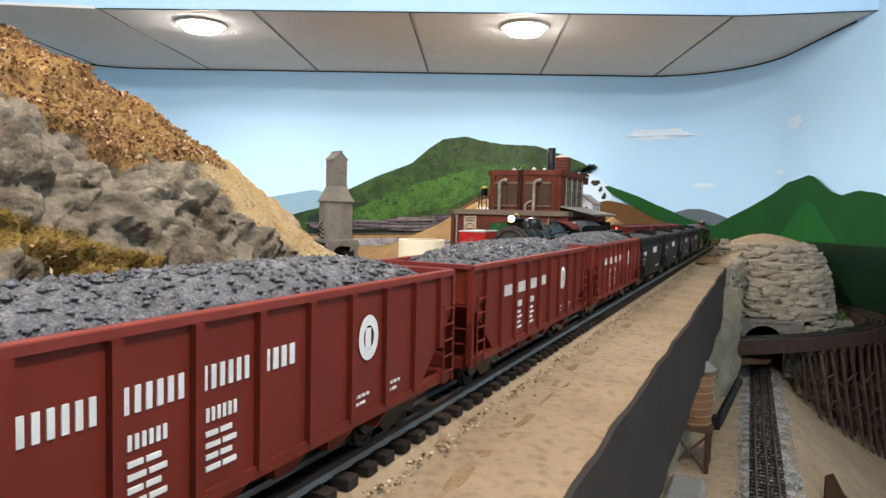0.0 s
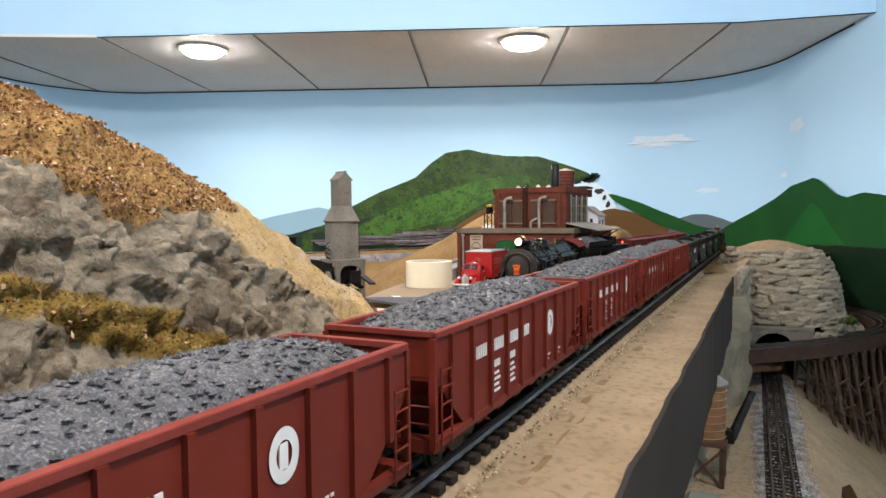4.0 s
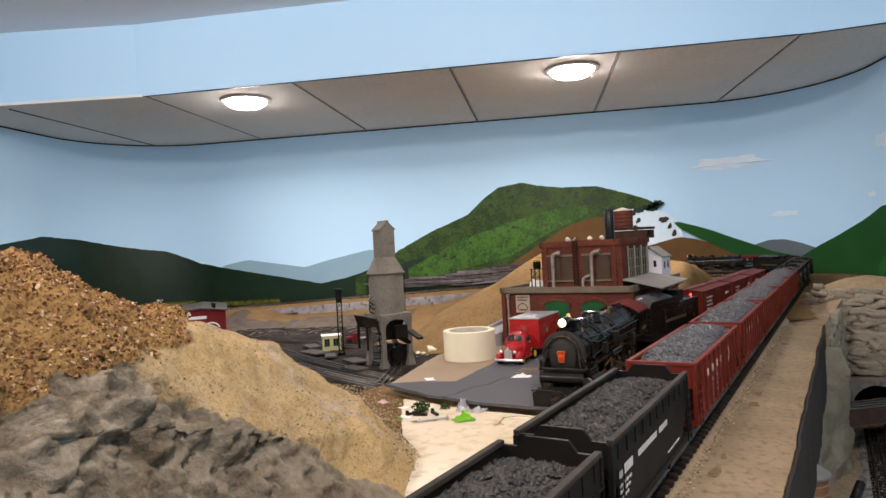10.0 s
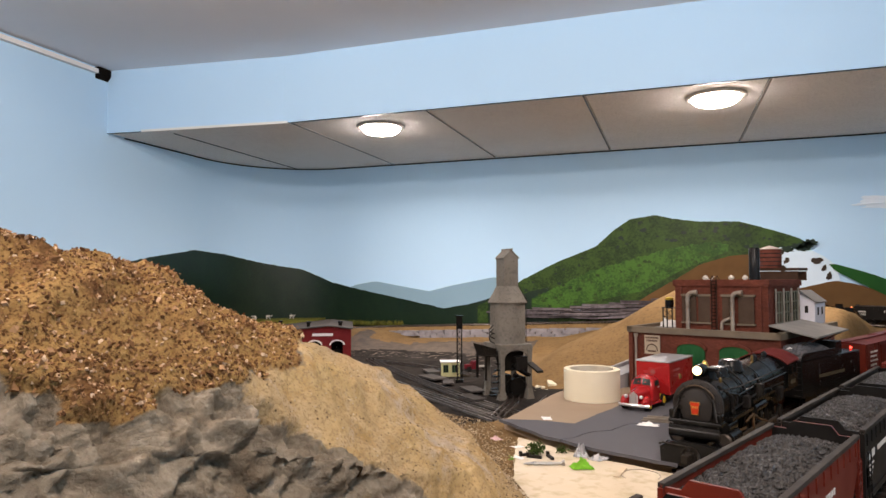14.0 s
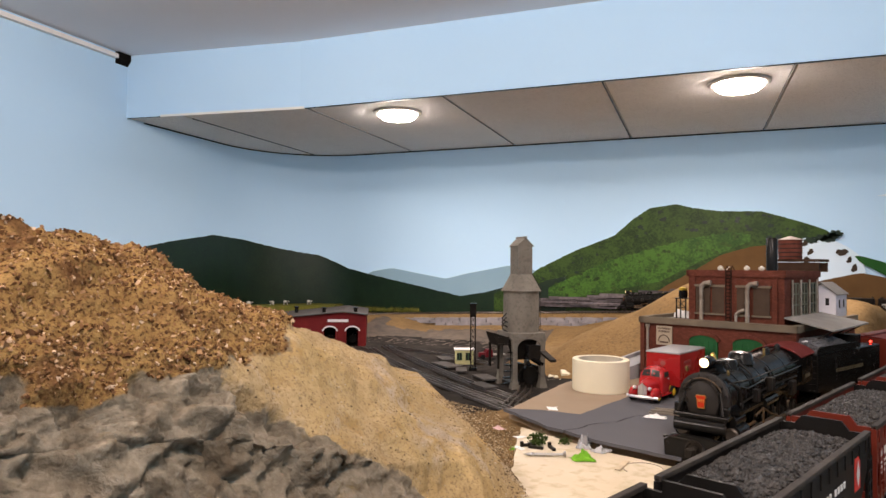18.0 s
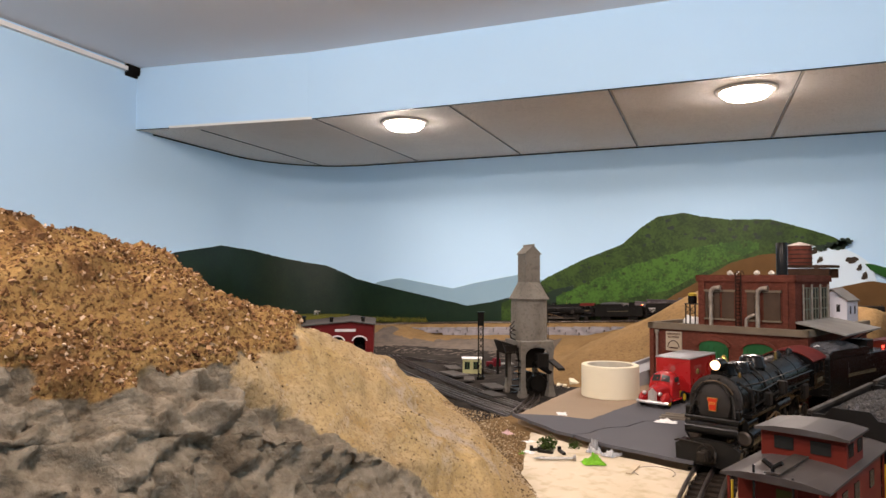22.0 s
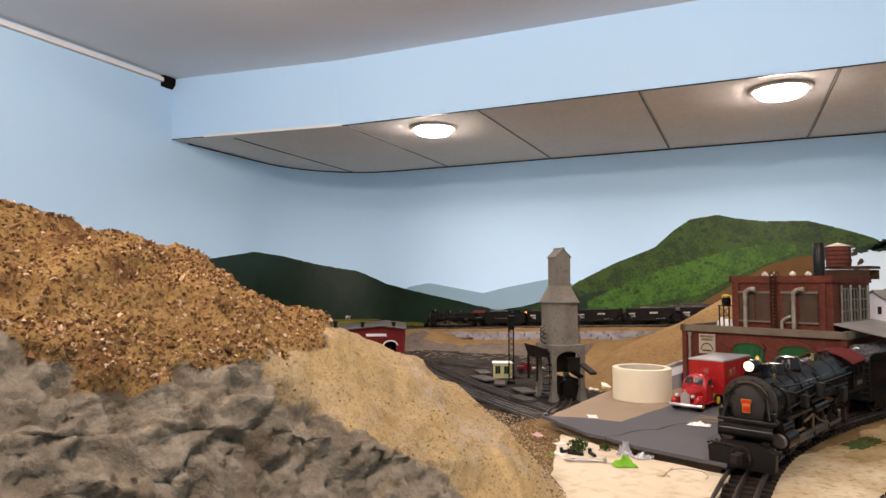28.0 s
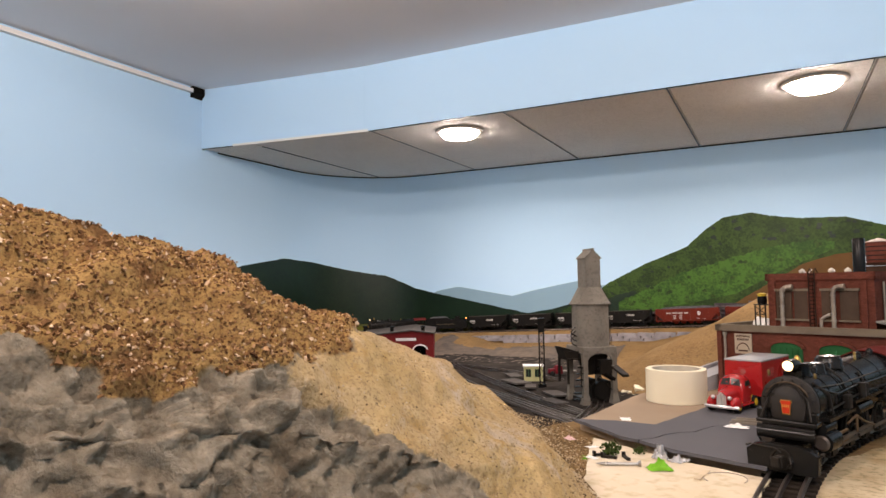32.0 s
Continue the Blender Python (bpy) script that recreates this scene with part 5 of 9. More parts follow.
    # pilot: deck, drum, beam and foot boards
    part("pilot_deck", Mesh().box(0.118, 0.140, -0.029, 0.029, 0.0455, 0.0485, c=0.0008), BLACK, t)
    part("cooler_drum", rounded(Mesh().tube((0.142, -0.026, 0.0375), (0.142, 0.026, 0.0375), 0.0068, seg=18).tube((0.142, -0.0272, 0.0375), (0.142, -0.0252, 0.0375), 0.0074, seg=18).tube((0.142, 0.0252, 0.0375), (0.142, 0.0272, 0.0375), 0.0074, seg=18)), BLACK, t)
    beam = part("pilot_beam", Mesh().box(0.144, 0.152, -0.0300, 0.0300, 0.0200, 0.0265, c=0.001), BLACK, t)
    ol = [(-0.0335, 0.0215), (-0.0325, 0.005), (-0.0300, 0.003), (0.0300, 0.003), (0.0325, 0.005), (0.0335, 0.0215), (0.0260, 0.0265), (0.0130, 0.0292), (-0.0130, 0.0292), (-0.0260, 0.0265)]
    no = len(ol)
    part("pilot_sheet", Mesh().add([(0.160, a, b) for a, b in ol] + [(0.152, a, b) for a, b in ol], [tuple(range(no)), tuple(range(2 * no - 1, no - 1, -1))] + [(i, (i + 1) % no, (i + 1) % no + no, i + no) for i in range(no)]), BLACK, t)
    part("coupler_pocket", rounded(Mesh().rings([[(x2, rr * math.cos(2 * math.pi * k / 18), 0.0155 + rr * math.sin(2 * math.pi * k / 18)) for k in range(18)] for x2, rr in ((0.1600, 0.0105), (0.1618, 0.0105), (0.1618, 0.0085), (0.1604, 0.0080))])), IRON, t, "round coupler pocket")
    part("coupler", Mesh().box(0.158, 0.170, -0.004, 0.004, 0.009, 0.020, c=0.0012).box(0.168, 0.173, -0.0062, 0.002, 0.010, 0.019, c=0.001), IRON, beam)
    part("cut_lever", Mesh().pipe([(0.1615, -0.030, 0.0265), (0.1615, -0.004, 0.0255), (0.1615, 0.0, 0.022)], 0.0008, 6), IRON, beam)
    part("air_hose", Mesh().pipe([(0.161, 0.008, 0.019), (0.164, 0.010, 0.013), (0.163, 0.009, 0.008)], 0.0013, 6), IRON, beam)
    for s in (-1, 1):
        part("step", Mesh().box(0.146, 0.156, *sorted((s * 0.0335, s * 0.036)), 0.0225, 0.0245), IRON, beam)
    for x, z in ((0.066, 0.089), (0.03, 0.0905), (-0.06, 0.0925), (-0.10, 0.0935)):
        part("fitting", rounded(Mesh().lathe([(0.004, -0.004), (0.004, 0.002), (0.0025, 0.004), (0.0008, 0.005)], (x, 0.006, z - 0.003), 10)), BLACK, t)
    for s in (-1, 1):
        part("feed_pipe", Mesh().pipe([(0.09, s * 0.024, 0.070), (0.06, s * 0.0275, 0.064), (0.02, s * 0.0275, 0.0655), (-0.03, s * 0.031, 0.066), (-0.11, s * 0.032, 0.066)], 0.0012, 6), BLACK, t)
        part("injector", Mesh().box(-0.082, -0.066, *sorted((s * 0.030, s * 0.036)), 0.040, 0.054, c=0.001), IRON, t)
        part("lubricator", Mesh().box(0.036, 0.046, *sorted((s * 0.026, s * 0.033)), 0.050, 0.060, c=0.001), IRON, t)
        part("grab_bar", Mesh().pipe([(0.126, s * 0.010, 0.078), (0.131, s * 0.010, 0.078), (0.131, s * 0.019, 0.066), (0.126, s * 0.019, 0.066)], 0.0008, 6), IRON, t)
        part("deck_stay", Mesh().tube((0.121, s * 0.016, 0.076), (0.139, s * 0.024, 0.049), 0.0011, seg=6), IRON, t)
        part("front_step", Mesh().box(0.124, 0.134, *sorted((s * 0.020, s * 0.029)), 0.0485, 0.054, c=0.0008), BLACK, t)
    part("smokebox_hinge", Mesh().box(0.1262, 0.1292, -0.0215, -0.010, 0.0545, 0.0575).box(0.1262, 0.1292, -0.0215, -0.010, 0.0655, 0.0685), IRON, t)
    # cab with a dark red roof
    for s in (-1, 1):
        y = s * 0.0325
        part("cab_side", Mesh().box(-0.162, -0.112, y - 0.001, y + 0.001, 0.045, 0.060).box(-0.162, -0.154, y - 0.001, y + 0.001, 0.06, 0.078).box(-0.139, -0.133, y - 0.001, y + 0.001, 0.06, 0.078).box(-0.118, -0.112, y - 0.001, y + 0.001, 0.06, 0.078).box(-0.162, -0.112, y - 0.001, y + 0.001, 0.0735, 0.0785), BLACK, t)
    arc = [(-0.0345 + 0.069 * k / 12, 0.0785 + 0.0135 * math.sin(math.pi * k / 12) ** 0.8) for k in range(13)]
    outl = arc + [(a, b - 0.0016) for a, b in arc[::-1]]
    part("cab_front", Mesh().add([(-0.112, a, b) for a, b in [(-0.0325, 0.045)] + arc + [(0.0325, 0.045)]] + [(-0.114, a, b) for a, b in [(-0.0325, 0.045)] + arc + [(0.0325, 0.045)]], [tuple(range(15)), tuple(range(29, 14, -1))]), BLACK, t)
    part("cab_roof", rounded(Mesh().add([(-0.107, a, b) for a, b in outl] + [(-0.168, a, b) for a, b in outl], [tuple(range(26)), tuple(range(51, 25, -1))] + [(i, (i + 1) % 26, (i + 1) % 26 + 26, i + 26) for i in range(26)])), RED_DARK, t, "dark red cab roof")
    for s in (-1, 1):
        part("cab_number_bars", Mesh().box(-0.148, -0.126, *sorted((s * 0.0336, s * 0.034)), 0.0505, 0.054), mat("gold_bars", (0.10, 0.082, 0.050), None, 50, 0.5), t)
    # the frame and boiler are drawn out behind the first driver
    longer = lambda x: x if x > 0.06 else 0.06 + (x - 0.06) * 1.30
    keep = ("driving_wheel", "spokes", "trailing_wheel", "steam_dome", "sand_dome", "safety_valve", "whistle", "air_pump")
    for ob in t.children_recursive:
        co = [v.co.x for v in ob.data.vertices]
        mid = (min(co) + max(co)) / 2
        for v in ob.data.vertices:
            v.co.x = v.co.x + longer(mid) - mid if ob.name.split(".")[0] in keep else longer(v.co.x)
            # the pilot swings into the curve; the boiler and cab ride high over the drivers
            v.co.y += 0.004 * max(0.0, min(1.0, (v.co.x - 0.13) / 0.02))
            v.co.z += 0.006 * max(0.0, min(1.0, (v.co.z - 0.047) / 0.010))
    return t


def tender(label):
    t = thing("tender", label, "tender")
    L, W = 0.256, 0.061
    h, y = L / 2, W / 2
    m = Mesh().box(-h, h, -y, y, 0.021, 0.078, c=0.0015)
    part("tank", m, BLACK, t)
    m = Mesh()
    for s in (-1, 1):
        m.prism([(h - 0.002, 0.078), (h - 0.002, 0.085), (h - 0.012, 0.089), (-0.015, 0.089), (-0.020, 0.078)], s * y - 0.0012, s * y + 0.0012)
    m.box(-0.020, -0.0185, -y, y, 0.078, 0.089)
    part("coal_bunker", m, BLACK, t)
    cl = coal_load(0.128, W - 0.004, 0.080, COAL, 0.016, 21, 0.006)
    cl.v = [(x + 0.047, y2, z) for x, y2, z in cl.v]
    part("coal_load", cl, COAL, t, "glossy black coal pile")
    part("doghouse", Mesh().box(-0.085, -0.055, -0.016, 0.016, 0.078, 0.096, c=0.0012), BLACK, t, "small black cabin on the deck")
    part("water_hatch", rounded(Mesh().lathe([(0.009, 0), (0.009, 0.003), (0.004, 0.0045)], (-0.040, 0, 0.078), 16)), BLACK, t)
    m = Mesh()
    for s in (-1, 1):
        f = s * y
        bars(m, -0.05, f, 0.046, 0.11, 0.0055, 12, 0.0035, s, 0.0004)
    tagged(part("lettering", m, bpy.data.materials["gold_bars"], t), "dull gold lettering bars", kind="stuff")
    for s in (-1, 1):
        m = Mesh()
        for k in range(6):
            m.tube((h + 0.0004, s * (y - 0.012), 0.024 + k * 0.009), (h + 0.0004, s * (y - 0.002), 0.024 + k * 0.009), 0.0006, seg=5)
        part("ladder", m, IRON, t)
    part("rear_lamp", rounded(Mesh().lathe([(0.0015, -0.002), (0.0022, 0.0), (0.0015, 0.002)], (-h + 0.006, 0.018, 0.081), 12)), mat("red_lamp", (1.0, 0.05, 0.03), None, 5, 0.4, emit=5.0), t, "glowing red marker lamp")
    part("backup_lamp", rounded(Mesh().lathe([(0.0015, -0.002), (0.0022, 0.0), (0.0015, 0.002)], (-h + 0.003, -0.004, 0.081), 12)), mat("amber_lamp", (1.0, 0.5, 0.12), None, 5, 0.4, emit=6.0), t, "glowing amber lamp")
    for x in (h - 0.055, -h + 0.055):
        wheelset_truck(t, x, "truck", 0.036)
    coupler(t, -h, -1)
    return t


def boxcar(label, paint):
    c = thing("boxcar", label, "boxcar", group="red boxcars on the siding")
    L, W, z0, z1 = 0.238, 0.062, 0.022, 0.083
    h, y = L / 2, W / 2
    part("body", Mesh().box(-h, h, -y, y, z0, z1, c=0.0008), paint, c)
    roof = Mesh().prism([(-y - 0.0015, z1), (y + 0.0015, z1), (y + 0.0015, z1 + 0.0012), (0, z1 + 0.0045), (-y - 0.0015, z1 + 0.0012)], -h, h, pose(0, 0, 0, 0, 0, 90))
    r = part("roof", roof, RED_DARK, c)
    part("roof_walk", Mesh().box(-h, h, -0.005, 0.005, z1 + 0.005, z1 + 0.006), RED_DARK, r)
    for s in (-1, 1):
        part("door", Mesh().box(-0.026, 0.026, *sorted((s * y, s * y + s * 0.0018)), z0 + 0.002, z1 - 0.004), paint, c)
        m = Mesh()
        for i in range(10):
            x = -h + 0.006 + (L - 0.012) * i / 9
            if abs(x) > 0.03:
                m.box(x - 0.0006, x + 0.0006, *sorted((s * y, s * y + s * 0.0009)), z0, z1)
        tagged(part("panel_seams", m, paint, c), kind="stuff")
        m = Mesh()
        for k in range(4):
            bars(m, -0.095 if s < 0 else 0.05, s * y + s * 0.001, z1 - 0.016 - k * 0.008, 0.045 - 0.008 * (k % 2), 0.0035, 4, 0.003, s)
        bars(m, 0.06 if s < 0 else -0.09, s * y + s * 0.001, z1 - 0.02, 0.03, 0.006, 3, 0.002, s)
        tagged(part("lettering", m, WHITE, c), "white lettering bars", kind="stuff")
    for e in (-1, 1):
        m = Mesh()
        for k in range(7):
            m.tube((e * h + e * 0.0008, y - 0.012, z0 + 0.003 + k * 0.008), (e * h + e * 0.0008, y - 0.003, z0 + 0.003 + k * 0.008), 0.0006, seg=5)
        part("ladder", m, RED_DARK, c)
        coupler(c, e * h, e)
        wheelset_truck(c, e * (h - 0.038))
    return c


def caboose(label):
    c = thing("caboose", label, "caboose")
    CAB = mat("caboose_red", (0.115, 0.018, 0.011), (0.085, 0.013, 0.009), 25, 0.5)
    ROOFG = mat("caboose_roof", (0.034, 0.026, 0.024), (0.070, 0.064, 0.060), 30, 0.42)
    h, y = 0.078, 0.031
    part("body", Mesh().box(-h + 0.018, h - 0.018, -y, y, 0.022, 0.064, c=0.0006), CAB, c)
    prof = lambda w, z, k: [(-w, z), (w, z), (w, z + 0.0016), (w * 0.6, z + 0.0016 + k * 0.7), (0, z + 0.0016 + k), (-w * 0.6, z + 0.0016 + k * 0.7), (-w, z + 0.0016)]
    r = part("roof", Mesh().prism(prof(y + 0.0025, 0.064, 0.004), -h - 0.006, h + 0.006, pose(0, 0, 0, 0, 0, 90)), ROOFG, c, "dark grey arched roof")
    part("roof_walk", Mesh().box(-h - 0.006, -0.024, -0.005, 0.005, 0.0702, 0.0716).box(0.024, h + 0.006, -0.005, 0.005, 0.0702, 0.0716), RIM_GREY, r)
    cu = part("cupola", Mesh().box(-0.022, 0.022, -y + 0.003, y - 0.003, 0.064, 0.086, c=0.0006), CAB, c)
    part("cupola_roof", Mesh().prism(prof(y, 0.086, 0.003), -0.027, 0.027, pose(0, 0, 0, 0, 0, 90)), ROOFG, cu)
    PANE = mat("window_dark", (0.012, 0.012, 0.012), (0.02, 0.02, 0.018), 10, 0.15)
    for s in (-1, 1):
        for x in (-0.012, 0.012):
            part("cupola_window", Mesh().box(*sorted((s * 0.0218, s * 0.0226)), x - 0.0065, x + 0.0065, 0.0735, 0.0825), PANE, cu)
            part("cupola_window", Mesh().box(x - 0.006, x + 0.006, *sorted((s * (y - 0.0032), s * (y - 0.0024))), 0.0735, 0.0825), PANE, cu)
        for x in (-0.042, -0.012, 0.03):
            part("window", Mesh().box(x - 0.006, x + 0.006, *sorted((s * y, s * y + s * 0.0007)), 0.045, 0.057), PANE, c)
        m = Mesh()
        bars(m, -0.05 if s < 0 else 0.0, s * y + s * 0.0003, 0.033, 0.05, 0.005, 9, 0.0015, s)
        tagged(part("lettering", m, WHITE, c), "white lettering bars", kind="stuff")
    YEL = mat("rail_yellow", (0.62, 0.40, 0.03), None, 40, 0.5)
    for e in (-1, 1):
        x = e * h
        part("platform", Mesh().box(*sorted((x + e * 0.006, x - e * 0.02)), -y, y, 0.020, 0.0235), CAB, c)
        m = Mesh()
        for s in (-1, 1):
            m.pipe([(x + e * 0.005, s * 0.006, 0.0240), (x + e * 0.005, s * 0.006, 0.045)], 0.0009, 6).pipe([(x + e * 0.005, s * 0.028, 0.0240), (x + e * 0.005, s * 0.028, 0.064)], 0.0009, 6)
            m.pipe([(x + e * 0.005, s * 0.006, 0.045), (x + e * 0.005, s * 0.028, 0.045)], 0.0008, 6).pipe([(x + e * 0.005, s * 0.006, 0.035), (x + e * 0.005, s * 0.028, 0.035)], 0.0008, 6)
        part("end_railing", m, CAB, c)
        for s in (-1, 1):
            m = Mesh()
            m.pipe([(x - e * 0.0165, s * (y + 0.001), 0.026), (x - e * 0.0165, s * (y + 0.003), 0.030), (x - e * 0.0165, s * (y + 0.003), 0.055)], 0.0009, 6)
            part("yellow_grab_rail", m, YEL, c, "yellow grab rail")
            m = Mesh()
            m.pipe([(x + e * 0.007, s * 0.0275, 0.024), (x + e * 0.007, s * 0.0275, 0.044), (x + e * 0.007, s * 0.020, 0.046)], 0.0009, 6)
            part("yellow_grab_rail", m, YEL, c, "yellow grab rail")
        part("door", Mesh().box(*sorted((e * (h - 0.018), e * (h - 0.0172))), -0.008, 0.008, 0.024, 0.059), CAB, c)
        part("door_window", Mesh().box(*sorted((e * (h - 0.0171), e * (h - 0.0166))), -0.005, 0.005, 0.043, 0.055), mat("olive_pane", (0.07, 0.065, 0.02), None, 20, 0.2), c)
        for s in (-1, 1):
            part("step", Mesh().box(*sorted((x - e * 0.002, x - e * 0.016)), *sorted((s * y, s * (y - 0.010))), 0.012, 0.0135).box(*sorted((x - e * 0.002, x - e * 0.003)), *sorted((s * y, s * (y - 0.010))), 0.012, 0.021), CAB, c)
        m = Mesh().tube((x + e * 0.004, 0.012, 0.0235), (x + e * 0.004, 0.012, 0.074), 0.0008, seg=6).tube((x + e * 0.004, -0.012, 0.0235), (x + e * 0.004, -0.012, 0.07), 0.0008, seg=6)
        m.pipe([(x + e * 0.004, 0.006, 0.0785), (x + e * 0.004, 0.0, 0.0745), (x + e * 0.004, -0.006, 0.0785)], 0.0016, 6).tube((x + e * 0.004, 0, 0.066), (x + e * 0.004, 0, 0.0745), 0.0012, seg=6)
        part("marker_bracket", m, BLACK, c)
        coupler(c, x, e)
        wheelset_truck(c, e * (h - 0.034))
    part("smoke_jack", rounded(Mesh().lathe([(0.002, 0), (0.002, 0.010), (0.0032, 0.011), (0.0032, 0.013), (0.001, 0.014)], (0.045, 0.014, 0.067), 10)), BLACK, c)
    return c


engine = locomotive("black steam locomotive with lit headlight standing on the siding")
engine_tender = tender("black coal tender behind the standing locomotive")
moving_engine = copy_thing(engine, FAR)
tagged(moving_engine, "black steam locomotive hauling the coal train")
moving_tender = copy_thing(engine_tender, FAR)
tagged(moving_tender, "black coal tender of the coal train locomotive")
ABOUT = pose(0, 0, 0, 0, 0, 180)
engine.matrix_basis = on_line(SIDE, 0.29, 0.34) @ pose(-0.056, 0, 0) @ ABOUT
engine_tender.matrix_basis = on_line(SIDE, 0.622, 0.15) @ ABOUT
box_a = boxcar("oxide-red boxcar with white lettering on the siding", OXIDE_RED)
box_a.matrix_basis = on_line(SIDE, 0.895, 0.16)
for i in (1, 2):
    copy_thing(box_a, on_line(SIDE, 0.895 + i * 0.262, 0.16))
for ob in (moving_engine, moving_tender):
    ob.scale = (0.9, 0.9, 0.9)
TRAIN.append((moving_tender, 1.306, 0.12))
TRAIN.append((moving_engine, 1.636, 0.13))
TRAIN.append((caboose("dark red caboose with cupola and yellow rails"), -2.990, 0.09))


# ---- engine house ----
def brick_material(name, a, b, mortar, scale):
    ma = mat(name, a, b, 30, 0.85)
    nt = ma.node_tree
    bs = nt.nodes["Principled BSDF"]
    tc = nt.nodes.new("ShaderNodeTexCoord")
    sep = nt.nodes.new("ShaderNodeSeparateXYZ")
    nt.links.new(tc.outputs["Object"], sep.inputs[0])
    add = nt.nodes.new("ShaderNodeMath")
    add.operation = "ADD"
    nt.links.new(sep.outputs[0], add.inputs[0])
    nt.links.new(sep.outputs[1], add.inputs[1])
    com = nt.nodes.new("ShaderNodeCombineXYZ")
    nt.links.new(add.outputs[0], com.inputs[0])
    nt.links.new(sep.outputs[2], com.inputs[1])
    bt = nt.nodes.new("ShaderNodeTexBrick")
    bt.inputs["Scale"].default_value = scale
    bt.inputs["Color1"].default_value, bt.inputs["Color2"].default_value, bt.inputs["Mortar"].default_value = (1, 1, 1, 1), (0.72, 0.72, 0.72, 1), (*mortar, 1)
    bt.inputs["Mortar Size"].default_value = 0.012
    nt.links.new(com.outputs[0], bt.inputs["Vector"])
    mx = nt.nodes.new("ShaderNodeMix")
    mx.data_type, mx.blend_type = "RGBA", "MULTIPLY"
    mx.inputs["Factor"].default_value = 1.0
    old = bs.inputs["Base Color"].links[0].from_socket
    nt.links.new(old, mx.inputs["A"])
    nt.links.new(bt.outputs["Color"], mx.inputs["B"])
    nt.links.new(mx.outputs["Result"], bs.inputs["Base Color"])
    return ma


BRICKWORK = brick_material("engine_house_brick", (0.145, 0.045, 0.029), (0.10, 0.032, 0.022), (0.62, 0.55, 0.5), 95.0)
SHUTTER = mat("shutter_brown", (0.075, 0.05, 0.034), (0.055, 0.036, 0.026), 60, 0.8)
DOOR_GREEN = mat("door_green", (0.018, 0.10, 0.032), (0.014, 0.075, 0.026), 40, 0.6)
PIPE = mat("pipe_grey", (0.33, 0.29, 0.24), (0.19, 0.15, 0.12), 90, 0.5, 0.4)
ROOF_GREY = mat("roof_grey", (0.22, 0.21, 0.19), (0.16, 0.15, 0.14), 30, 0.85)
PANE_DARK = mat("dark_pane", (0.02, 0.02, 0.02), (0.035, 0.033, 0.03), 20, 0.12)
WOOD_DARK = mat("creosoted_wood", (0.07, 0.038, 0.024), (0.045, 0.026, 0.018), 60, 0.85, bump=0.2, vary=0.3)
RUST = mat("rusty_red", (0.13, 0.04, 0.026), (0.09, 0.03, 0.02), 50, 0.75)

house = thing("engine_house", "two-storey brick engine house with green arched doors", "building", plan_pose(0, 0, 0))
lw = part("lower_wall", Mesh().box(-0.428, -0.172, 0.520, 0.90, DECK - 0.006, 1.372), BRICKWORK, house)
m = Mesh().box(-0.434, -0.166, 0.514, 0.524, 1.370, 1.381).box(-0.434, -0.424, 0.514, 0.90, 1.370, 1.381).box(-0.176, -0.166, 0.514, 0.90, 1.370, 1.381)
part("cornice", m, CORNICE, house, "pale stone cornice")
part("lower_roof", Mesh().box(-0.424, -0.176, 0.524, 0.90, 1.372, 1.3745), ROOF_GREY, house)
for v in (-0.428, -0.172):
    part("corner_pilaster", Mesh().box(v - 0.004, v + 0.004, 0.5165, 0.530, DECK - 0.006, 1.370), BRICKWORK, house)
part("downspout", rounded(Mesh().tube((-0.417, 0.5155, 1.268), (-0.417, 0.5155, 1.362), 0.0022, seg=8).lathe([(0.0022, 0), (0.004, 0.004), (0.004, 0.008)], (-0.417, 0.5155, 1.360), 8)), PIPE, house)
for v in (-0.315, -0.241):
    arc = [(0.0245 * math.cos(math.pi * k / 10), 1.345 + 0.010 * math.sin(math.pi * k / 10)) for k in range(11)]
    ol = [(v + a, b) for a, b in arc] + [(v - 0.0245, 1.262), (v + 0.0245, 1.262)]
    d = part("door", Mesh().prism(ol, 0.5165, 0.5195), DOOR_GREEN, house, "green arched door")
    out = [(v + a * 1.16, b + 0.002 + 0.004 * math.sin(math.pi * k / 10)) for k, (a, b) in enumerate(arc)]
    part("brick_arch", Mesh().prism(out + [(v + a, b) for a, b in arc[::-1]], 0.514, 0.5197), BRICKWORK, d)
    mm = Mesh()
    for k in range(-2, 3):
        mm.box(v + k * 0.009 - 0.0006, v + k * 0.009 + 0.0006, 0.5155, 0.5166, 1.262, 1.346)
    part("door_batten", mm, DOOR_GREEN, d)
sg = part("sign", Mesh().box(-0.4005, -0.3715, 0.5165, 0.5195, 1.332, 1.366), mat("sign_board", (0.40, 0.33, 0.24), (0.33, 0.27, 0.2), 40, 0.8), house, "faded tan sign board")
m = Mesh()
for z, w in ((1.360, 0.024), (1.3545, 0.02)):
    bars(m, -0.386 - w / 2, 0.5164, z, w, 0.0036, 6, 0.001, -1, 0.0004)
for k in range(12):
    a0, a1 = math.pi * k / 12, math.pi * (k + 1) / 12
    m.tube((-0.386 + 0.0105 * math.cos(a0), 0.516, 1.338 + 0.012 * math.sin(a0)), (-0.386 + 0.0105 * math.cos(a1), 0.516, 1.338 + 0.012 * math.sin(a1)), 0.0008, seg=5)
m.box(-0.394, -0.378, 0.5160, 0.5164, 1.336, 1.3385)
part("sign_bars", m, mat("sign_brown", (0.07, 0.035, 0.025), None, 40, 0.8), sg)

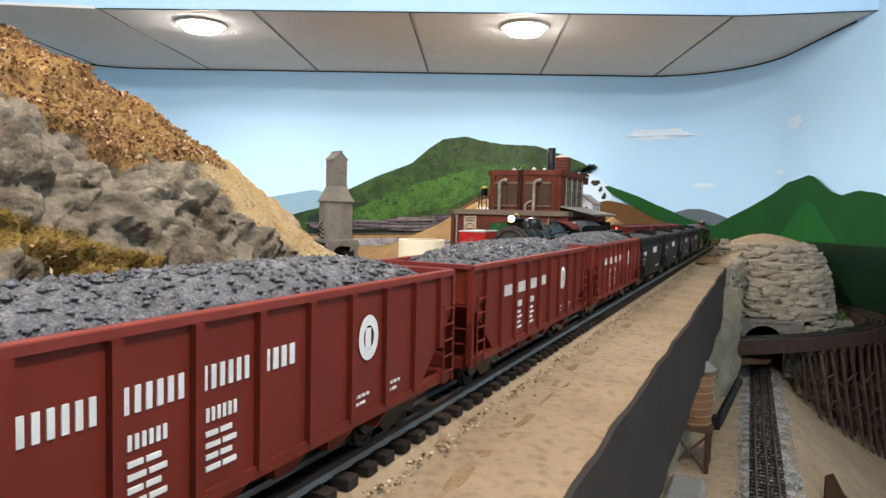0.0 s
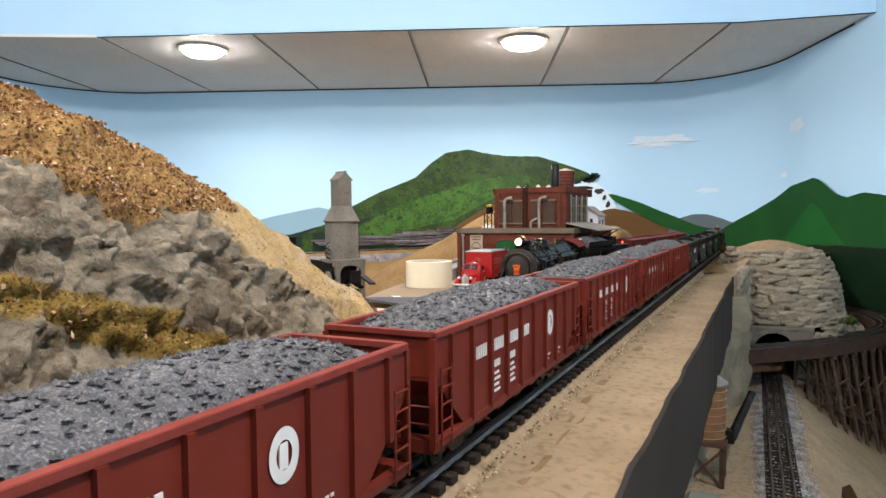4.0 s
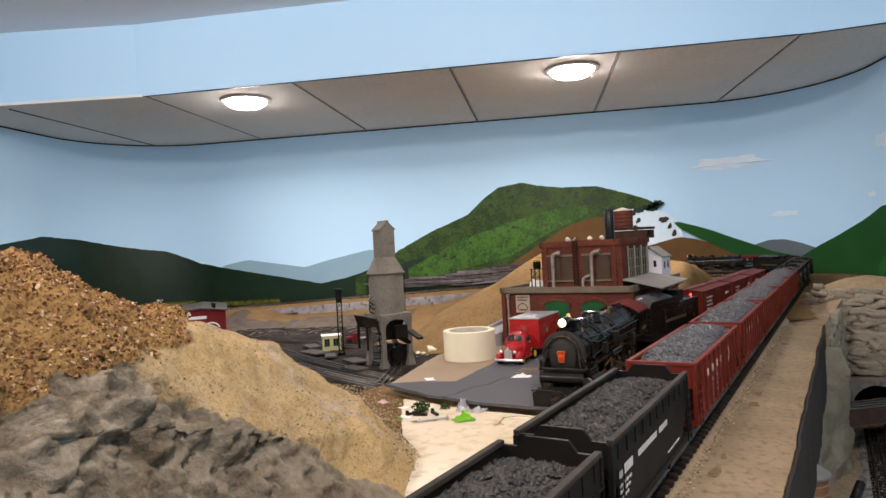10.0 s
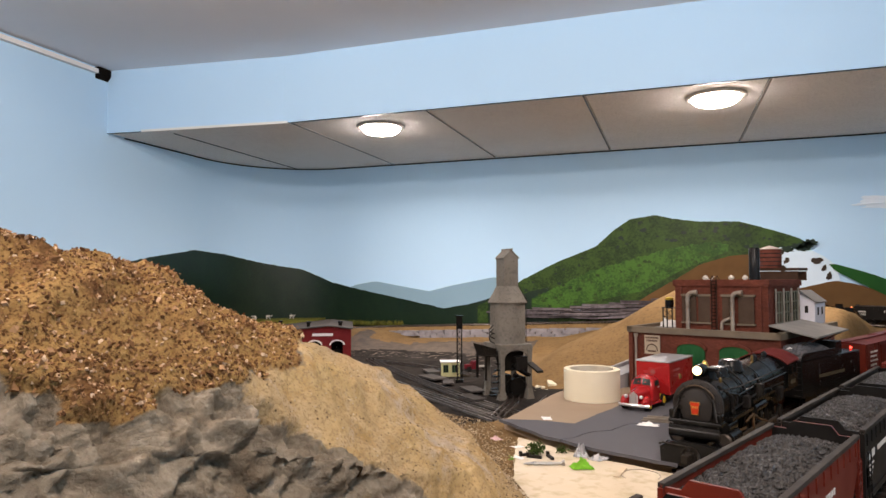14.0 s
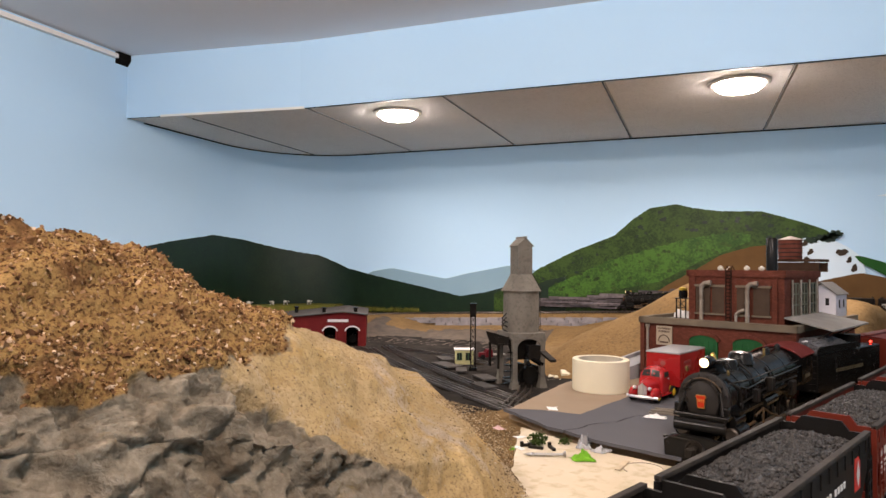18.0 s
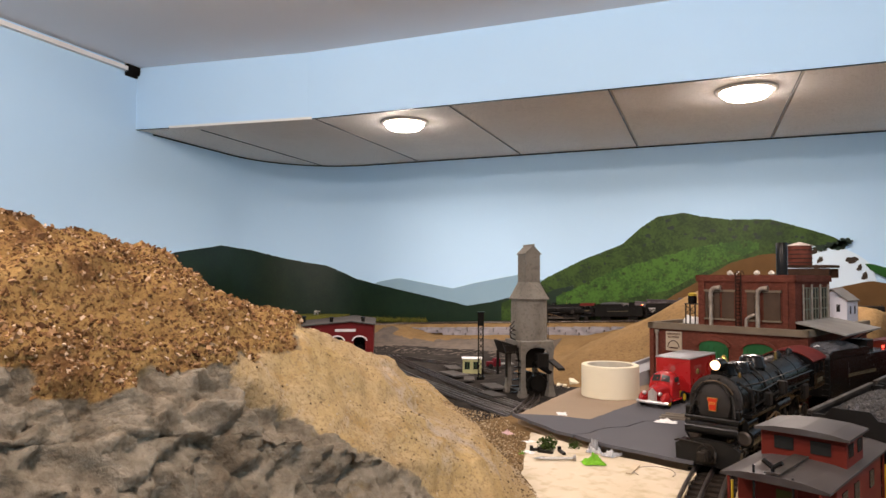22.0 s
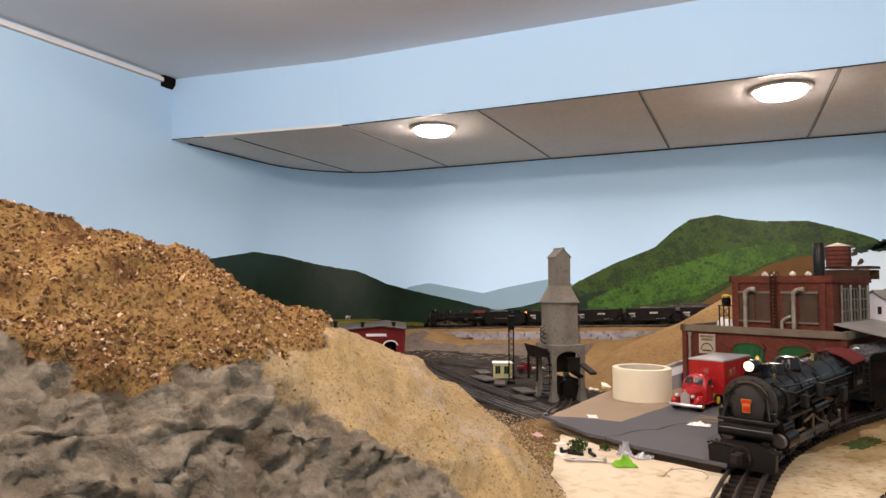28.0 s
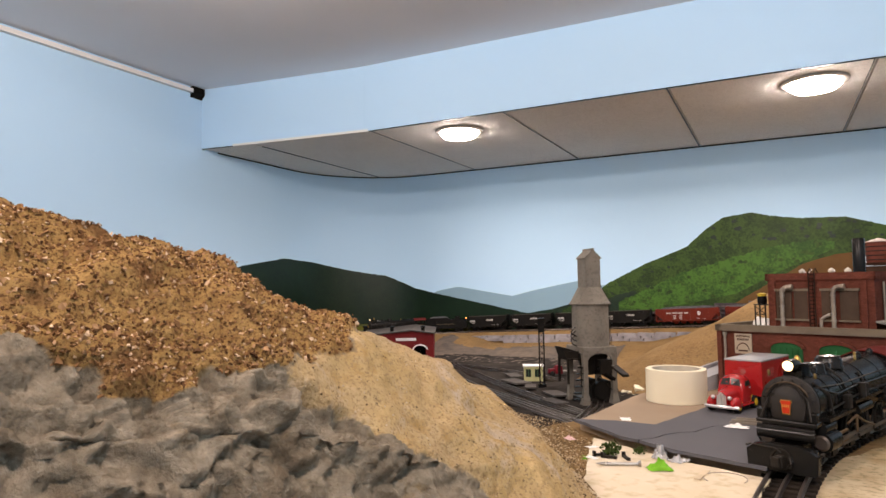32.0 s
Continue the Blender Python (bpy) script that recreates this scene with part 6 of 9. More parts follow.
uw = part("upper_wall", Mesh().box(-0.355, -0.195, 0.550, 0.742, 1.374, 1.460), BRICKWORK, house)
part("upper_parapet", Mesh().box(-0.358, -0.192, 0.547, 0.553, 1.456, 1.4675).box(-0.358, -0.352, 0.547, 0.745, 1.456, 1.4675).box(-0.198, -0.192, 0.547, 0.745, 1.456, 1.4675).box(-0.358, -0.192, 0.739, 0.745, 1.456, 1.4675), BRICKWORK, house)
part("upper_roof", Mesh().box(-0.352, -0.198, 0.553, 0.739, 1.460, 1.4625), ROOF_GREY, house)
for v0, v1 in ((-0.341, -0.316), (-0.312, -0.290), (-0.270, -0.251), (-0.243, -0.217)):
    w = part("window", Mesh().box(v0, v1, 0.5475, 0.5496, 1.392, 1.438), SHUTTER, house, "brown shuttered window")
    part("lintel", Mesh().box(v0 - 0.002, v1 + 0.002, 0.5460, 0.5496, 1.438, 1.442), CORNICE, w)
    part("sill", Mesh().box(v0 - 0.002, v1 + 0.002, 0.5455, 0.5496, 1.389, 1.392), CORNICE, w)
for v0 in (-0.346, -0.2865, -0.209):
    part("pilaster", Mesh().box(v0 - 0.004, v0 + 0.004, 0.5465, 0.5496, 1.376, 1.455), BRICKWORK, house)
for i, u0 in enumerate((0.585, 0.632, 0.682)):
    w = part("side_window", Mesh().box(-0.1955, -0.1935, u0, u0 + 0.033, 1.392, 1.446), PANE_DARK if i else SHUTTER, house, "tall side window")
    fr = Mesh()
    for uu in (u0, u0 + 0.0165, u0 + 0.033):
        fr.box(-0.1936, -0.1918, uu - 0.001, uu + 0.001, 1.392, 1.446)
    for z in (1.392, 1.410, 1.428, 1.446):
        fr.box(-0.1936, -0.1918, u0, u0 + 0.033, z - 0.001, z + 0.001)
    part("window_frame", fr, mat("frame_green_grey", (0.16, 0.16, 0.12), None, 30, 0.7) if i == 0 else bpy.data.materials["frame_green_grey"], w)
for u0 in (0.58, 0.626, 0.674, 0.72):
    part("side_pipe", rounded(Mesh().tube((-0.1915, u0, 1.39), (-0.1915, u0, 1.452), 0.0016, seg=8)), PIPE, house)
for v0, low in ((-0.3285, 1.375), (-0.2505, 1.375)):
    m = Mesh().tube((v0, 0.541, low), (v0, 0.541, 1.437), 0.0034, seg=10)
    m.pipe([(v0, 0.541, 1.437), (v0 + 0.003, 0.541, 1.4425), (v0 + 0.008, 0.541, 1.445), (v0 + 0.015, 0.541, 1.445)], 0.0038, 10)
    m.tube((v0 + 0.013, 0.541, 1.445), (v0 + 0.017, 0.541, 1.445), 0.0046, seg=10)
    for z in (1.39, 1.412, 1.43):
        m.tube((v0, 0.541, z), (v0, 0.541, z + 0.002), 0.0044, seg=10)
    part("vent_pipe", rounded(m), PIPE, house, "grey elbow vent pipe")
part("branch_pipe", rounded(Mesh().pipe([(-0.2695, 0.542, 1.375), (-0.2695, 0.542, 1.392), (-0.264, 0.542, 1.397), (-0.255, 0.542, 1.401)], 0.0026, 8)), PIPE, house)
m = Mesh()
for s in (-0.0045, 0.0045):
    m.box(-0.283 + s - 0.0008, -0.283 + s + 0.0008, 0.5440, 0.5456, 1.376, 1.470)
for k in range(15):
    m.box(-0.2875, -0.2785, 0.5442, 0.5454, 1.379 + k * 0.0061, 1.3805 + k * 0.0061)
m.pipe([(-0.2875, 0.545, 1.470), (-0.2875, 0.551, 1.475), (-0.2875, 0.560, 1.468)], 0.0007, 6).pipe([(-0.2785, 0.545, 1.470), (-0.2785, 0.551, 1.475), (-0.2785, 0.560, 1.468)], 0.0007, 6)
part("ladder", m, mat("ladder_dark", (0.035, 0.018, 0.013), None, 50, 0.8), house, "dark rusty roof ladder")
for v0, u0 in ((-0.318, 0.60), (-0.268, 0.59), (-0.252, 0.615)):
    part("roof_vent", rounded(Mesh().lathe([(0.0032, 0), (0.0032, 0.006), (0.0055, 0.007), (0.005, 0.010), (0.001, 0.0135)], (v0, u0, 1.4625), 12)), mat("vent_pale", (0.5, 0.45, 0.38), None, 30, 0.6) if v0 < -0.31 else bpy.data.materials["vent_pale"], house)
part("chimney", rounded(Mesh().lathe([(0.0098, 0), (0.0098, 0.064), (0.0085, 0.066), (0.0085, 0.058)], (-0.262, 0.70, 1.4625), 20)), BLACK, house, "black round smoke stack")
part("hose", Mesh().pipe([(-0.312, 0.57, 1.465), (-0.306, 0.571, 1.472), (-0.298, 0.570, 1.466), (-0.291, 0.572, 1.474)], 0.001, 6), mat("hose_white", (0.55, 0.5, 0.45), None, 20, 0.6), house)
m = Mesh().add([(-0.194, 0.545, 1.392), (-0.120, 0.535, 1.3765), (-0.120, 0.76, 1.3765), (-0.194, 0.75, 1.392), (-0.194, 0.545, 1.3895), (-0.120, 0.535, 1.374), (-0.120, 0.76, 1.374), (-0.194, 0.75, 1.3895)],
               [(0, 1, 2, 3), (7, 6, 5, 4), (0, 4, 5, 1), (1, 5, 6, 2), (2, 6, 7, 3), (3, 7, 4, 0)])
aw = part("awning", m, ROOF_GREY, house, "grey sloping awning")
for u0 in (0.55, 0.65, 0.745):
    part("awning_brace", Mesh().tube((-0.172, u0, 1.345), (-0.125, u0, 1.374), 0.0012, seg=6), IRON, aw)
part("lamp_bracket", rounded(Mesh().pipe([(-0.171, 0.53, 1.352), (-0.158, 0.528, 1.358), (-0.150, 0.527, 1.356), (-0.146, 0.527, 1.350)], 0.001, 6).lathe([(0.001, 0.004), (0.006, 0.0), (0.006, -0.001)], (-0.146, 0.527, 1.347), 12)), TRIM_WHITE, house, "white wall lamp")
# barrel stand on the lower roof
bs2 = thing("barrel_stand", "small lattice stand with a dark barrel on the roof", "stand", plan_pose(-0.388, 0.60, 1.3745))
for a in (-0.009, 0.009):
    for b in (-0.009, 0.009):
        part("stand_leg", Mesh().box(a - 0.001, a + 0.001, b - 0.001, b + 0.001, 0, 0.040), IRON, bs2)
part("stand_brace", Mesh().tube((-0.009, -0.009, 0.022), (0.009, -0.009, 0.036), 0.0007, seg=5).tube((0.009, -0.009, 0.022), (-0.009, -0.009, 0.036), 0.0007, seg=5).box(-0.011, 0.011, -0.011, 0.011, 0.038, 0.040).box(-0.010, 0.010, -0.010, -0.008, 0.021, 0.0225), IRON, bs2)
part("barrel", rounded(Mesh().lathe([(0.0075, 0.040), (0.0082, 0.047), (0.0075, 0.054)], seg=14)), BLACK, bs2)
part("barrel_lid", rounded(Mesh().lathe([(0.0072, 0.054), (0.0076, 0.058), (0.003, 0.060)], seg=14)), mat("lid_yellow", (0.55, 0.40, 0.05), None, 30, 0.6), bs2, "yellow lid")
sn = thing("plaster_scrap", "crumpled white plaster cloth on the roof edge", "scrap", plan_pose(-0.405, 0.66, 1.3745))
mm = Mesh()
random.seed(5)
for k in range(9):
    x, y2 = random.uniform(-0.014, 0.014), random.uniform(-0.03, 0.05)
    mm.rings([[(x - 0.011, y2 - 0.011, 0), (x + 0.011, y2 - 0.009, 0), (x + 0.010, y2 + 0.011, 0), (x - 0.011, y2 + 0.010, 0)], [(x - 0.005, y2 - 0.004, random.uniform(0.006, 0.016)), (x + 0.004, y2 - 0.005, random.uniform(0.006, 0.014)), (x + 0.005, y2 + 0.004, 0.009), (x - 0.003, y2 + 0.005, 0.012)]])
part("cloth", mm, TRIM_WHITE, sn)

# white house and the tank on its deck behind
wh = thing("white_house", "small white clapboard house with grey gable roof", "house", plan_pose(-0.314, 1.27, 1.24))
part("wall", Mesh().prism([(-0.033, 0), (0.033, 0), (0.033, 0.170), (0, 0.192), (-0.033, 0.170)], -0.05, 0.05, pose(0, 0, 0, 0, 0, 0)), mat("white_clapboard", (0.62, 0.62, 0.66), (0.54, 0.54, 0.58), 30, 0.8), wh)
for s in (-1, 1):
    part("roof", Mesh().add([(s * 0.037, -0.055, 0.166), (0, -0.055, 0.1955), (0, 0.055, 0.1955), (s * 0.037, 0.055, 0.166), (s * 0.037, -0.055, 0.169), (0, -0.055, 0.1985), (0, 0.055, 0.1985), (s * 0.037, 0.055, 0.169)], [(0, 1, 2, 3), (7, 6, 5, 4), (0, 4, 5, 1), (1, 5, 6, 2), (2, 6, 7, 3), (3, 7, 4, 0)]), ROOF_GREY, wh)
for x, z in ((-0.017, 0.150), (0.014, 0.150), (-0.017, 0.108), (0.014, 0.105)):
    part("window", Mesh().box(x - 0.004, x + 0.004, -0.0506, -0.0498, z - 0.009, z + 0.009), PANE_DARK, wh)
for y2 in (-0.02, 0.02):
    part("window", Mesh().box(0.0328, 0.0338, y2 - 0.005, y2 + 0.005, 0.135, 0.155), PANE_DARK, wh)
dk = thing("tank_deck", "grey timber deck on posts behind the engine house", "deck", plan_pose(-0.335, 1.13, 1.25))
part("deck_top", Mesh().box(-0.045, 0.052, -0.04, 0.04, 0.238, 0.244), WOOD_DARK, dk)
for x in (-0.04, 0.0):
    for y2 in (-0.034, 0.034):
        part("deck_post", Mesh().box(x - 0.003, x + 0.003, y2 - 0.003, y2 + 0.003, 0, 0.236), WOOD_DARK, dk)
for y2 in (-0.034, 0.034):
    part("deck_joist", Mesh().box(-0.044, 0.05, y2 - 0.004, y2 + 0.004, 0.214, 0.236), WOOD_DARK, dk)
tk = thing("water_tank", "red-brown banded water tank with a pale cone roof", "water tank", plan_pose(-0.352, 1.11, 1.494))
part("tub", rounded(Mesh().lathe([(0.0255, 0), (0.0262, 0.03), (0.0255, 0.046)], seg=28)), mat("tank_brown", (0.15, 0.045, 0.03), (0.10, 0.03, 0.02), 60, 0.7, bump=0.3), tk)
for z in (0.006, 0.016, 0.026, 0.036):
    part("band", rounded(Mesh().lathe([(0.0266, z - 0.001), (0.0272, z), (0.0266, z + 0.001)], seg=28, caps=False)), IRON, tk)
part("roof", rounded(Mesh().lathe([(0.0285, 0.046), (0.0285, 0.0472), (0.001, 0.056)], seg=28)), mat("tank_roof", (0.42, 0.34, 0.29), None, 30, 0.7), tk, "pale cone roof")
part("ladder", Mesh().box(-0.031, -0.030, -0.006, -0.005, 0, 0.052).box(-0.031, -0.030, 0.0, 0.001, 0, 0.052).box(-0.031, -0.030, -0.006, 0.001, 0.012, 0.0135).box(-0.031, -0.030, -0.006, 0.001, 0.026, 0.0275).box(-0.031, -0.030, -0.006, 0.001, 0.040, 0.0415), RIM_GREY, tk)

# ---- coaling tower ----
tower = thing("coaling_tower", "tall grey concrete coaling tower with cone roof", "tower", pose(-0.188, -0.40, 1.112, 0, 0, 40))
silo = part("silo", rounded(Mesh().lathe([(0.0530, 0.160), (0.0535, 0.284)], seg=36)), CONCRETE, tower)
part("cone_roof", rounded(Mesh().lathe([(0.0600, 0.284), (0.0605, 0.2865), (0.057, 0.291), (0.0330, 0.335)], seg=36)), CONCRETE, tower)
part("head_house", Mesh().prism([(-0.0235, 0.318), (0.0235, 0.318), (0.0235, 0.421), (0, 0.443), (-0.0235, 0.421)], -0.0275, 0.0275), CONCRETE, tower)
for s in (-1, 1):
    part("gable_roof", Mesh().add([(s * 0.0265, -0.0305, 0.4185), (0, -0.0305, 0.4435), (0, 0.0305, 0.4435), (s * 0.0265, 0.0305, 0.4185), (s * 0.0265, -0.0305, 0.4210), (0, -0.0305, 0.4465), (0, 0.0305, 0.4465), (s * 0.0265, 0.0305, 0.4210)], [(0, 1, 2, 3), (7, 6, 5, 4), (0, 4, 5, 1), (1, 5, 6, 2), (2, 6, 7, 3), (3, 7, 4, 0)]), CONCRETE, tower)
part("collar", Mesh().box(-0.053, 0.053, -0.059, 0.059, 0.148, 0.163, c=0.002), CONCRETE, tower)
part("roof_cap", Mesh().box(-0.003, 0.003, -0.034, 0.034, 0.4440, 0.4490), CONCRETE, tower)
for y2 in (-0.055, 0.055):
    # arched haunches between the legs
    arch = [(0.039 * math.cos(math.pi * k / 10), 0.118 + 0.027 * math.sin(math.pi * k / 10)) for k in range(11)]
    part("haunch", Mesh().prism([(0.052, 0.118), (0.052, 0.148), (-0.052, 0.148), (-0.052, 0.118)] + arch[::-1], y2 - 0.003, y2 + 0.003), CONCRETE, tower)
for x in (-0.045, 0.045):
    for y2 in (-0.051, 0.051):
        q2 = lambda e, z: [(x - e, y2 - e, z), (x + e, y2 - e, z), (x + e, y2 + e, z), (x - e, y2 + e, z)]
        part("leg", Mesh().rings([q2(0.0125, 0), q2(0.0100, 0.014), q2(0.0072, 0.030), q2(0.0068, 0.112), q2(0.0085, 0.149)]), CONCRETE, tower)
part("loading_bin", Mesh().rings([[(-0.02, -0.02, 0.08), (0.025, -0.02, 0.08), (0.025, 0.02, 0.08), (-0.02, 0.02, 0.08)], [(-0.034, -0.034, 0.138), (0.038, -0.034, 0.138), (0.038, 0.034, 0.138), (-0.034, 0.034, 0.138)]]), IRON, tower, "dark loading bin")
part("gate_box", Mesh().box(0.0, 0.05, -0.056, -0.03, 0.085, 0.125, c=0.002), IRON, tower)
part("engine_bed", Mesh().box(-0.045, 0.045, -0.036, 0.036, 0.0, 0.014), IRON, tower)
part("hoist_engine", rounded(Mesh().tube((0.012, -0.036, 0.038), (0.012, 0.034, 0.038), 0.020, seg=18)), BLACK, tower)
part("hoist_frame", Mesh().box(-0.018, -0.006, -0.036, 0.034, 0.014, 0.07).box(0.034, 0.042, -0.036, 0.034, 0.014, 0.062), BLACK, tower)
part("flywheel", rounded(Mesh().tube((0.012, -0.043, 0.036), (0.012, -0.038, 0.036), 0.026, seg=22)), BLACK, tower)
part("spill_pipe", rounded(Mesh().tube((-0.005, -0.045, 0.10), (0.046, -0.052, 0.068), 0.0085, seg=12)), BLACK, tower, "black slanted pipe")
part("drive_shaft", Mesh().tube((-0.04, -0.02, 0.05), (-0.04, -0.02, 0.138), 0.004, seg=8), BLACK, tower)
for k in range(6):
    part("stair_tread", Mesh().box(-0.085 + k * 0.004, -0.062 + k * 0.004, -0.056, -0.046, 0.015 + k * 0.018, 0.018 + k * 0.018), BLACK, tower)
part("coal_chute", Mesh().add([(0.03, -0.05, 0.115), (0.05, -0.05, 0.115), (0.075, -0.085, 0.085), (0.055, -0.085, 0.085), (0.03, -0.05, 0.108), (0.05, -0.05, 0.108), (0.075, -0.085, 0.078), (0.055, -0.085, 0.078)], [(0, 1, 2, 3), (7, 6, 5, 4), (0, 4, 5, 1), (1, 5, 6, 2), (2, 6, 7, 3), (3, 7, 4, 0)]), IRON, tower)
part("side_platform", Mesh().box(-0.098, -0.056, -0.05, 0.02, 0.128, 0.132).box(-0.098, -0.092, -0.05, -0.045, 0.06, 0.128).box(-0.098, -0.092, 0.012, 0.018, 0.06, 0.128).prism([(-0.098, 0.132), (-0.06, 0.132), (-0.06, 0.150), (-0.11, 0.165)], -0.045, 0.012), IRON, tower, "dark side platform with bin")
for k in range(3):
    m = Mesh().pipe([(-0.058, -0.03, 0.165 + k * 0.014), (-0.074, -0.034, 0.172 + k * 0.014), (-0.078, -0.034, 0.186 + k * 0.01), (-0.062, -0.03, 0.196 + k * 0.012)], 0.0018, 6)
    part("bent_pipe", m, IRON, tower)
part("platform_rail", Mesh().pipe([(-0.098, -0.05, 0.132), (-0.098, -0.05, 0.152), (-0.06, -0.05, 0.152)], 0.0008, 5), IRON, tower)
m = Mesh()
for dx in (0, 0.009):
    m.pipe([(0.059, -0.012 + dx, 0.15), (0.059, -0.012 + dx, 0.284), (0.0640, -0.012 + dx, 0.292), (0.030, -0.012 + dx, 0.34), (0.030, -0.012 + dx, 0.40)], 0.0008, 5)
for k in range(17):
    m.tube((0.059, -0.012, 0.152 + k * 0.0078), (0.059, -0.003, 0.152 + k * 0.0078), 0.0006, seg=5)
for k in range(8):
    m.tube((0.030, -0.012, 0.335 + k * 0.008), (0.030, -0.003, 0.335 + k * 0.008), 0.0006, seg=5)
part("ladder", m, IRON, tower)
part("lattice", Mesh().pipe([(-0.056, -0.052, 0.02), (0.0, -0.052, 0.08), (0.056, -0.052, 0.02)], 0.0014, 5).pipe([(0.064, -0.04, 0.03), (0.064, 0.04, 0.12)], 0.0014, 5), IRON, tower)

# ---- card forecourt, tape, truck and litter ----
def sheet(name, outline, z0, z1, material, label, category, edge_noise=0.0):
    t = []
    n = len(outline)
    for i in range(n):
        a, b = Vector(outline[i]), Vector(outline[(i + 1) % n])
        k = max(1, int((b - a).length / 0.012))
        for j in range(k):
            q2 = a.lerp(b, j / k)
            w = edge_noise * noise.noise(Vector((q2.x * 70, q2.y * 70, 2)))
            t.append(plan(q2.x + w, q2.y + w * 0.7))
    m = Mesh()
    n = len(t)
    m.add([(p.x, p.y, z0) for p in t] + [(p.x, p.y, z1) for p in t], [tuple(range(n))[::-1], tuple(range(n, 2 * n))] + [(i, (i + 1) % n, (i + 1) % n + n, i + n) for i in range(n)])
    return tagged(part(name, m, material), label, category)


tagged(sheet("forecourt_sheet", [(-0.440, 0.142), (-0.331, 0.098), (-0.255, 0.086), (-0.160, 0.088), (-0.175, 0.51), (-0.53, 0.66), (-0.505, 0.38)], DECK - 0.006, 1.2655, TAN_BOARD, "tan card forecourt before the engine house", "card", 0.002))
crack = [(lerp(k, (0, 8, 14), (-0.306, -0.268, -0.250)) + 0.0045 * math.sin(k * 1.9) * (k not in (0, 14)), lerp(k, (0, 8, 14), (0.079, 0.26, 0.504)) + 0.003 * math.cos(k * 2.3)) for k in range(15)]
slate = thing("slate_card", "cracked dark slate-coloured card on the forecourt", "card")
for outline in ([(-0.436, 0.124), (-0.331, 0.083)] + [(v - 0.0011, u) for v, u in crack] + [(-0.300, 0.505), (-0.372, 0.47), (-0.352, 0.30), (-0.340, 0.17), (-0.39, 0.155)],
                [(v + 0.0011, u) for v, u in crack[::-1]] + [(-0.255, 0.070), (-0.152, 0.072), (-0.176, 0.30), (-0.20, 0.50)]):
    piece = sheet("card_piece", outline, 1.2655, 1.2695, GREY_BOARD, "", "", 0.0025)
    piece.parent = slate
tagged(sheet("plain_board", [(-0.375, 0.088), (-0.335, 0.079), (-0.255, 0.065), (-0.148, 0.068), (-0.112, -0.05), (-0.095, -0.16), (-0.125, -0.26), (-0.215, -0.15), (-0.268, -0.07), (-0.318, 0.0)], DECK - 0.006, 1.2595, BOARD, "bare cream board in front of the forecourt", "board", 0.004))

tape = thing("tape_roll", "roll of cream masking tape lying on the card", "tape roll", plan_pose(-0.428, 0.372, 1.2695 - 0.004))
part("roll", rounded(Mesh().lathe([(0.0385, 0.0515), (0.0385, 0), (0.0465, 0), (0.0470, 0.0006), (0.0470, 0.0508), (0.0464, 0.0515), (0.0392, 0.0515), (0.0385, 0.0515)], seg=56, caps=False)), CREAM, tape)
part("core", rounded(Mesh().lathe([(0.0362, 0.0512), (0.0362, 0.0002), (0.0384, 0.0002), (0.0384, 0.0512), (0.0362, 0.0512)], seg=56, caps=False)), mat("card_core", (0.55, 0.5, 0.4), None, 40, 0.8), tape)

truck = thing("delivery_truck", "red toy delivery truck with silver-roofed box trailer", "truck", plan_pose(-0.318, 0.302, 1.2695, 4))
CHROME = mat("chrome", (0.70, 0.68, 0.66), (0.62, 0.6, 0.58), 20, 0.3, 0.6, spec=0.5)
SILVER = mat("silver_roof", (0.42, 0.42, 0.43), (0.36, 0.36, 0.37), 12, 0.4, 0.5)


def egg(cx, cy, cz, rx, ry, rz, floor=-1.0, seg=14, rows=9):
    """A smooth egg-shaped body, cut flat at floor."""
    rings = []
    for k in range(rows):
        a = -math.pi / 2 * 0.97 + math.pi * 0.97 * k / (rows - 1)
        rings.append([(cx + rx * math.cos(a) * math.cos(2 * math.pi * j / seg), cy + ry * math.cos(a) * math.sin(2 * math.pi * j / seg), max(floor, cz + rz * math.sin(a))) for j in range(seg)])
    return rings


def vault(y, w, low, high, seg=10):
    """A round-topped cross section of a body at y."""
    return [(-w, y, low)] + [(-w * math.cos(math.pi * k / seg), y, low + (high - low) * (0.62 + 0.38 * math.sin(math.pi * k / seg))) for k in range(seg + 1)] + [(w, y, low)]


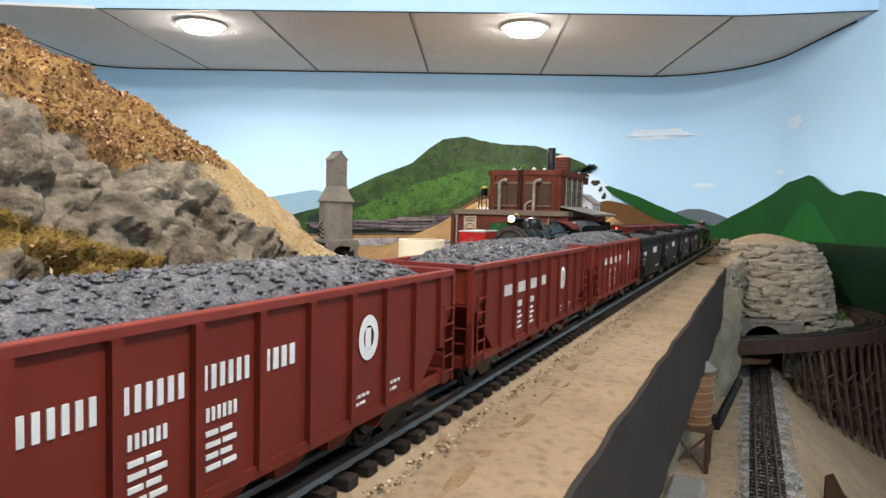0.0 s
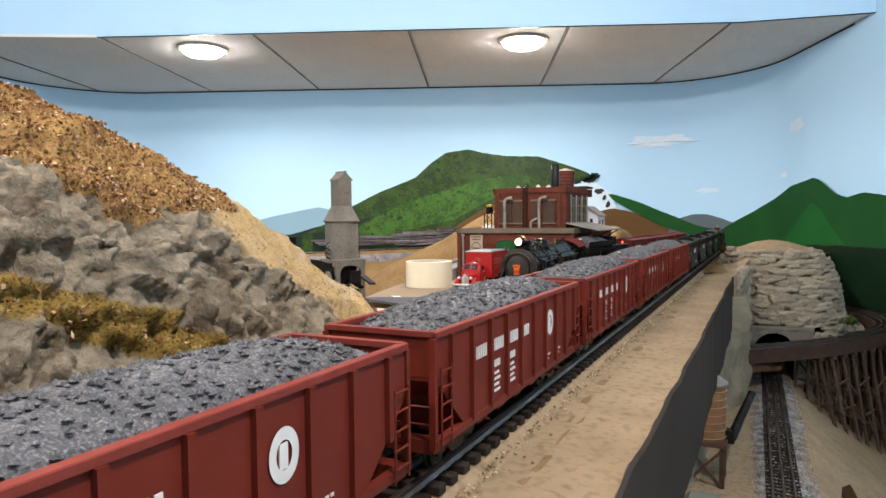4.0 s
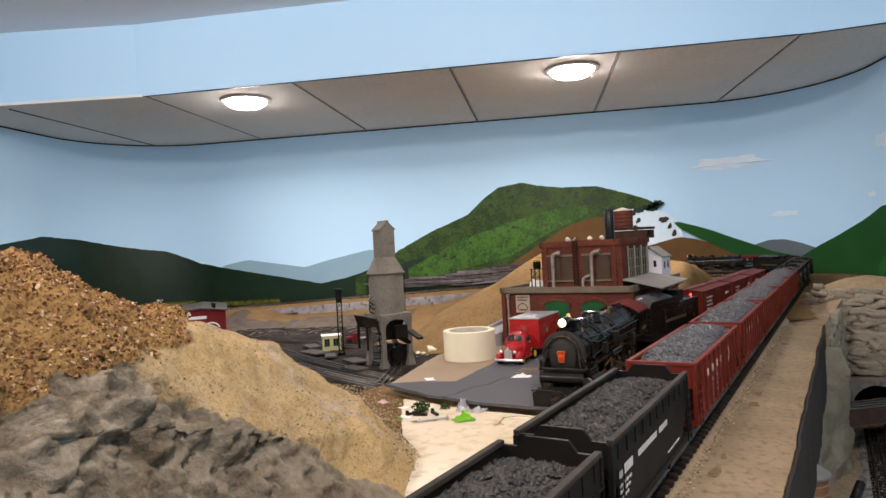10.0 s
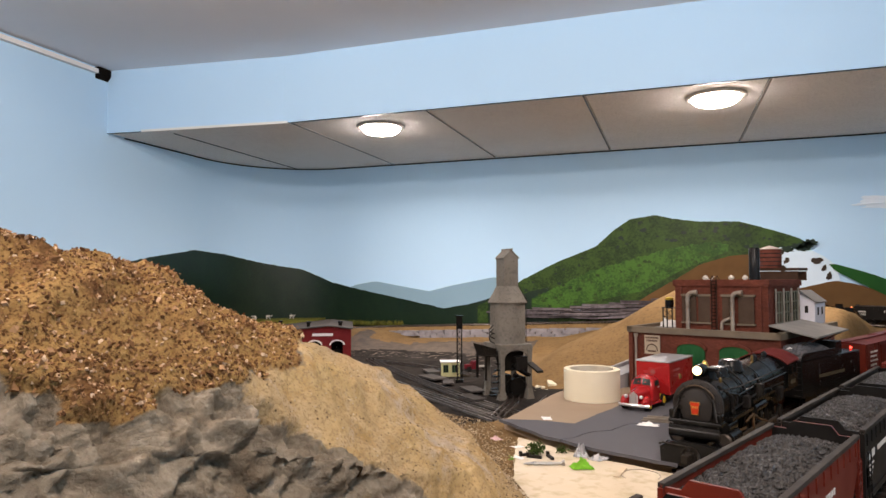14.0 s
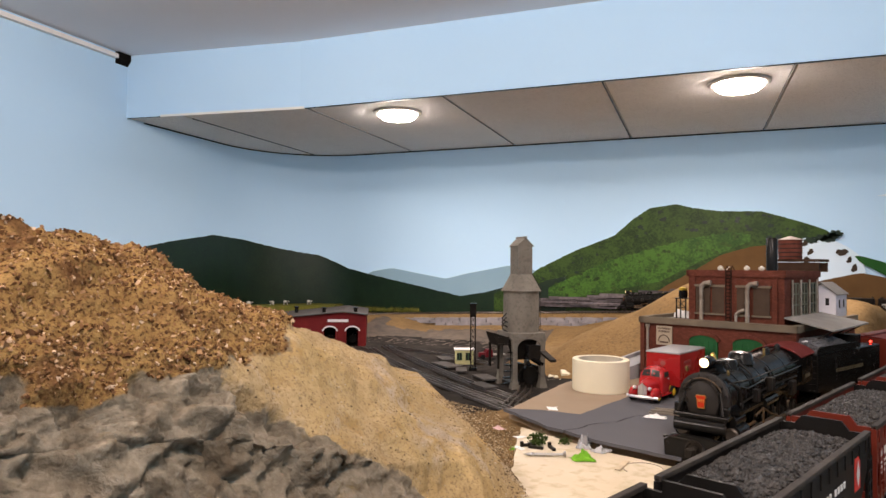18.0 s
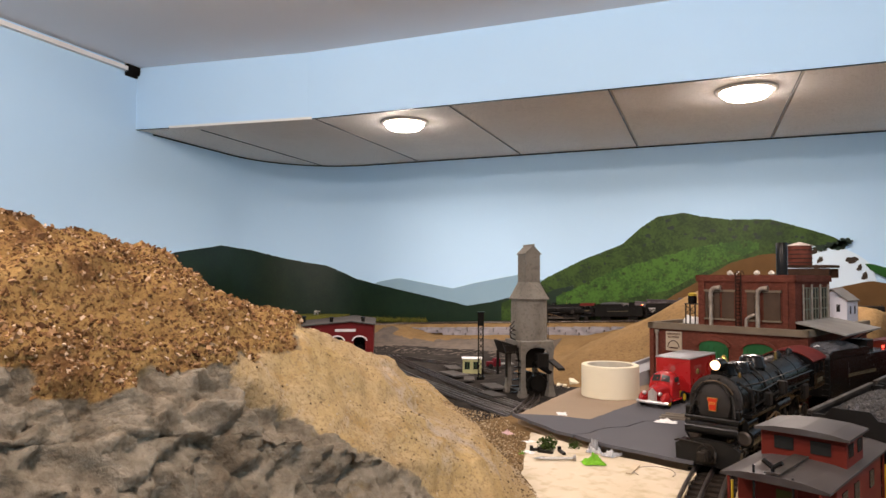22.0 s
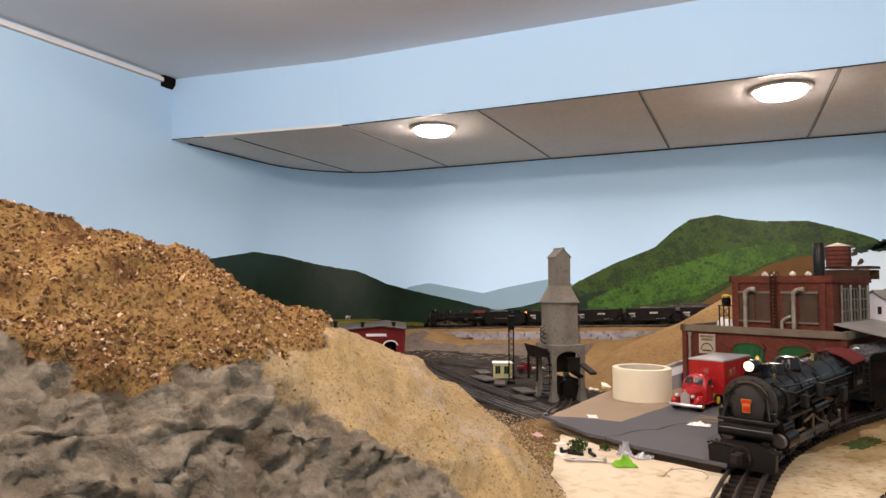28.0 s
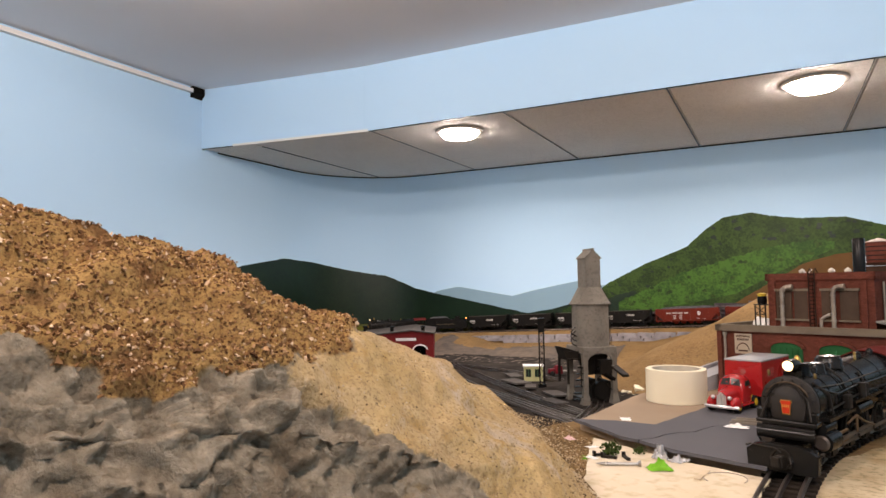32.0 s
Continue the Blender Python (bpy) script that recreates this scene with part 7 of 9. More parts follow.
part("hood", rounded(Mesh().rings([vault(0.0035, 0.0070, 0.011, 0.0285), vault(0.010, 0.0090, 0.011, 0.0305), vault(0.024, 0.0120, 0.011, 0.0325), vault(0.036, 0.0140, 0.011, 0.0340)])), TRUCK_RED, truck)
cabp = part("cab", rounded(Mesh().rings([vault(0.0340, 0.0180, 0.011, 0.0345), vault(0.0352, 0.0185, 0.011, 0.0400), vault(0.0390, 0.0185, 0.011, 0.0480), vault(0.0450, 0.0185, 0.011, 0.0500), vault(0.0600, 0.0185, 0.011, 0.0500), vault(0.0650, 0.0175, 0.011, 0.0470)])), TRUCK_RED, truck)
for s in (-1, 1):
    part("windscreen", Mesh().add([(s * 0.0010, 0.0336, 0.0360), (s * 0.0140, 0.0336, 0.0355), (s * 0.0125, 0.0376, 0.0440), (s * 0.0010, 0.0372, 0.0455), (s * 0.0010, 0.0346, 0.0360), (s * 0.0140, 0.0346, 0.0355), (s * 0.0125, 0.0386, 0.0440), (s * 0.0010, 0.0382, 0.0455)], [(0, 1, 2, 3), (7, 6, 5, 4), (0, 4, 5, 1), (1, 5, 6, 2), (2, 6, 7, 3), (3, 7, 4, 0)]), PANE_DARK, cabp)
    part("door_window", Mesh().box(*sorted((s * 0.0180, s * 0.0189)), 0.0425, 0.0570, 0.0345, 0.0420), PANE_DARK, cabp)
    part("door_handle", Mesh().box(*sorted((s * 0.0184, s * 0.0194)), 0.0545, 0.0585, 0.0310, 0.0320), CHROME, cabp, "chrome door handle")
    part("fender", rounded(Mesh().rings(egg(s * 0.0165, 0.0130, 0.0120, 0.0072, 0.0145, 0.0105, 0.0085))), TRUCK_RED, truck)
    part("running_board", Mesh().box(*sorted((s * 0.0130, s * 0.0225)), 0.026, 0.062, 0.0085, 0.0105, c=0.0006), TRUCK_RED, truck)
    part("headlamp", rounded(Mesh().rings(egg(s * 0.0118, 0.0030, 0.0215, 0.0030, 0.0040, 0.0030))), CHROME, truck, "chrome headlamp")
    for y2, rr in ((0.014, 0.0088), (0.072, 0.0092), (0.150, 0.0092)):
        wl = part("wheel", rounded(Mesh().tube((s * 0.0150, y2, rr), (s * 0.0215, y2, rr), rr, seg=20)), mat("tyre_black", (0.015, 0.015, 0.015), None, 30, 0.8) if "tyre_black" not in bpy.data.materials else bpy.data.materials["tyre_black"], truck)
        part("hub", rounded(Mesh().tube((s * 0.0214, y2, rr), (s * 0.0224, y2, rr), rr * 0.62, rr * 0.5, seg=16)), mat("hub_yellow", (0.65, 0.42, 0.03), None, 30, 0.5) if "hub_yellow" not in bpy.data.materials else bpy.data.materials["hub_yellow"], wl, "yellow wheel hub")
m = Mesh()
for k in range(7):
    x = (k - 3) * 0.0020
    m.box(x - 0.0007, x + 0.0007, 0.0012 + abs(k - 3) * 0.0006, 0.0050, 0.0105, 0.0290 - abs(k - 3) * 0.0016)
part("grille", m, CHROME, truck, "chrome waterfall grille")
part("bumper", rounded(Mesh().rings([[(x, y2 + d, z) for d, z in ((0, 0.0068), (-0.0012, 0.0090), (0, 0.0112), (0.0012, 0.0090))] for x, y2 in ((-0.0245, 0.0030), (-0.016, -0.0010), (0.0, -0.0022), (0.016, -0.0010), (0.0245, 0.0030))])), CHROME, truck, "curved chrome bumper")
part("chassis", Mesh().box(-0.012, 0.012, 0.03, 0.165, 0.008, 0.0125), BLACK, truck)
part("fuel_tank", rounded(Mesh().tube((-0.018, 0.066, 0.014), (0.018, 0.066, 0.014), 0.0055, seg=12)), bpy.data.materials["hub_yellow"], truck, "yellow tank")
tr = part("trailer_box", Mesh().box(-0.0275, 0.0275, 0.082, 0.195, 0.0155, 0.0660, c=0.001), TRUCK_RED, truck)
part("trailer_roof", Mesh().box(-0.0282, 0.0282, 0.0812, 0.1958, 0.0660, 0.0682, c=0.0008), SILVER, truck, "silver trailer roof")
m = Mesh()
m.lathe([(0.0048, 0), (0.0001, 0.0004)], (0, 0, 0), 6, pose(0, 0.0818, 0.050, 90, 0, 0))
bars(m, 0.0, 0, 0, 0.0001, 0.0001, 1, 0, 1)
for k in range(2):
    for i in range(5):
        m.box(0.0276, 0.0279, 0.100 + i * 0.0062, 0.1045 + i * 0.0062, 0.050 - k * 0.008, 0.0545 - k * 0.008)
part("trailer_badge", m, mat("badge_pale", (0.36, 0.10, 0.09), None, 20, 0.6), tr)

# litter on the bare board
random.seed(11)
PLASTIC = mat("clear_plastic", (0.80, 0.80, 0.81), (0.72, 0.72, 0.73), 40, 0.25, spec=0.5)
PLASTIC.node_tree.nodes["Principled BSDF"].inputs["Transmission Weight"].default_value = 0.65
LEAF_GREEN = mat("moss_green", (0.17, 0.42, 0.035), (0.10, 0.28, 0.02), 60, 0.7)
BUSH_GREEN = mat("clump_green", (0.055, 0.085, 0.02), (0.03, 0.05, 0.014), 90, 0.9)


def crumple(name, v, u, z, size, material, label, category, n=7, flatness=0.5, seed=1):
    random.seed(seed)
    m = Mesh()
    g = 7
    for i in range(g + 1):
        for j in range(g + 1):
            a, b = i / g * 2 - 1, j / g * 2 - 1
            r = 0.74 + 0.34 * noise.noise(Vector((a * 1.7, b * 1.7, seed * 3.1))) - 0.12 * random.random()
            edge = max(abs(a), abs(b))
            h = 0.0008 if edge > 0.95 else size * flatness * random.uniform(0.1, 1.0) * (1.1 - edge)
            turn = seed * 1.3
            p = plan(v + (a * math.cos(turn) - b * 0.6 * math.sin(turn)) * size * r, u + (a * math.sin(turn) + b * 0.6 * math.cos(turn)) * size * r, z + h)
            m.v.append(tuple(p))
    for i in range(g):
        for j in range(g):
            k = i * (g + 1) + j
            m.f.append((k, k + 1, k + g + 2, k + g + 1))
    base = len(m.v)
    rim = [i * (g + 1) for i in range(g + 1)] + [g * (g + 1) + j for j in range(1, g + 1)] + [i * (g + 1) + g for i in range(g - 1, -1, -1)] + [j for j in range(g - 1, 0, -1)]
    m.f.append(tuple(rim))
    return tagged(part(name, m, material), label, category)


def clump(name, v, u, z, r, material, label, n=90, seed=1):
    random.seed(seed)
    m = Mesh()
    c = plan(v, u, z + r * 0.5)
    for _ in range(n):
        d = Vector((random.gauss(0, 1), random.gauss(0, 1), random.gauss(0, 0.7))).normalized() * r * random.uniform(0.3, 1.0)
        p = c + Vector((d.x, d.y, max(-r * 0.45, d.z)))
        k = r * random.uniform(0.16, 0.32)
        m.add([tuple(p + Vector((random.uniform(-1, 1), random.uniform(-1, 1), random.uniform(-1, 1))) * k) for _ in range(4)], [(0, 1, 2), (0, 2, 3), (0, 3, 1), (1, 3, 2)])
    return tagged(part(name, m, material), label, "foliage clump")


ZB = 1.2596
clump("foliage_clump", -0.312, 0.035, ZB, 0.0115, BUSH_GREEN, "dark green foliage clump lying on the board", 160, 2)
clump("foliage_clump", -0.290, 0.058, ZB, 0.0075, BUSH_GREEN, "dark green foliage clump lying on the board", 90, 3)
clump("foliage_clump", -0.318, -0.005, ZB, 0.004, LEAF_GREEN, "tiny green foliage crumb", 30, 4)
crumple("moss_scrap", -0.238, 0.018, ZB, 0.0165, LEAF_GREEN, "bright green moss scrap on the board", "scrap", flatness=0.95, seed=3)
crumple("plastic_bag", -0.268, 0.066, ZB, 0.020, PLASTIC, "crumpled clear plastic bag on the board", "plastic bag", flatness=1.1, seed=4)
crumple("plastic_bag", -0.242, 0.062, ZB, 0.018, PLASTIC, "crumpled clear plastic bag on the board", "plastic bag", flatness=0.6, seed=6)
crumple("pink_scrap", -0.385, 0.052, ZB + 0.002, 0.012, mat("pale_pink", (0.62, 0.42, 0.42), None, 30, 0.7), "pale pink scrap on the dirt", "scrap", seed=7, flatness=0.6)
crumple("paper_scrap", -0.395, 0.185, 1.2656, 0.016, TRIM_WHITE, "torn white paper scrap on the card", "scrap", flatness=0.08, seed=9)
crumple("white_cloth", -0.258, 0.225, 1.2697, 0.020, TRIM_WHITE, "folded white cloth scrap beside the engine", "scrap", flatness=0.35, seed=10)
crumple("paper_scrap", -0.315, 0.005, ZB, 0.012, TRIM_WHITE, "white paper scrap on the board", "scrap", flatness=0.2, seed=12)
crumple("paper_scrap", -0.345, 0.045, ZB, 0.011, TRIM_WHITE, "white paper scrap on the board", "scrap", flatness=0.2, seed=13)
STEEL = mat("screw_steel", (0.5, 0.48, 0.45), None, 30, 0.3, 1.0)
sc = thing("wood_screw", "long steel wood screw lying on the board", "screw")
a, b = plan(-0.290, -0.012, ZB + 0.0022), plan(-0.262, 0.014, ZB + 0.0022)
m = Mesh().tube(a, b, 0.0016, seg=8)
for k in range(9):
    p, q2 = a.lerp(b, 0.08 + k * 0.075), a.lerp(b, 0.10 + k * 0.075)
    m.tube(p, q2, 0.0023, seg=8)
part("shank", m, STEEL, sc)
part("head", Mesh().tube(b, b + (b - a).normalized() * 0.003, 0.0024, 0.0046, seg=12), STEEL, sc)
part("point", Mesh().tube(a, a - (b - a).normalized() * 0.006, 0.0016, 0.0002, seg=8), STEEL, sc)
for v, u, r in ((-0.302, 0.018, 20), (-0.288, 0.03, -35), (-0.315, 0.02, 60)):
    w = tagged(part("metal_clip", Mesh().box(-0.009, 0.009, -0.0018, 0.0018, 0, 0.003).box(-0.009, -0.006, -0.0018, 0.0018, 0.003, 0.006), IRON), "small dark metal clip on the board", "clip")
    w.matrix_basis = plan_pose(v, u, ZB, r)
st = tagged(part("wood_strip", Mesh().box(-0.003, 0.003, -0.018, 0.018, 0, 0.0016), mat("pale_wood", (0.6, 0.48, 0.33), None, 60, 0.7)), "short pale wood strip lying on the board", "strip")
st.matrix_basis = plan_pose(-0.198, 0.030, ZB, 14)
dr = tagged(part("drawn_outline", Mesh().pipe([tuple(plan(-0.178 + 0.02 * math.cos(k / 3.0), 0.038 + 0.022 * math.sin(k / 3.0), ZB + 0.0002)) for k in range(14)], 0.0006, 5), mat("pencil_grey", (0.4, 0.34, 0.28), None, 30, 0.8)), "faint pencilled curve on the board", "mark")
wb = thing("plank_scraps", "small stack of grey wood scraps by the engine", "wood scraps", plan_pose(-0.262, 0.262, 1.2697, 20))
for k in range(4):
    part("plank", Mesh().box(-0.020 + k * 0.002, 0.020 + k * 0.001, -0.012 + k * 0.007, -0.007 + k * 0.007, k % 2 * 0.002, 0.002 + k % 2 * 0.002), mat("grey_wood", (0.2, 0.17, 0.14), None, 50, 0.8) if k == 0 else bpy.data.materials["grey_wood"], wb)
random.seed(77)
pr = thing("plaster_pile", "sloping heap of cream plaster blocks by the tower", "rubble", pose(-0.098, -0.235, 1.110, 0, 0, 20))
for k in range(30):
    x, y2 = random.uniform(-0.034, 0.034), random.uniform(-0.085, 0.10)
    h2, w2 = random.uniform(0.026, 0.046) * (1 - abs(x) / 0.07), random.uniform(0.016, 0.028)
    part("block", Mesh().box(-w2, w2, -w2 * 0.9, w2 * 0.9, 0, h2, pose(x, y2, 0, random.uniform(-8, 8), random.uniform(-8, 8), random.uniform(0, 90)), c=0.002), CREAM, pr)

rp = thing("loading_ramp", "pale concrete ramp beside the engine house", "ramp", plan_pose(0, 0, 0))
part("ramp_body", Mesh().add([(-0.475, 0.42, 1.2655), (-0.440, 0.42, 1.2655), (-0.440, 0.62, 1.2655), (-0.475, 0.62, 1.2655), (-0.475, 0.42, 1.283), (-0.440, 0.42, 1.283), (-0.440, 0.62, 1.300), (-0.475, 0.62, 1.300)], [(0, 3, 2, 1), (4, 5, 6, 7), (0, 1, 5, 4), (1, 2, 6, 5), (2, 3, 7, 6), (3, 0, 4, 7)]), mat("ramp_concrete", (0.40, 0.40, 0.41), (0.33, 0.33, 0.34), 20, 0.85), rp)
part("ramp_kerb", Mesh().add([(-0.480, 0.42, 1.283), (-0.475, 0.42, 1.283), (-0.475, 0.62, 1.300), (-0.480, 0.62, 1.300), (-0.480, 0.42, 1.290), (-0.475, 0.42, 1.290), (-0.475, 0.62, 1.307), (-0.480, 0.62, 1.307)], [(0, 3, 2, 1), (4, 5, 6, 7), (0, 1, 5, 4), (1, 2, 6, 5), (2, 3, 7, 6), (3, 0, 4, 7)]), bpy.data.materials["ramp_concrete"], rp)


# ---- woodchips on the hill ----
random.seed(31)
CHIPS = mat("wood_chips", (0.30, 0.17, 0.075), (0.14, 0.075, 0.032), 60, 0.85, vary=0.0)
cm = Mesh()
chip_at = [i for i, k in enumerate(HILL_ZONE) if k == 1]
soil_at = [i for i, k in enumerate(HILL_ZONE) if k == 3]
for n_chips, src, big in ((22000, chip_at, 1.12), (330, chip_at, 2.3), (2600, soil_at, 1.2)):
    for _ in range(n_chips):
        p = Vector(HILL_PTS[random.choice(src)]) + Vector((random.uniform(-1, 1), random.uniform(-1, 1), 0)) * 0.0016
        r = random.uniform(0.00045, 0.00125) * big * (1.8 if big < 2 and random.random() < 0.05 else 1.0)
        e = Euler((random.uniform(-1.2, 1.2), random.uniform(-1.2, 1.2), random.uniform(0, 6.3))).to_matrix()
        a, b, c = r * random.uniform(0.9, 1.7), r * random.uniform(0.6, 1.0), r * random.uniform(0.4, 0.8)
        cm.add([tuple(p + Vector((0, 0, 0.0006)) + e @ Vector(q2)) for q2 in ((a, b * 0.3, -c), (0, b, -c), (-a, -b * 0.2, -c), (a * 0.2, -b, -c), (a * 0.6, 0, c), (-a * 0.5, b * 0.3, c))],
               [(0, 1, 5, 4), (1, 2, 5), (2, 3, 5), (3, 4, 5), (3, 0, 4), (0, 3, 2, 1)])
chips = tagged(part("woodchips", cm, CHIPS), "loose tan and brown woodchips on the hilltop", "woodchips", kind="stuff")
nt = CHIPS.node_tree
geo = nt.nodes.new("ShaderNodeNewGeometry")
ramp = nt.nodes.new("ShaderNodeValToRGB")
ramp.color_ramp.elements[0].color, ramp.color_ramp.elements[1].color = (0.070, 0.032, 0.015, 1), (0.66, 0.49, 0.34, 1)
mid = ramp.color_ramp.elements.new(0.55)
mid.color = (0.22, 0.112, 0.048, 1)
mid = ramp.color_ramp.elements.new(0.86)
mid.color = (0.38, 0.225, 0.120, 1)
nt.links.new(geo.outputs["Random Per Island"], ramp.inputs["Fac"])
nt.links.new(ramp.outputs["Color"], nt.nodes["Principled BSDF"].inputs["Base Color"])

# pebbles at the foot of the hill and along the ledge
random.seed(8)
pm = Mesh()
sand_at = [i for i, k in enumerate(HILL_ZONE) if k == 2]
for _ in range(9500):
    k = random.random()
    if k < 0.30:
        p = Vector(HILL_PTS[random.choice(sand_at)])
        q2 = Vector((p.x, p.y)) - O
        v, u, z = q2.dot(N), q2.dot(D), p.z + 0.0002
    elif k < 0.80:
        u = random.uniform(-0.16, 0.16)
        v = hill_foot(u) + (random.gauss(0.010, 0.020) if random.random() < 0.45 else random.uniform(0.0, 0.105))
        z = max(DECK - 0.003, hill_height(v, u)) + 0.001
    else:
        u, v = random.uniform(-0.8, 1.0), 0.030 + abs(random.gauss(0, 0.006))
        z = DECK - 0.006
    r = random.uniform(0.0005, 0.0012) if k < 0.30 else random.uniform(0.0004, 0.0014)
    p = plan(v, u, z)
    pm.add([tuple(p + Vector((random.uniform(0.6, 1.3) * r * a, random.uniform(0.6, 1.3) * r * b, random.uniform(0.5, 1) * r * c))) for a, b, c in ((1, 0, 0), (-1, 0, 0), (0, 1, 0), (0, -1, 0), (0, 0, 1), (0, 0, -1))],
           [(0, 2, 4), (2, 1, 4), (1, 3, 4), (3, 0, 4), (2, 0, 5), (1, 2, 5), (3, 1, 5), (0, 3, 5)])
PEBBLE = mat("pebble", (0.30, 0.215, 0.115), (0.17, 0.12, 0.065), 220, 0.9)
nt = PEBBLE.node_tree
geo, ramp = nt.nodes.new("ShaderNodeNewGeometry"), nt.nodes.new("ShaderNodeValToRGB")
ramp.color_ramp.elements[0].color, ramp.color_ramp.elements[1].color = (0.07, 0.045, 0.024, 1), (0.52, 0.42, 0.29, 1)
mid = ramp.color_ramp.elements.new(0.6)
mid.color = (0.26, 0.18, 0.095, 1)
nt.links.new(geo.outputs["Random Per Island"], ramp.inputs["Fac"])
nt.links.new(ramp.outputs["Color"], nt.nodes["Principled BSDF"].inputs["Base Color"])
tagged(part("pebbles", pm, PEBBLE), "loose tan pebbles and grit", "pebbles", kind="stuff")

# ---- yard ----
class Straight:
    def __init__(self, pts, z):
        self.p = [Vector(q2) for q2 in pts]
        self.l = [0.0]
        for a, b in zip(self.p, self.p[1:]):
            self.l.append(self.l[-1] + (b - a).length)
        self.z = z

    def at(self, u):
        return Vector((np.interp(u, self.l, [q2.x for q2 in self.p]), np.interp(u, self.l, [q2.y for q2 in self.p]), self.z))

    def turn(self, u):
        u = max(0.012, min(self.l[-1] - 0.012, u))
        a, b = self.at(u - 0.01), self.at(u + 0.01)
        return math.atan2(b.y - a.y, b.x - a.x)


YZ = 1.1185
yard_lines = [[(-0.98, 0.285), (-0.85, 0.12), (-0.55, -0.22), (-0.30, -0.48), (-0.10, -0.66)],
              [(-1.085, 0.20), (-0.95, 0.06), (-0.62, -0.28), (-0.38, -0.50), (-0.15, -0.70)],
              [(-1.0, 0.175), (-0.80, -0.08), (-0.55, -0.36), (-0.30, -0.60), (-0.12, -0.76)],
              [(-0.95, 0.25), (-0.6, 0.10), (-0.35, -0.08), (-0.19, -0.30), (-0.15, -0.50), (-0.14, -0.72)],
              [(-0.34, 0.62), (-0.20, 0.25), (-0.10, -0.05), (-0.055, -0.30), (-0.06, -0.52)]]
tagged(part("yard_floor", ground_mesh(lambda x, y: (x + 0.62) ** 2 / 0.80 ** 2 + (y + 0.12) ** 2 / 0.80 ** 2 < 1 + 0.25 * noise.noise(Vector((x * 5, y * 5, 0))) and upper_ground(x, y) < 1.128, -1.6, 0.1, -1.2, 0.62, 0.02, lambda x, y: upper_ground(x, y) + 0.0035), YARD),
       "dark cinder-covered yard floor", "ground", kind="structure")
for i, pts in enumerate(yard_lines):
    track("yard_track", Straight(pts, YZ), 0.01, Straight(pts, YZ).l[-1] - 0.01, "dark three-rail yard track in cinders", 0.019)

shed = thing("yard_shed", "small pale yellow yard shed with dark windows", "shed", pose(-0.49, -0.055, 1.111, 0, 0, 22))
YELL = mat("pale_yellow", (0.62, 0.58, 0.30), (0.54, 0.5, 0.26), 40, 0.7)
part("wall", Mesh().box(-0.033, 0.033, -0.024, 0.024, 0, 0.052), YELL, shed)
part("roof", Mesh().box(-0.037, 0.037, -0.028, 0.028, 0.052, 0.0555), TRIM_WHITE, shed)
for x in (-0.018, 0.014):
    w = part("window", Mesh().box(x - 0.008, x + 0.008, -0.0248, -0.0238, 0.016, 0.043), PANE_DARK, shed)
    part("window_frame", Mesh().box(x - 0.0095, x - 0.008, -0.0256, -0.0238, 0.015, 0.044).box(x + 0.008, x + 0.0095, -0.0256, -0.0238, 0.015, 0.044).box(x - 0.001, x + 0.001, -0.0256, -0.0247, 0.016, 0.043), mat("frame_green", (0.08, 0.2, 0.09), None, 30, 0.6) if x < 0 else bpy.data.materials["frame_green"], w)
part("door", Mesh().box(0.0328, 0.034, -0.012, 0.006, 0.0, 0.042), YELL, shed)

mast = thing("lattice_mast", "tall thin black lattice mast in the yard", "mast", pose(-0.407, -0.201, 1.111, 0, 0, 15))
for a in (-0.008, 0.008):
    for b in (-0.006, 0.006):
        part("mast_leg", Mesh().box(a - 0.0017, a + 0.0017, b - 0.0017, b + 0.0017, 0, 0.185), BLACK, mast)
m = Mesh()
for k in range(9):
    z = 0.005 + k * 0.02
    m.tube((-0.008, -0.006, z), (0.008, -0.006, z + 0.02), 0.0008, seg=4).tube((0.008, 0.006, z), (-0.008, 0.006, z + 0.02), 0.0008, seg=4)
part("mast_bracing", m, BLACK, mast)
part("mast_cap", Mesh().box(-0.0105, 0.0105, -0.008, 0.008, 0.185, 0.228).box(-0.013, 0.013, -0.010, 0.010, 0.228, 0.232), BLACK, mast)
part("mast_foot", Mesh().box(-0.013, 0.013, -0.011, 0.011, 0, 0.012), BLACK, mast)

yt = thing("yard_truck", "small dark red vintage truck in the yard", "truck", pose(-0.44, 0.09, 1.115, 0, 0, 215))
MAROON = mat("maroon", (0.12, 0.014, 0.02), None, 20, 0.3)
part("cab", rounded(Mesh().rings([[(-0.012, -0.016, 0.006), (0.016, -0.016, 0.006), (0.016, 0.016, 0.006), (-0.012, 0.016, 0.006)], [(-0.012, -0.016, 0.024), (0.016, -0.016, 0.024), (0.016, 0.016, 0.024), (-0.012, 0.016, 0.024)], [(-0.009, -0.013, 0.036), (0.009, -0.013, 0.036), (0.009, 0.013, 0.036), (-0.009, 0.013, 0.036)]])), MAROON, yt)
part("hood", rounded(Mesh().box(0.014, 0.040, -0.011, 0.011, 0.008, 0.024, c=0.003)), MAROON, yt)
part("flatbed", Mesh().box(-0.065, -0.013, -0.019, 0.019, 0.012, 0.016), ROOF_GREY, yt)
for x in (0.028, -0.045):
    for s in (-1, 1):
        part("wheel", rounded(Mesh().tube((x, s * 0.012, 0.008), (x, s * 0.019, 0.008), 0.0085, seg=14)), bpy.data.materials["tyre_black"], yt)

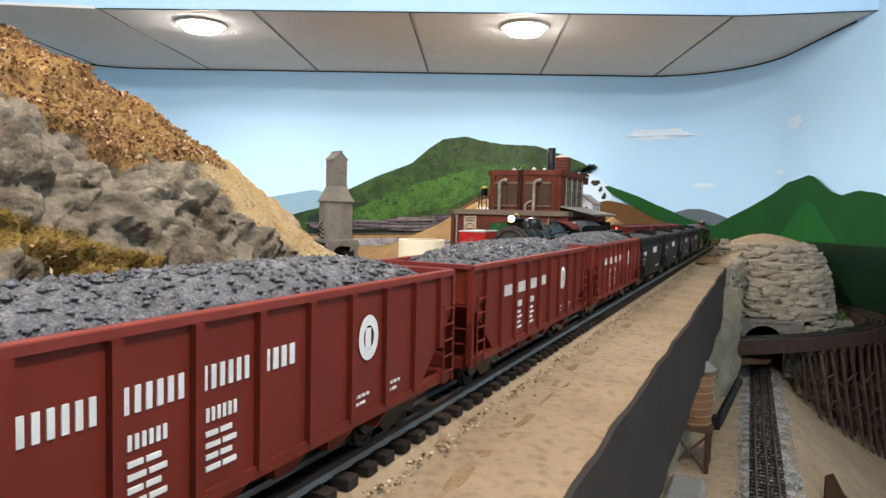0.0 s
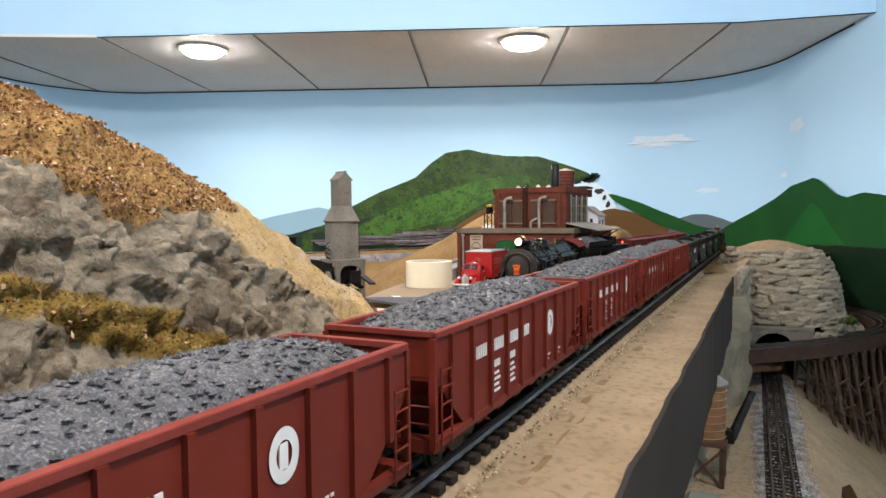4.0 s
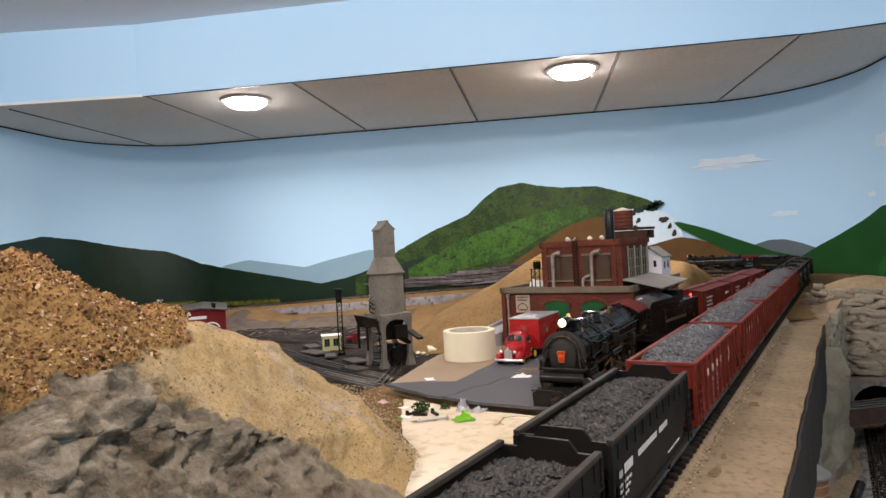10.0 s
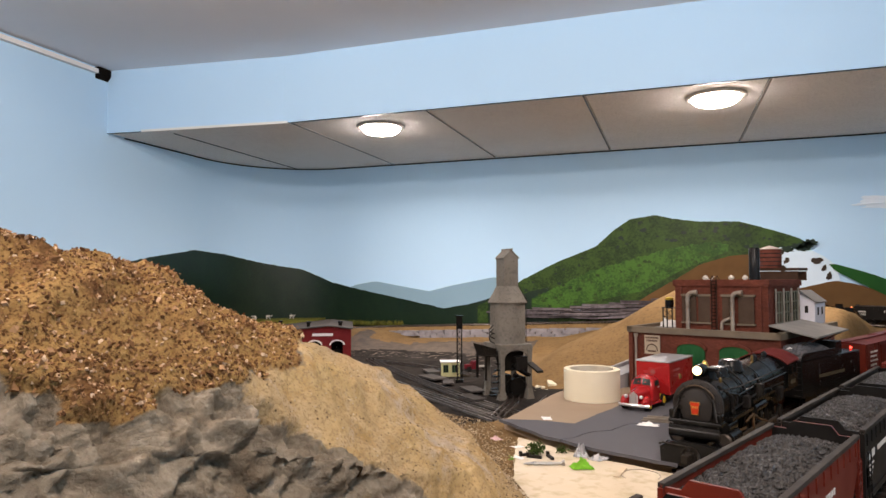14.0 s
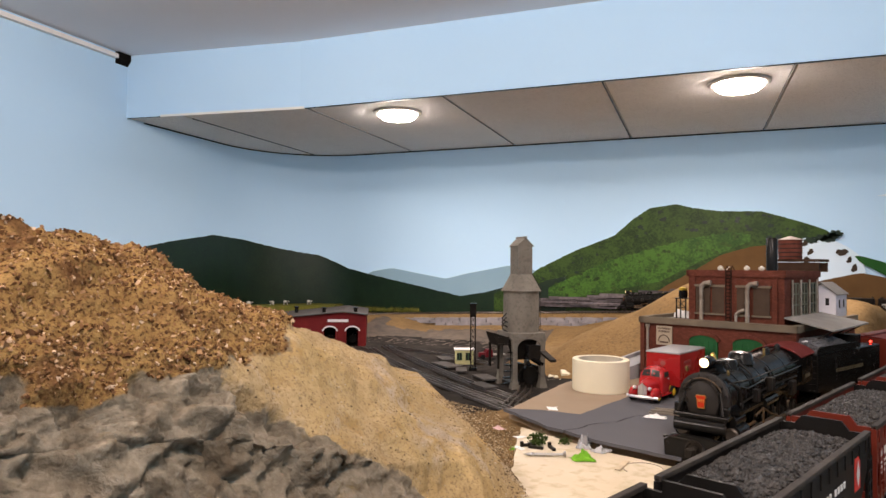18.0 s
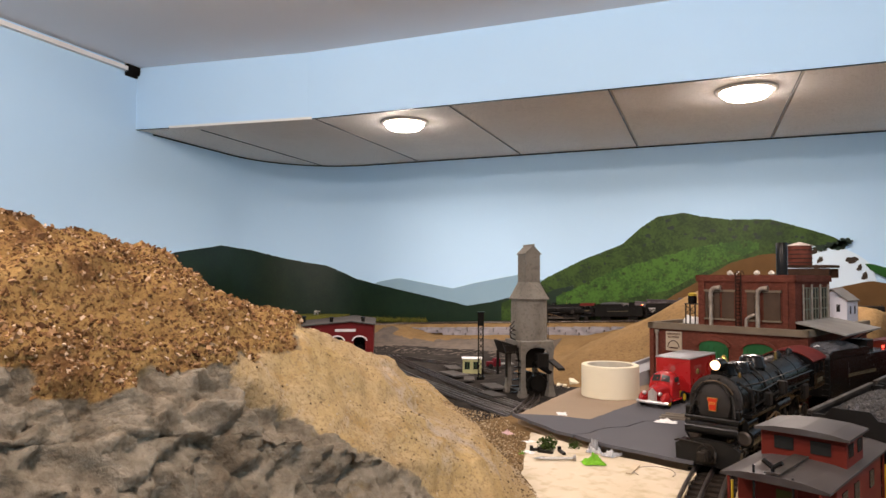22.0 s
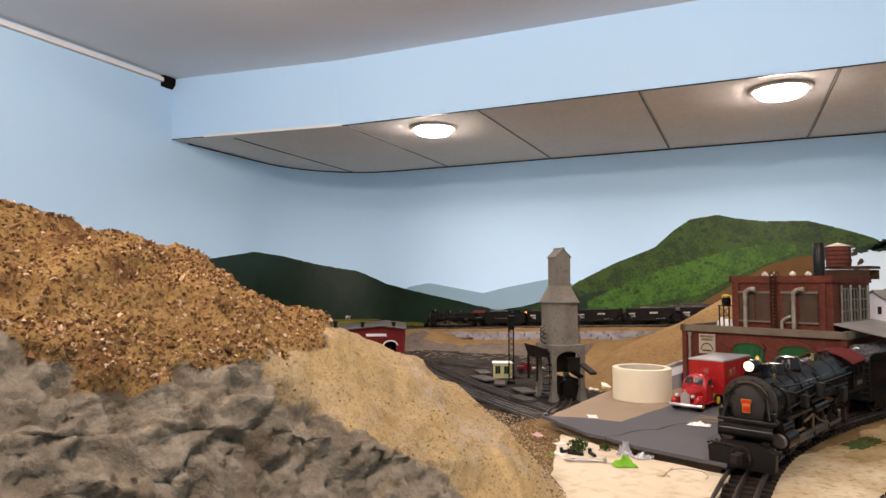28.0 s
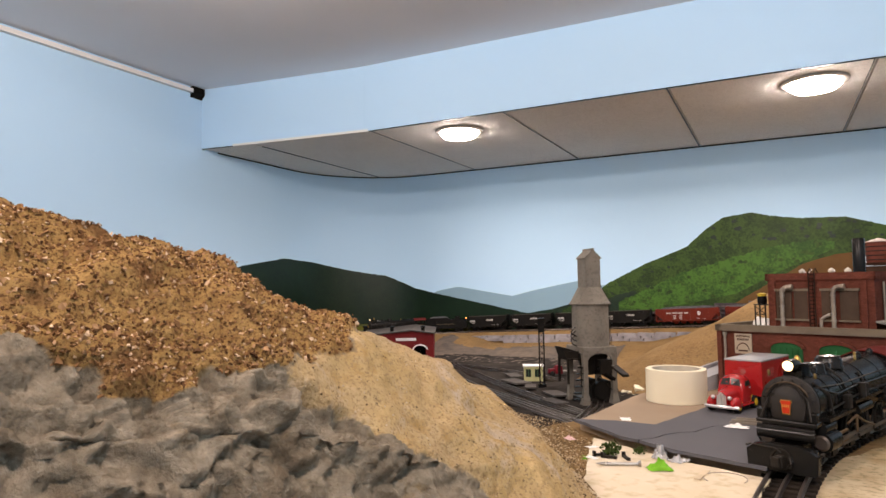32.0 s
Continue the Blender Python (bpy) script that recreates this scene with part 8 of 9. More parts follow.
# loose boards between the yard tracks
BOARD_DARK = mat("weathered_board", (0.055, 0.050, 0.047), (0.085, 0.078, 0.072), 40, 0.85, bump=0.3)
for x, y, w, l, r in ((-0.516, -0.170, 0.030, 0.060, 50), (-0.309, -0.368, 0.026, 0.050, 40), (-0.273, -0.500, 0.022, 0.046, 48), (-0.576, -0.025, 0.024, 0.050, 35), (-0.430, -0.255, 0.018, 0.040, 20)):
    ob = tagged(part("yard_board", Mesh().box(-w, w, -l, l, 0, 0.005, c=0.001), BOARD_DARK), "weathered dark grey board lying in the yard", "board", group="yard boards")
    ob.matrix_basis = pose(x, y, 1.1195, 0, 0, r)

# engine shed with arched doors
rh = thing("roundhouse", "dark red engine shed with white-arched doors", "building", pose(-1.165, 0.20, 1.110, 0, 0, 27))
BARN = mat("barn_red", (0.17, 0.020, 0.020), (0.125, 0.015, 0.016), 30, 0.7)
cols, W0, W1, DP = (-0.040, 0.058), -0.30, 0.118, 0.42
ol = [(W0, 0.118), (W0, 0)]
for x in cols:
    ol += [(x - 0.028, 0)] + [(x - 0.028 * math.cos(math.pi * k / 8), 0.068 + 0.018 * math.sin(math.pi * k / 8)) for k in range(9)] + [(x + 0.028, 0)]
ol += [(W1, 0), (W1, 0.136), (0.02, 0.150)]
part("front_wall", Mesh().prism(ol, 0, 0.006), BARN, rh)
part("end_wall", Mesh().box(W1 - 0.006, W1, 0.006, DP, 0, 0.134), BARN, rh)
part("end_wall", Mesh().box(W0, W0 + 0.006, 0.006, DP, 0, 0.116), BARN, rh)
part("back_wall", Mesh().box(W0, W1, DP - 0.006, DP, 0, 0.116), BARN, rh)
for x in cols:
    arc = [(x + 0.028 * math.cos(math.pi * k / 10), 0.068 + 0.018 * math.sin(math.pi * k / 10)) for k in range(11)]
    arc2 = [(x + 0.034 * math.cos(math.pi * k / 10), 0.068 + 0.024 * math.sin(math.pi * k / 10)) for k in range(11)]
    part("arch_trim", Mesh().prism(arc2 + arc[::-1], -0.003, -0.0005), TRIM_WHITE, rh, "white arch trim")
    # Added black panel stands for the shade inside the shed.
    part("dark_interior", Mesh().box(x - 0.04, x + 0.04, 0.16, 0.165, 0, 0.11), BLACK, rh)
    for s in (-1, 1):
        part("open_door", Mesh().box(x + s * 0.0275 - 0.0015, x + s * 0.0275 + 0.0015, -0.028, 0.0, 0, 0.070), BARN, rh)
    part("stored_engine_nose", rounded(Mesh().tube((x, 0.02, 0.032), (x, 0.14, 0.032), 0.018, seg=14)), BLACK, rh)
part("name_board", Mesh().box(-0.05, 0.04, -0.003, -0.0005, 0.108, 0.120), TRIM_WHITE, rh, "white name board")
ridge = [(W0 - 0.01, 0.119), (0.02, 0.152), (W1 + 0.008, 0.138)]
part("roof", Mesh().prism(ridge + [(x, z + 0.004) for x, z in ridge[::-1]], -0.014, DP + 0.01), mat("felt_roof", (0.07, 0.065, 0.062), (0.045, 0.042, 0.04), 30, 0.9), rh, "grey felt roof")
for x, y in ((-0.07, 0.05), (0.07, 0.05), (-0.2, 0.12)):
    part("chimney", rounded(Mesh().lathe([(0.008, 0), (0.008, 0.022), (0.011, 0.023), (0.011, 0.029), (0.004, 0.031)], (x, y, 0.140), 14)), BLACK, rh)
# grass strip and cows along the upper line
GRASS = mat("dry_grass", (0.16, 0.14, 0.03), (0.08, 0.10, 0.022), 90, 0.95)
random.seed(17)
gm = Mesh()
for _ in range(3000):
    s = random.uniform(-2.75, -1.15)
    x, y = wall_at(s, random.uniform(0.02, 0.05))
    z = 1.20 + 0.02 * random.random()
    h = random.uniform(0.008, 0.022)
    a = random.uniform(0, 6.3)
    gm.add([(x + 0.002 * math.cos(a), y + 0.002 * math.sin(a), z), (x - 0.002 * math.cos(a), y - 0.002 * math.sin(a), z), (x + random.uniform(-0.005, 0.005), y + random.uniform(-0.005, 0.005), z + h)], [(0, 1, 2)])
tagged(part("grass_tufts", gm, GRASS), "dry yellow-green grass along the backdrop", "grass", kind="stuff")
COW = mat("cow_white", (0.55, 0.52, 0.46), (0.05, 0.045, 0.04), 60, 0.8, amount=0.2)
for s, d, r in ((-2.02, 0.09, 10), (-2.12, 0.10, 170), (-2.28, 0.08, 30), (-2.36, 0.10, 80), (-1.86, 0.09, 0)):
    x, y = wall_at(s, d)
    cow = thing("toy_cow", "tiny black and white cow on the grass", "cow", pose(x, y, 1.238, 0, 0, r), group="cows")
    part("body", rounded(Mesh().lathe([(0.002, -0.014), (0.007, -0.011), (0.0075, 0.0), (0.0065, 0.010), (0.002, 0.014)], (0, 0, 0), 10, pose(0, 0, 0.018, 0, 90, 0))), COW, cow)
    part("head", rounded(Mesh().lathe([(0.001, -0.006), (0.0035, -0.002), (0.003, 0.004), (0.001, 0.007)], (0, 0, 0), 8, pose(0.018, 0, 0.020, 0, 70, 0))), COW, cow)
    for a in (-0.009, 0.009):
        for b in (-0.004, 0.004):
            part("leg", Mesh().box(a - 0.0012, a + 0.0012, b - 0.0012, b + 0.0012, 0, 0.013), COW, cow)
fk = tagged(part("field_ledge", Mesh().rings([[(*wall_at(s, 0.005), 1.20), (*wall_at(s, 0.14), 1.20), (*wall_at(s, 0.14), 1.236), (*wall_at(s, 0.005), 1.239)] for s in np.linspace(-3.0, -1.66, 40)]), GRASS), "low grassy ledge under the backdrop", "ledge", kind="structure")

# rock strata above and below the upper line
STRATA = mat("slate_strata", (0.055, 0.046, 0.050), (0.14, 0.122, 0.128), 50, 0.85, bump=0.7, bump_scale=60, vary=0.35)
STRATA_PALE = mat("pale_strata", (0.25, 0.232, 0.242), (0.12, 0.110, 0.115), 26, 0.9, bump=0.7, bump_scale=60)
random.seed(23)
bank = thing("slate_bank", "low bank of dark layered slate behind the upper line", "rock bank", kind="structure")
for row in range(13):
    s = -0.62 + random.uniform(-0.05, 0)
    while s < 0.42:
        w = random.uniform(0.04, 0.20)
        top = lerp(s, (-0.62, -0.2, 0.135, 0.42), (1.292, 1.325, 1.36, 1.40))
        z = 1.262 + row * 0.0105
        if z < top:
            f = 0.042 - row * 0.0022 + random.uniform(-0.007, 0.007)
            a, b, c, d = wall_at(s, f), wall_at(s + w * 0.99, f + random.uniform(-0.006, 0.006)), wall_at(s + w * 0.99, 0.004), wall_at(s, 0.004)
            k = random.uniform(-0.004, 0.006)
            e = random.uniform(0.006, 0.010)
            part("slate", Mesh().rings([[(*a, z), (*b, z + k), (*c, z + k), (*d, z)], [(a[0], a[1] + 0.003, z + e), (b[0], b[1] + 0.004, z + e + k), (*c, z + e + 0.003 + k), (*d, z + e + 0.003)]]), STRATA, bank)
        s += w
low = thing("rock_outcrop", "pale layered rock outcrop below the upper line", "rock bank", kind="structure")
for row in range(4):
    x = -1.15
    while x < 0.05:
        w = random.uniform(0.04, 0.10)
        lz = lerp(x, (-2.1, -1.4, 0.1, 1.7), (1.19, 1.198, 1.254, 1.254))
        z = lz - 0.016 - row * 0.013
        if row < lerp(x, (-1.15, -0.8, -0.3, 0.05), (1, 4, 4, 1)):
            y = 0.850 - row * 0.008 + random.uniform(-0.005, 0.005)
            k = random.uniform(-0.003, 0.003)
            part("rock_slab", Mesh().rings([[(x, y, z - 0.014), (x + w * 0.96, y + k, z - 0.013), (x + w * 0.96, y + 0.05, z - 0.013), (x, y + 0.05, z - 0.014)], [(x + 0.003, y + 0.004, z), (x + w * 0.94, y + 0.003, z + k), (x + w * 0.94, y + 0.05, z), (x, y + 0.05, z)]]), STRATA_PALE, low)
        x += w
SCREE = mat("grey_scree", (0.062, 0.053, 0.049), (0.125, 0.100, 0.078), 36, 0.95, bump=0.7, bump_scale=110)
tagged(part("scree", ground_mesh(lambda x, y: y < 0.68 + 0.10 * noise.noise(Vector((x * 7, y * 7, 4))) + 0.05 * noise.noise(Vector((x * 25, y * 25, 4))) and y > 0.2 and upper_ground(x, y) > 1.112, -1.25, -0.30, 0.2, 0.8, 0.0125, lambda x, y: upper_ground(x, y) + 0.003 + 0.0025 * noise.noise(Vector((x * 70, y * 70, 9)))), SCREE), "grey-brown scree at the foot of the bank", "scree", kind="structure")
# ---- lower right: stone dome, tunnel, bridge, trestle, water tank ----
C = Vector((1.176, -0.45))
dome_r = lambda z: lerp(z, (0.95, 1.07, 1.12, 1.20, 1.26, 1.29, 1.31, 1.322, 1.328), (0.172, 0.172, 0.170, 0.160, 0.140, 0.118, 0.088, 0.052, 0.0))
dome = thing("stone_dome", "rounded hill faced with layered tan stones", "rock hill", kind="structure")
rings = []
for z in (1.088, 1.12, 1.16, 1.20, 1.23, 1.26, 1.28, 1.295, 1.307, 1.315, 1.321, 1.325, 1.3275):
    r = max(0.004, dome_r(z) - 0.007)
    rings.append([(C.x + r * 1.05 * math.cos(2 * math.pi * k / 40) + 0.004 * noise.noise(Vector((k, z * 30, 0))), C.y + r * 1.22 * math.sin(2 * math.pi * k / 40), z + 0.004 * noise.noise(Vector((k * 0.5, z * 40, 3)))) for k in range(40)])
part("core", rounded(Mesh().rings(rings)), SAND, dome)
STONE = mat("layered_stone", (0.39, 0.335, 0.255), (0.245, 0.208, 0.156), 40, 0.92, bump=0.8, bump_scale=120, vary=0.22, spec=0.1)
random.seed(41)
stone_shapes = []
for k in range(10):
    pts = []
    for z, e in ((-0.5, 0.86), (-0.25, 1.0), (0.25, 0.98), (0.5, 0.80)):
        pts.append([(math.cos(2 * math.pi * j / 9) * 0.5 * e * random.uniform(0.82, 1.15), math.sin(2 * math.pi * j / 9) * 0.5 * e * random.uniform(0.8, 1.12), z * random.uniform(0.8, 1.15) + 0.2 * math.sin(j * 1.7 + k)) for j in range(9)])
    stone_shapes.append(mesh_data("stone", rounded(Mesh().rings(pts)), STONE))
z, row = 1.06, 0
while z < 1.298:
    hgt = random.uniform(0.0095, 0.0145)
    r = dome_r(z)
    a = math.radians(-205) + random.uniform(0, 0.25)
    while a < math.radians(30):
        w = random.uniform(0.026, 0.068)
        if z < 1.094 and math.radians(-152) < a < math.radians(-78):
            a += w / (r * 1.1)
            continue
        ob = new("stone", random.choice(stone_shapes))
        ob.parent = dome
        ob.matrix_basis = Matrix.LocRotScale((C.x + r * 1.05 * math.cos(a), C.y + r * 1.22 * math.sin(a), z + random.uniform(-0.003, 0.003) + 0.004 * math.sin(a * 5)), Euler((random.uniform(-0.1, 0.1), random.uniform(-0.12, 0.12), a + math.pi / 2)), (w * 1.14, random.uniform(0.016, 0.034), hgt * 1.12))
        a += w / (r * 1.1)
    z += hgt * 0.95
    row += 1
bo = new("stone", stone_shapes[3])
bo.parent = dome
bo.matrix_basis = Matrix.LocRotScale((1.165, -0.600, 1.286), Euler((0.5, 0.1, 0.3)), (0.052, 0.035, 0.032))
tagged(bo, "larger grey boulder")
# rocks on the terrace beside the dome
for k in range(26):
    a = random.uniform(-0.25, 0.9)
    ob = new("stone", random.choice(stone_shapes))
    ob.parent = dome
    rr = random.uniform(0.19, 0.235)
    e = random.uniform(0.02, 0.05)
    ob.matrix_basis = Matrix.LocRotScale((C.x + rr * math.cos(a), C.y + rr * 1.2 * math.sin(a), 1.05 + e * 0.2), Euler((random.uniform(-0.4, 0.4), random.uniform(-0.4, 0.4), random.uniform(0, 6))), (e * 1.3, e, e * 0.7))

# sandy shoulder that joins the ledge to the dome, faced with stones
rings = []
for k in range(14):
    u = 1.06 + 0.34 * k / 13
    e = lerp(u, (1.06, 1.15, 1.40), (0.112, 0.118, 0.155))
    h = lerp(u, (1.06, 1.12, 1.25, 1.40), (0.0, 0.006, 0.02, 0.045))
    rings.append([tuple(plan(w, u, zz + 0.003 * noise.noise(Vector((w * 60, u * 60, 0))))) for w, zz in ((0.040, 1.244), (0.065, 1.248), (0.6 * e + 0.03, 1.248 + h * 0.6), (e, 1.244 + h), (e + 0.004, 1.22 + h), (e - 0.004, 1.00), (0.040, 1.00))])
tagged(part("sandy_shoulder", rounded(Mesh().rings(rings)), SAND), "sandy shoulder between the ledge and the stone hill", "ground", kind="structure")
z = 1.02
while z < 1.262:
    hgt = random.uniform(0.012, 0.018)
    u = 1.10 + random.uniform(0, 0.02)
    while u < 1.34:
        w = random.uniform(0.026, 0.055)
        if z < 1.235 + 0.12 * (u - 1.06):
            p = plan(lerp(u, (1.06, 1.15, 1.40), (0.114, 0.120, 0.157)), u, z)
            ob = new("stone", random.choice(stone_shapes))
            ob.parent = dome
            ob.matrix_basis = Matrix.LocRotScale(p, Euler((random.uniform(-0.1, 0.1), random.uniform(-0.12, 0.12), TH0)), (w * 1.14, random.uniform(0.018, 0.03), hgt * 1.3))
        u += w
    z += hgt * 0.96

# rough rock wall under the ledge, ending in a pillar
m = Mesh()
rings = []
for k in range(64):
    u = 0.20 + 0.90 * k / 63
    row = []
    for j in range(26):
        z = 0.925 + (1.195 - 0.925) * j / 25
        w = lerp(u, (0.2, 0.6, 0.85, 0.95, 1.0, 1.06, 1.08, 1.10), (0.060, 0.082, 0.098, 0.128, 0.146, 0.150, 0.13, 0.06))
        if u < 1.0 and z > 1.13:
            w = min(w, 0.10)
        w += 0.016 * noise.noise(Vector((u * 16, z * 18, 1))) + 0.008 * abs(noise.noise(Vector((u * 45, z * 45, 6)))) + 0.003 * noise.noise(Vector((u * 120, z * 120, 2)))
        row.append(tuple(plan(min(w, 0.104) if u < 1.0 and z > 1.12 else w, u, z)))
    rings.append(row + [tuple(plan(0.0, u, 1.195)), tuple(plan(0.0, u, 0.925))])
tagged(part("rock_wall", soft(m.rings(rings)), ROCK), "rough grey rock wall under the ledge", "rock", kind="structure")


# bridge: a curved deck with a three-rail track over timber bents
class Smooth:
    """A smooth line through plan points at one height."""

    def __init__(self, pts, z):
        pts = np.array(pts, float)
        l = np.concatenate([[0], np.cumsum(np.hypot(*np.diff(pts, axis=0).T))])
        s = np.linspace(0, l[-1], 400)
        x, y = np.interp(s, l, pts[:, 0]), np.interp(s, l, pts[:, 1])
        ker = np.hanning(61)
        ker /= ker.sum()
        for c in (x, y):
            c[30:-30] = np.convolve(c, ker, "valid")
        self.x, self.y, self.z = x[30:-30], y[30:-30], z
        self.s = np.concatenate([[0], np.cumsum(np.hypot(np.diff(self.x), np.diff(self.y)))])
        self.l = [0.0, float(self.s[-1])]

    def at(self, u, off=0.0):
        p = Vector((np.interp(u, self.s, self.x), np.interp(u, self.s, self.y), self.z))
        a = self.turn(u)
        return p + Vector((math.sin(a), -math.cos(a), 0)) * off

    def turn(self, u):
        u = max(0.012, min(self.l[-1] - 0.012, u))
        return math.atan2(np.interp(u + 0.01, self.s, self.y) - np.interp(u - 0.01, self.s, self.y), np.interp(u + 0.01, self.s, self.x) - np.interp(u - 0.01, self.s, self.x))


BZ = 1.062
BLINE = Smooth([(0.72, -0.895), (0.80, -0.855), (0.936, -0.803), (1.053, -0.763), (1.164, -0.724), (1.335, -0.620), (1.45, -0.535), (1.54, -0.44), (1.605, -0.32), (1.63, -0.18), (1.62, -0.03), (1.57, 0.11), (1.47, 0.21), (1.35, 0.26)], BZ)
bridge = thing("curved_bridge", "curved dark timber bridge deck", "bridge", kind="structure")
BEAM = mat("bridge_timber", (0.058, 0.034, 0.026), (0.034, 0.021, 0.017), 40, 0.8, bump=0.3)
for w0, w1, z0, z1, nm in ((-0.036, 0.036, BZ - 0.016, BZ - 0.0108, "deck_board"), (-0.040, -0.033, BZ - 0.037, BZ - 0.005, "side_beam"), (0.033, 0.041, BZ - 0.037, BZ - 0.005, "side_beam"), (0.0335, 0.0385, BZ - 0.005, BZ - 0.001, "guard_timber")):
    rings = []
    for k in range(81):
        u = BLINE.l[1] * k / 80
        p = [BLINE.at(u, w) for w in (w0, w1)]
        rings.append([(p[0].x, p[0].y, z0), (p[1].x, p[1].y, z0), (p[1].x, p[1].y, z1), (p[0].x, p[0].y, z1)])
    part(nm, Mesh().rings(rings), BEAM, bridge)
track("bridge_track", BLINE, 0.0, BLINE.l[1] - 0.01, "three-rail track on the curved bridge", 0.0165)
trestle = thing("timber_trestle", "tall timber trestle of slanted brown posts", "trestle", kind="structure")
TIMBER = mat("trestle_timber", (0.070, 0.041, 0.026), (0.034, 0.021, 0.0145), 50, 0.88, bump=0.3, vary=0.3, spec=0.25)
for k in range(15):
    u = 0.33 + k * 0.046
    c, a = BLINE.at(u), BLINE.turn(u)
    s = Vector((math.sin(a), -math.cos(a), 0))
    foot = c + s * 0.06
    zg = low_height(foot.x, foot.y) - 0.012
    part("cap_beam", Mesh().box(-0.045, 0.045, -0.004, 0.004, -0.046, -0.036, pose(c.x, c.y, BZ, 0, 0, math.degrees(a) - 90)), TIMBER, trestle)
    for q2, lean in ((-0.030, -0.02), (0.0, 0.0), (0.018, 0.022), (0.034, 0.05)):
        top = c + s * q2 + Vector((0, 0, -0.045))
        bot = c + s * (q2 + lean)
        part("post", Mesh().tube(top, (bot.x + random.uniform(-0.004, 0.004), bot.y, min(zg, low_height(bot.x, bot.y) - 0.01)), 0.0042, 0.0048, 7), TIMBER, trestle)
    for f in (0.38, 0.72):
        z = BZ - 0.05 + (zg - BZ + 0.05) * f
        e = 0.040 + 0.045 * f
        p, q3 = c - s * 0.03, c + s * e
        part("girt", Mesh().tube((p.x, p.y, z), (q3.x, q3.y, z), 0.0030, seg=5), TIMBER, trestle)
    p, q3 = c - s * 0.03, c + s * 0.07
    part("brace", Mesh().tube((p.x, p.y, BZ - 0.06), (q3.x, q3.y, zg + 0.05), 0.0026, seg=5), TIMBER, trestle)
    if k:
        for f in (0.33, 0.66):
            za, zb = BZ - 0.05 + (prev_z - BZ + 0.05) * f, BZ - 0.05 + (zg - BZ + 0.05) * (f + (0.12 if k % 2 else -0.1))
            p, q3 = prev_c + prev_s * (0.038 + 0.05 * f), c + s * (0.038 + 0.05 * f)
            part("long_brace", Mesh().tube((p.x, p.y, za), (q3.x, q3.y, zb), 0.0028, seg=5), TIMBER, trestle)
    prev_c, prev_s, prev_z = c, s, zg

# one tall arched portal; the bridge crosses before it
PORTAL = mat("portal_stone", (0.17, 0.15, 0.128), (0.105, 0.092, 0.08), 60, 0.9, bump=0.5, bump_scale=180, spec=0.25, vary=0.15)
# Near-black colour stands for the shade inside openings.
DARK = mat("shade_black", (0.008, 0.007, 0.006), None, 20, 0.95)


def portal(name, at, w, h, wall_w, wall_h, label):
    t = thing(name, label, "tunnel portal", at, kind="structure")
    arch = [(w / 2 * math.cos(math.pi * k / 12), h * 0.62 + h * 0.38 * math.sin(math.pi * k / 12)) for k in range(13)]
    ol = [(wall_w / 2, 0), (wall_w / 2, wall_h), (-wall_w / 2, wall_h), (-wall_w / 2, 0), (-w / 2, 0)] + arch[::-1] + [(w / 2, 0)]
    part("face", Mesh().prism(ol, 0, 0.012), PORTAL, t)
    for k in range(13):
        a0, a1 = math.pi * k / 13 + 0.02, math.pi * (k + 1) / 13 - 0.02
        e = lambda a, f: (w / 2 * f * math.cos(a), h * 0.62 + h * 0.38 * f * math.sin(a))
        part("voussoir", Mesh().prism([e(a0, 1.0), e(a1, 1.0), e(a1, 1.2), e(a0, 1.2)], -0.004, 0.0), PORTAL, t)
    for row in range(9):
        for sgn in (-1, 1):
            x0 = w / 2 * 1.22 if row > 5 else w / 2 + 0.003
            part("block", Mesh().box(sgn * (wall_w / 2 - 0.001) if sgn < 0 else x0, -x0 if sgn < 0 else wall_w / 2 - 0.001, -0.002 - 0.001 * (row % 2), 0.0, row * wall_h / 9 + 0.001, (row + 1) * wall_h / 9 - 0.001), PORTAL, t)
    part("cap_stone", Mesh().box(-wall_w / 2, wall_w / 2, -0.006, 0.014, wall_h, wall_h + 0.008), PORTAL, t)
    part("bore", Mesh().box(-w / 2 - 0.01, w / 2 + 0.01, 0.26, 0.27, 0, h * 1.03).box(-w / 2 - 0.012, -w / 2 - 0.002, 0.012, 0.26, 0, h * 1.03).box(w / 2 + 0.002, w / 2 + 0.012, 0.012, 0.26, 0, h * 1.03).box(-w / 2 - 0.012, w / 2 + 0.012, 0.012, 0.26, h * 1.03, h * 1.03 + 0.004), DARK, t)
    return t


portal("tunnel_portal", pose(1.092, -0.655, LOW - 0.004, 0, 0, -14), 0.108, 0.142, 0.20, 0.152, "grey stone tunnel portal with an arched dark mouth")
low_line = Straight([LT0 - LTD * 0.9, LT0, LT0 + LTD * 1.0], LOW + 0.012)
track("lower_track", low_line, 0.0, low_line.l[-1] - 0.02, "three-rail track on grey ballast in the cutting", 0.0165, near=(0.80, 1.80))
rings = []
for k in range(40):
    p, a = low_line.at(1.88 * k / 39), low_line.turn(1.0)
    s = Vector((math.cos(a - math.pi / 2), math.sin(a - math.pi / 2), 0))
    rings.append([tuple(p + s * w + Vector((0, 0, z))) for w, z in ((-0.056, -0.018), (-0.034, -0.0085), (0.034, -0.0085), (0.056, -0.018), (0.056, -0.04), (-0.056, -0.04))])
BALLAST = mat("grey_ballast", (0.36, 0.345, 0.33), (0.13, 0.122, 0.115), 220, 0.9, amount=0.25, bump=1.0, bump_scale=330)
tagged(part("ballast_bed", Mesh().rings(rings), BALLAST), "grey gravel ballast bed", "ballast", kind="structure")
random.seed(53)
bm2 = Mesh()
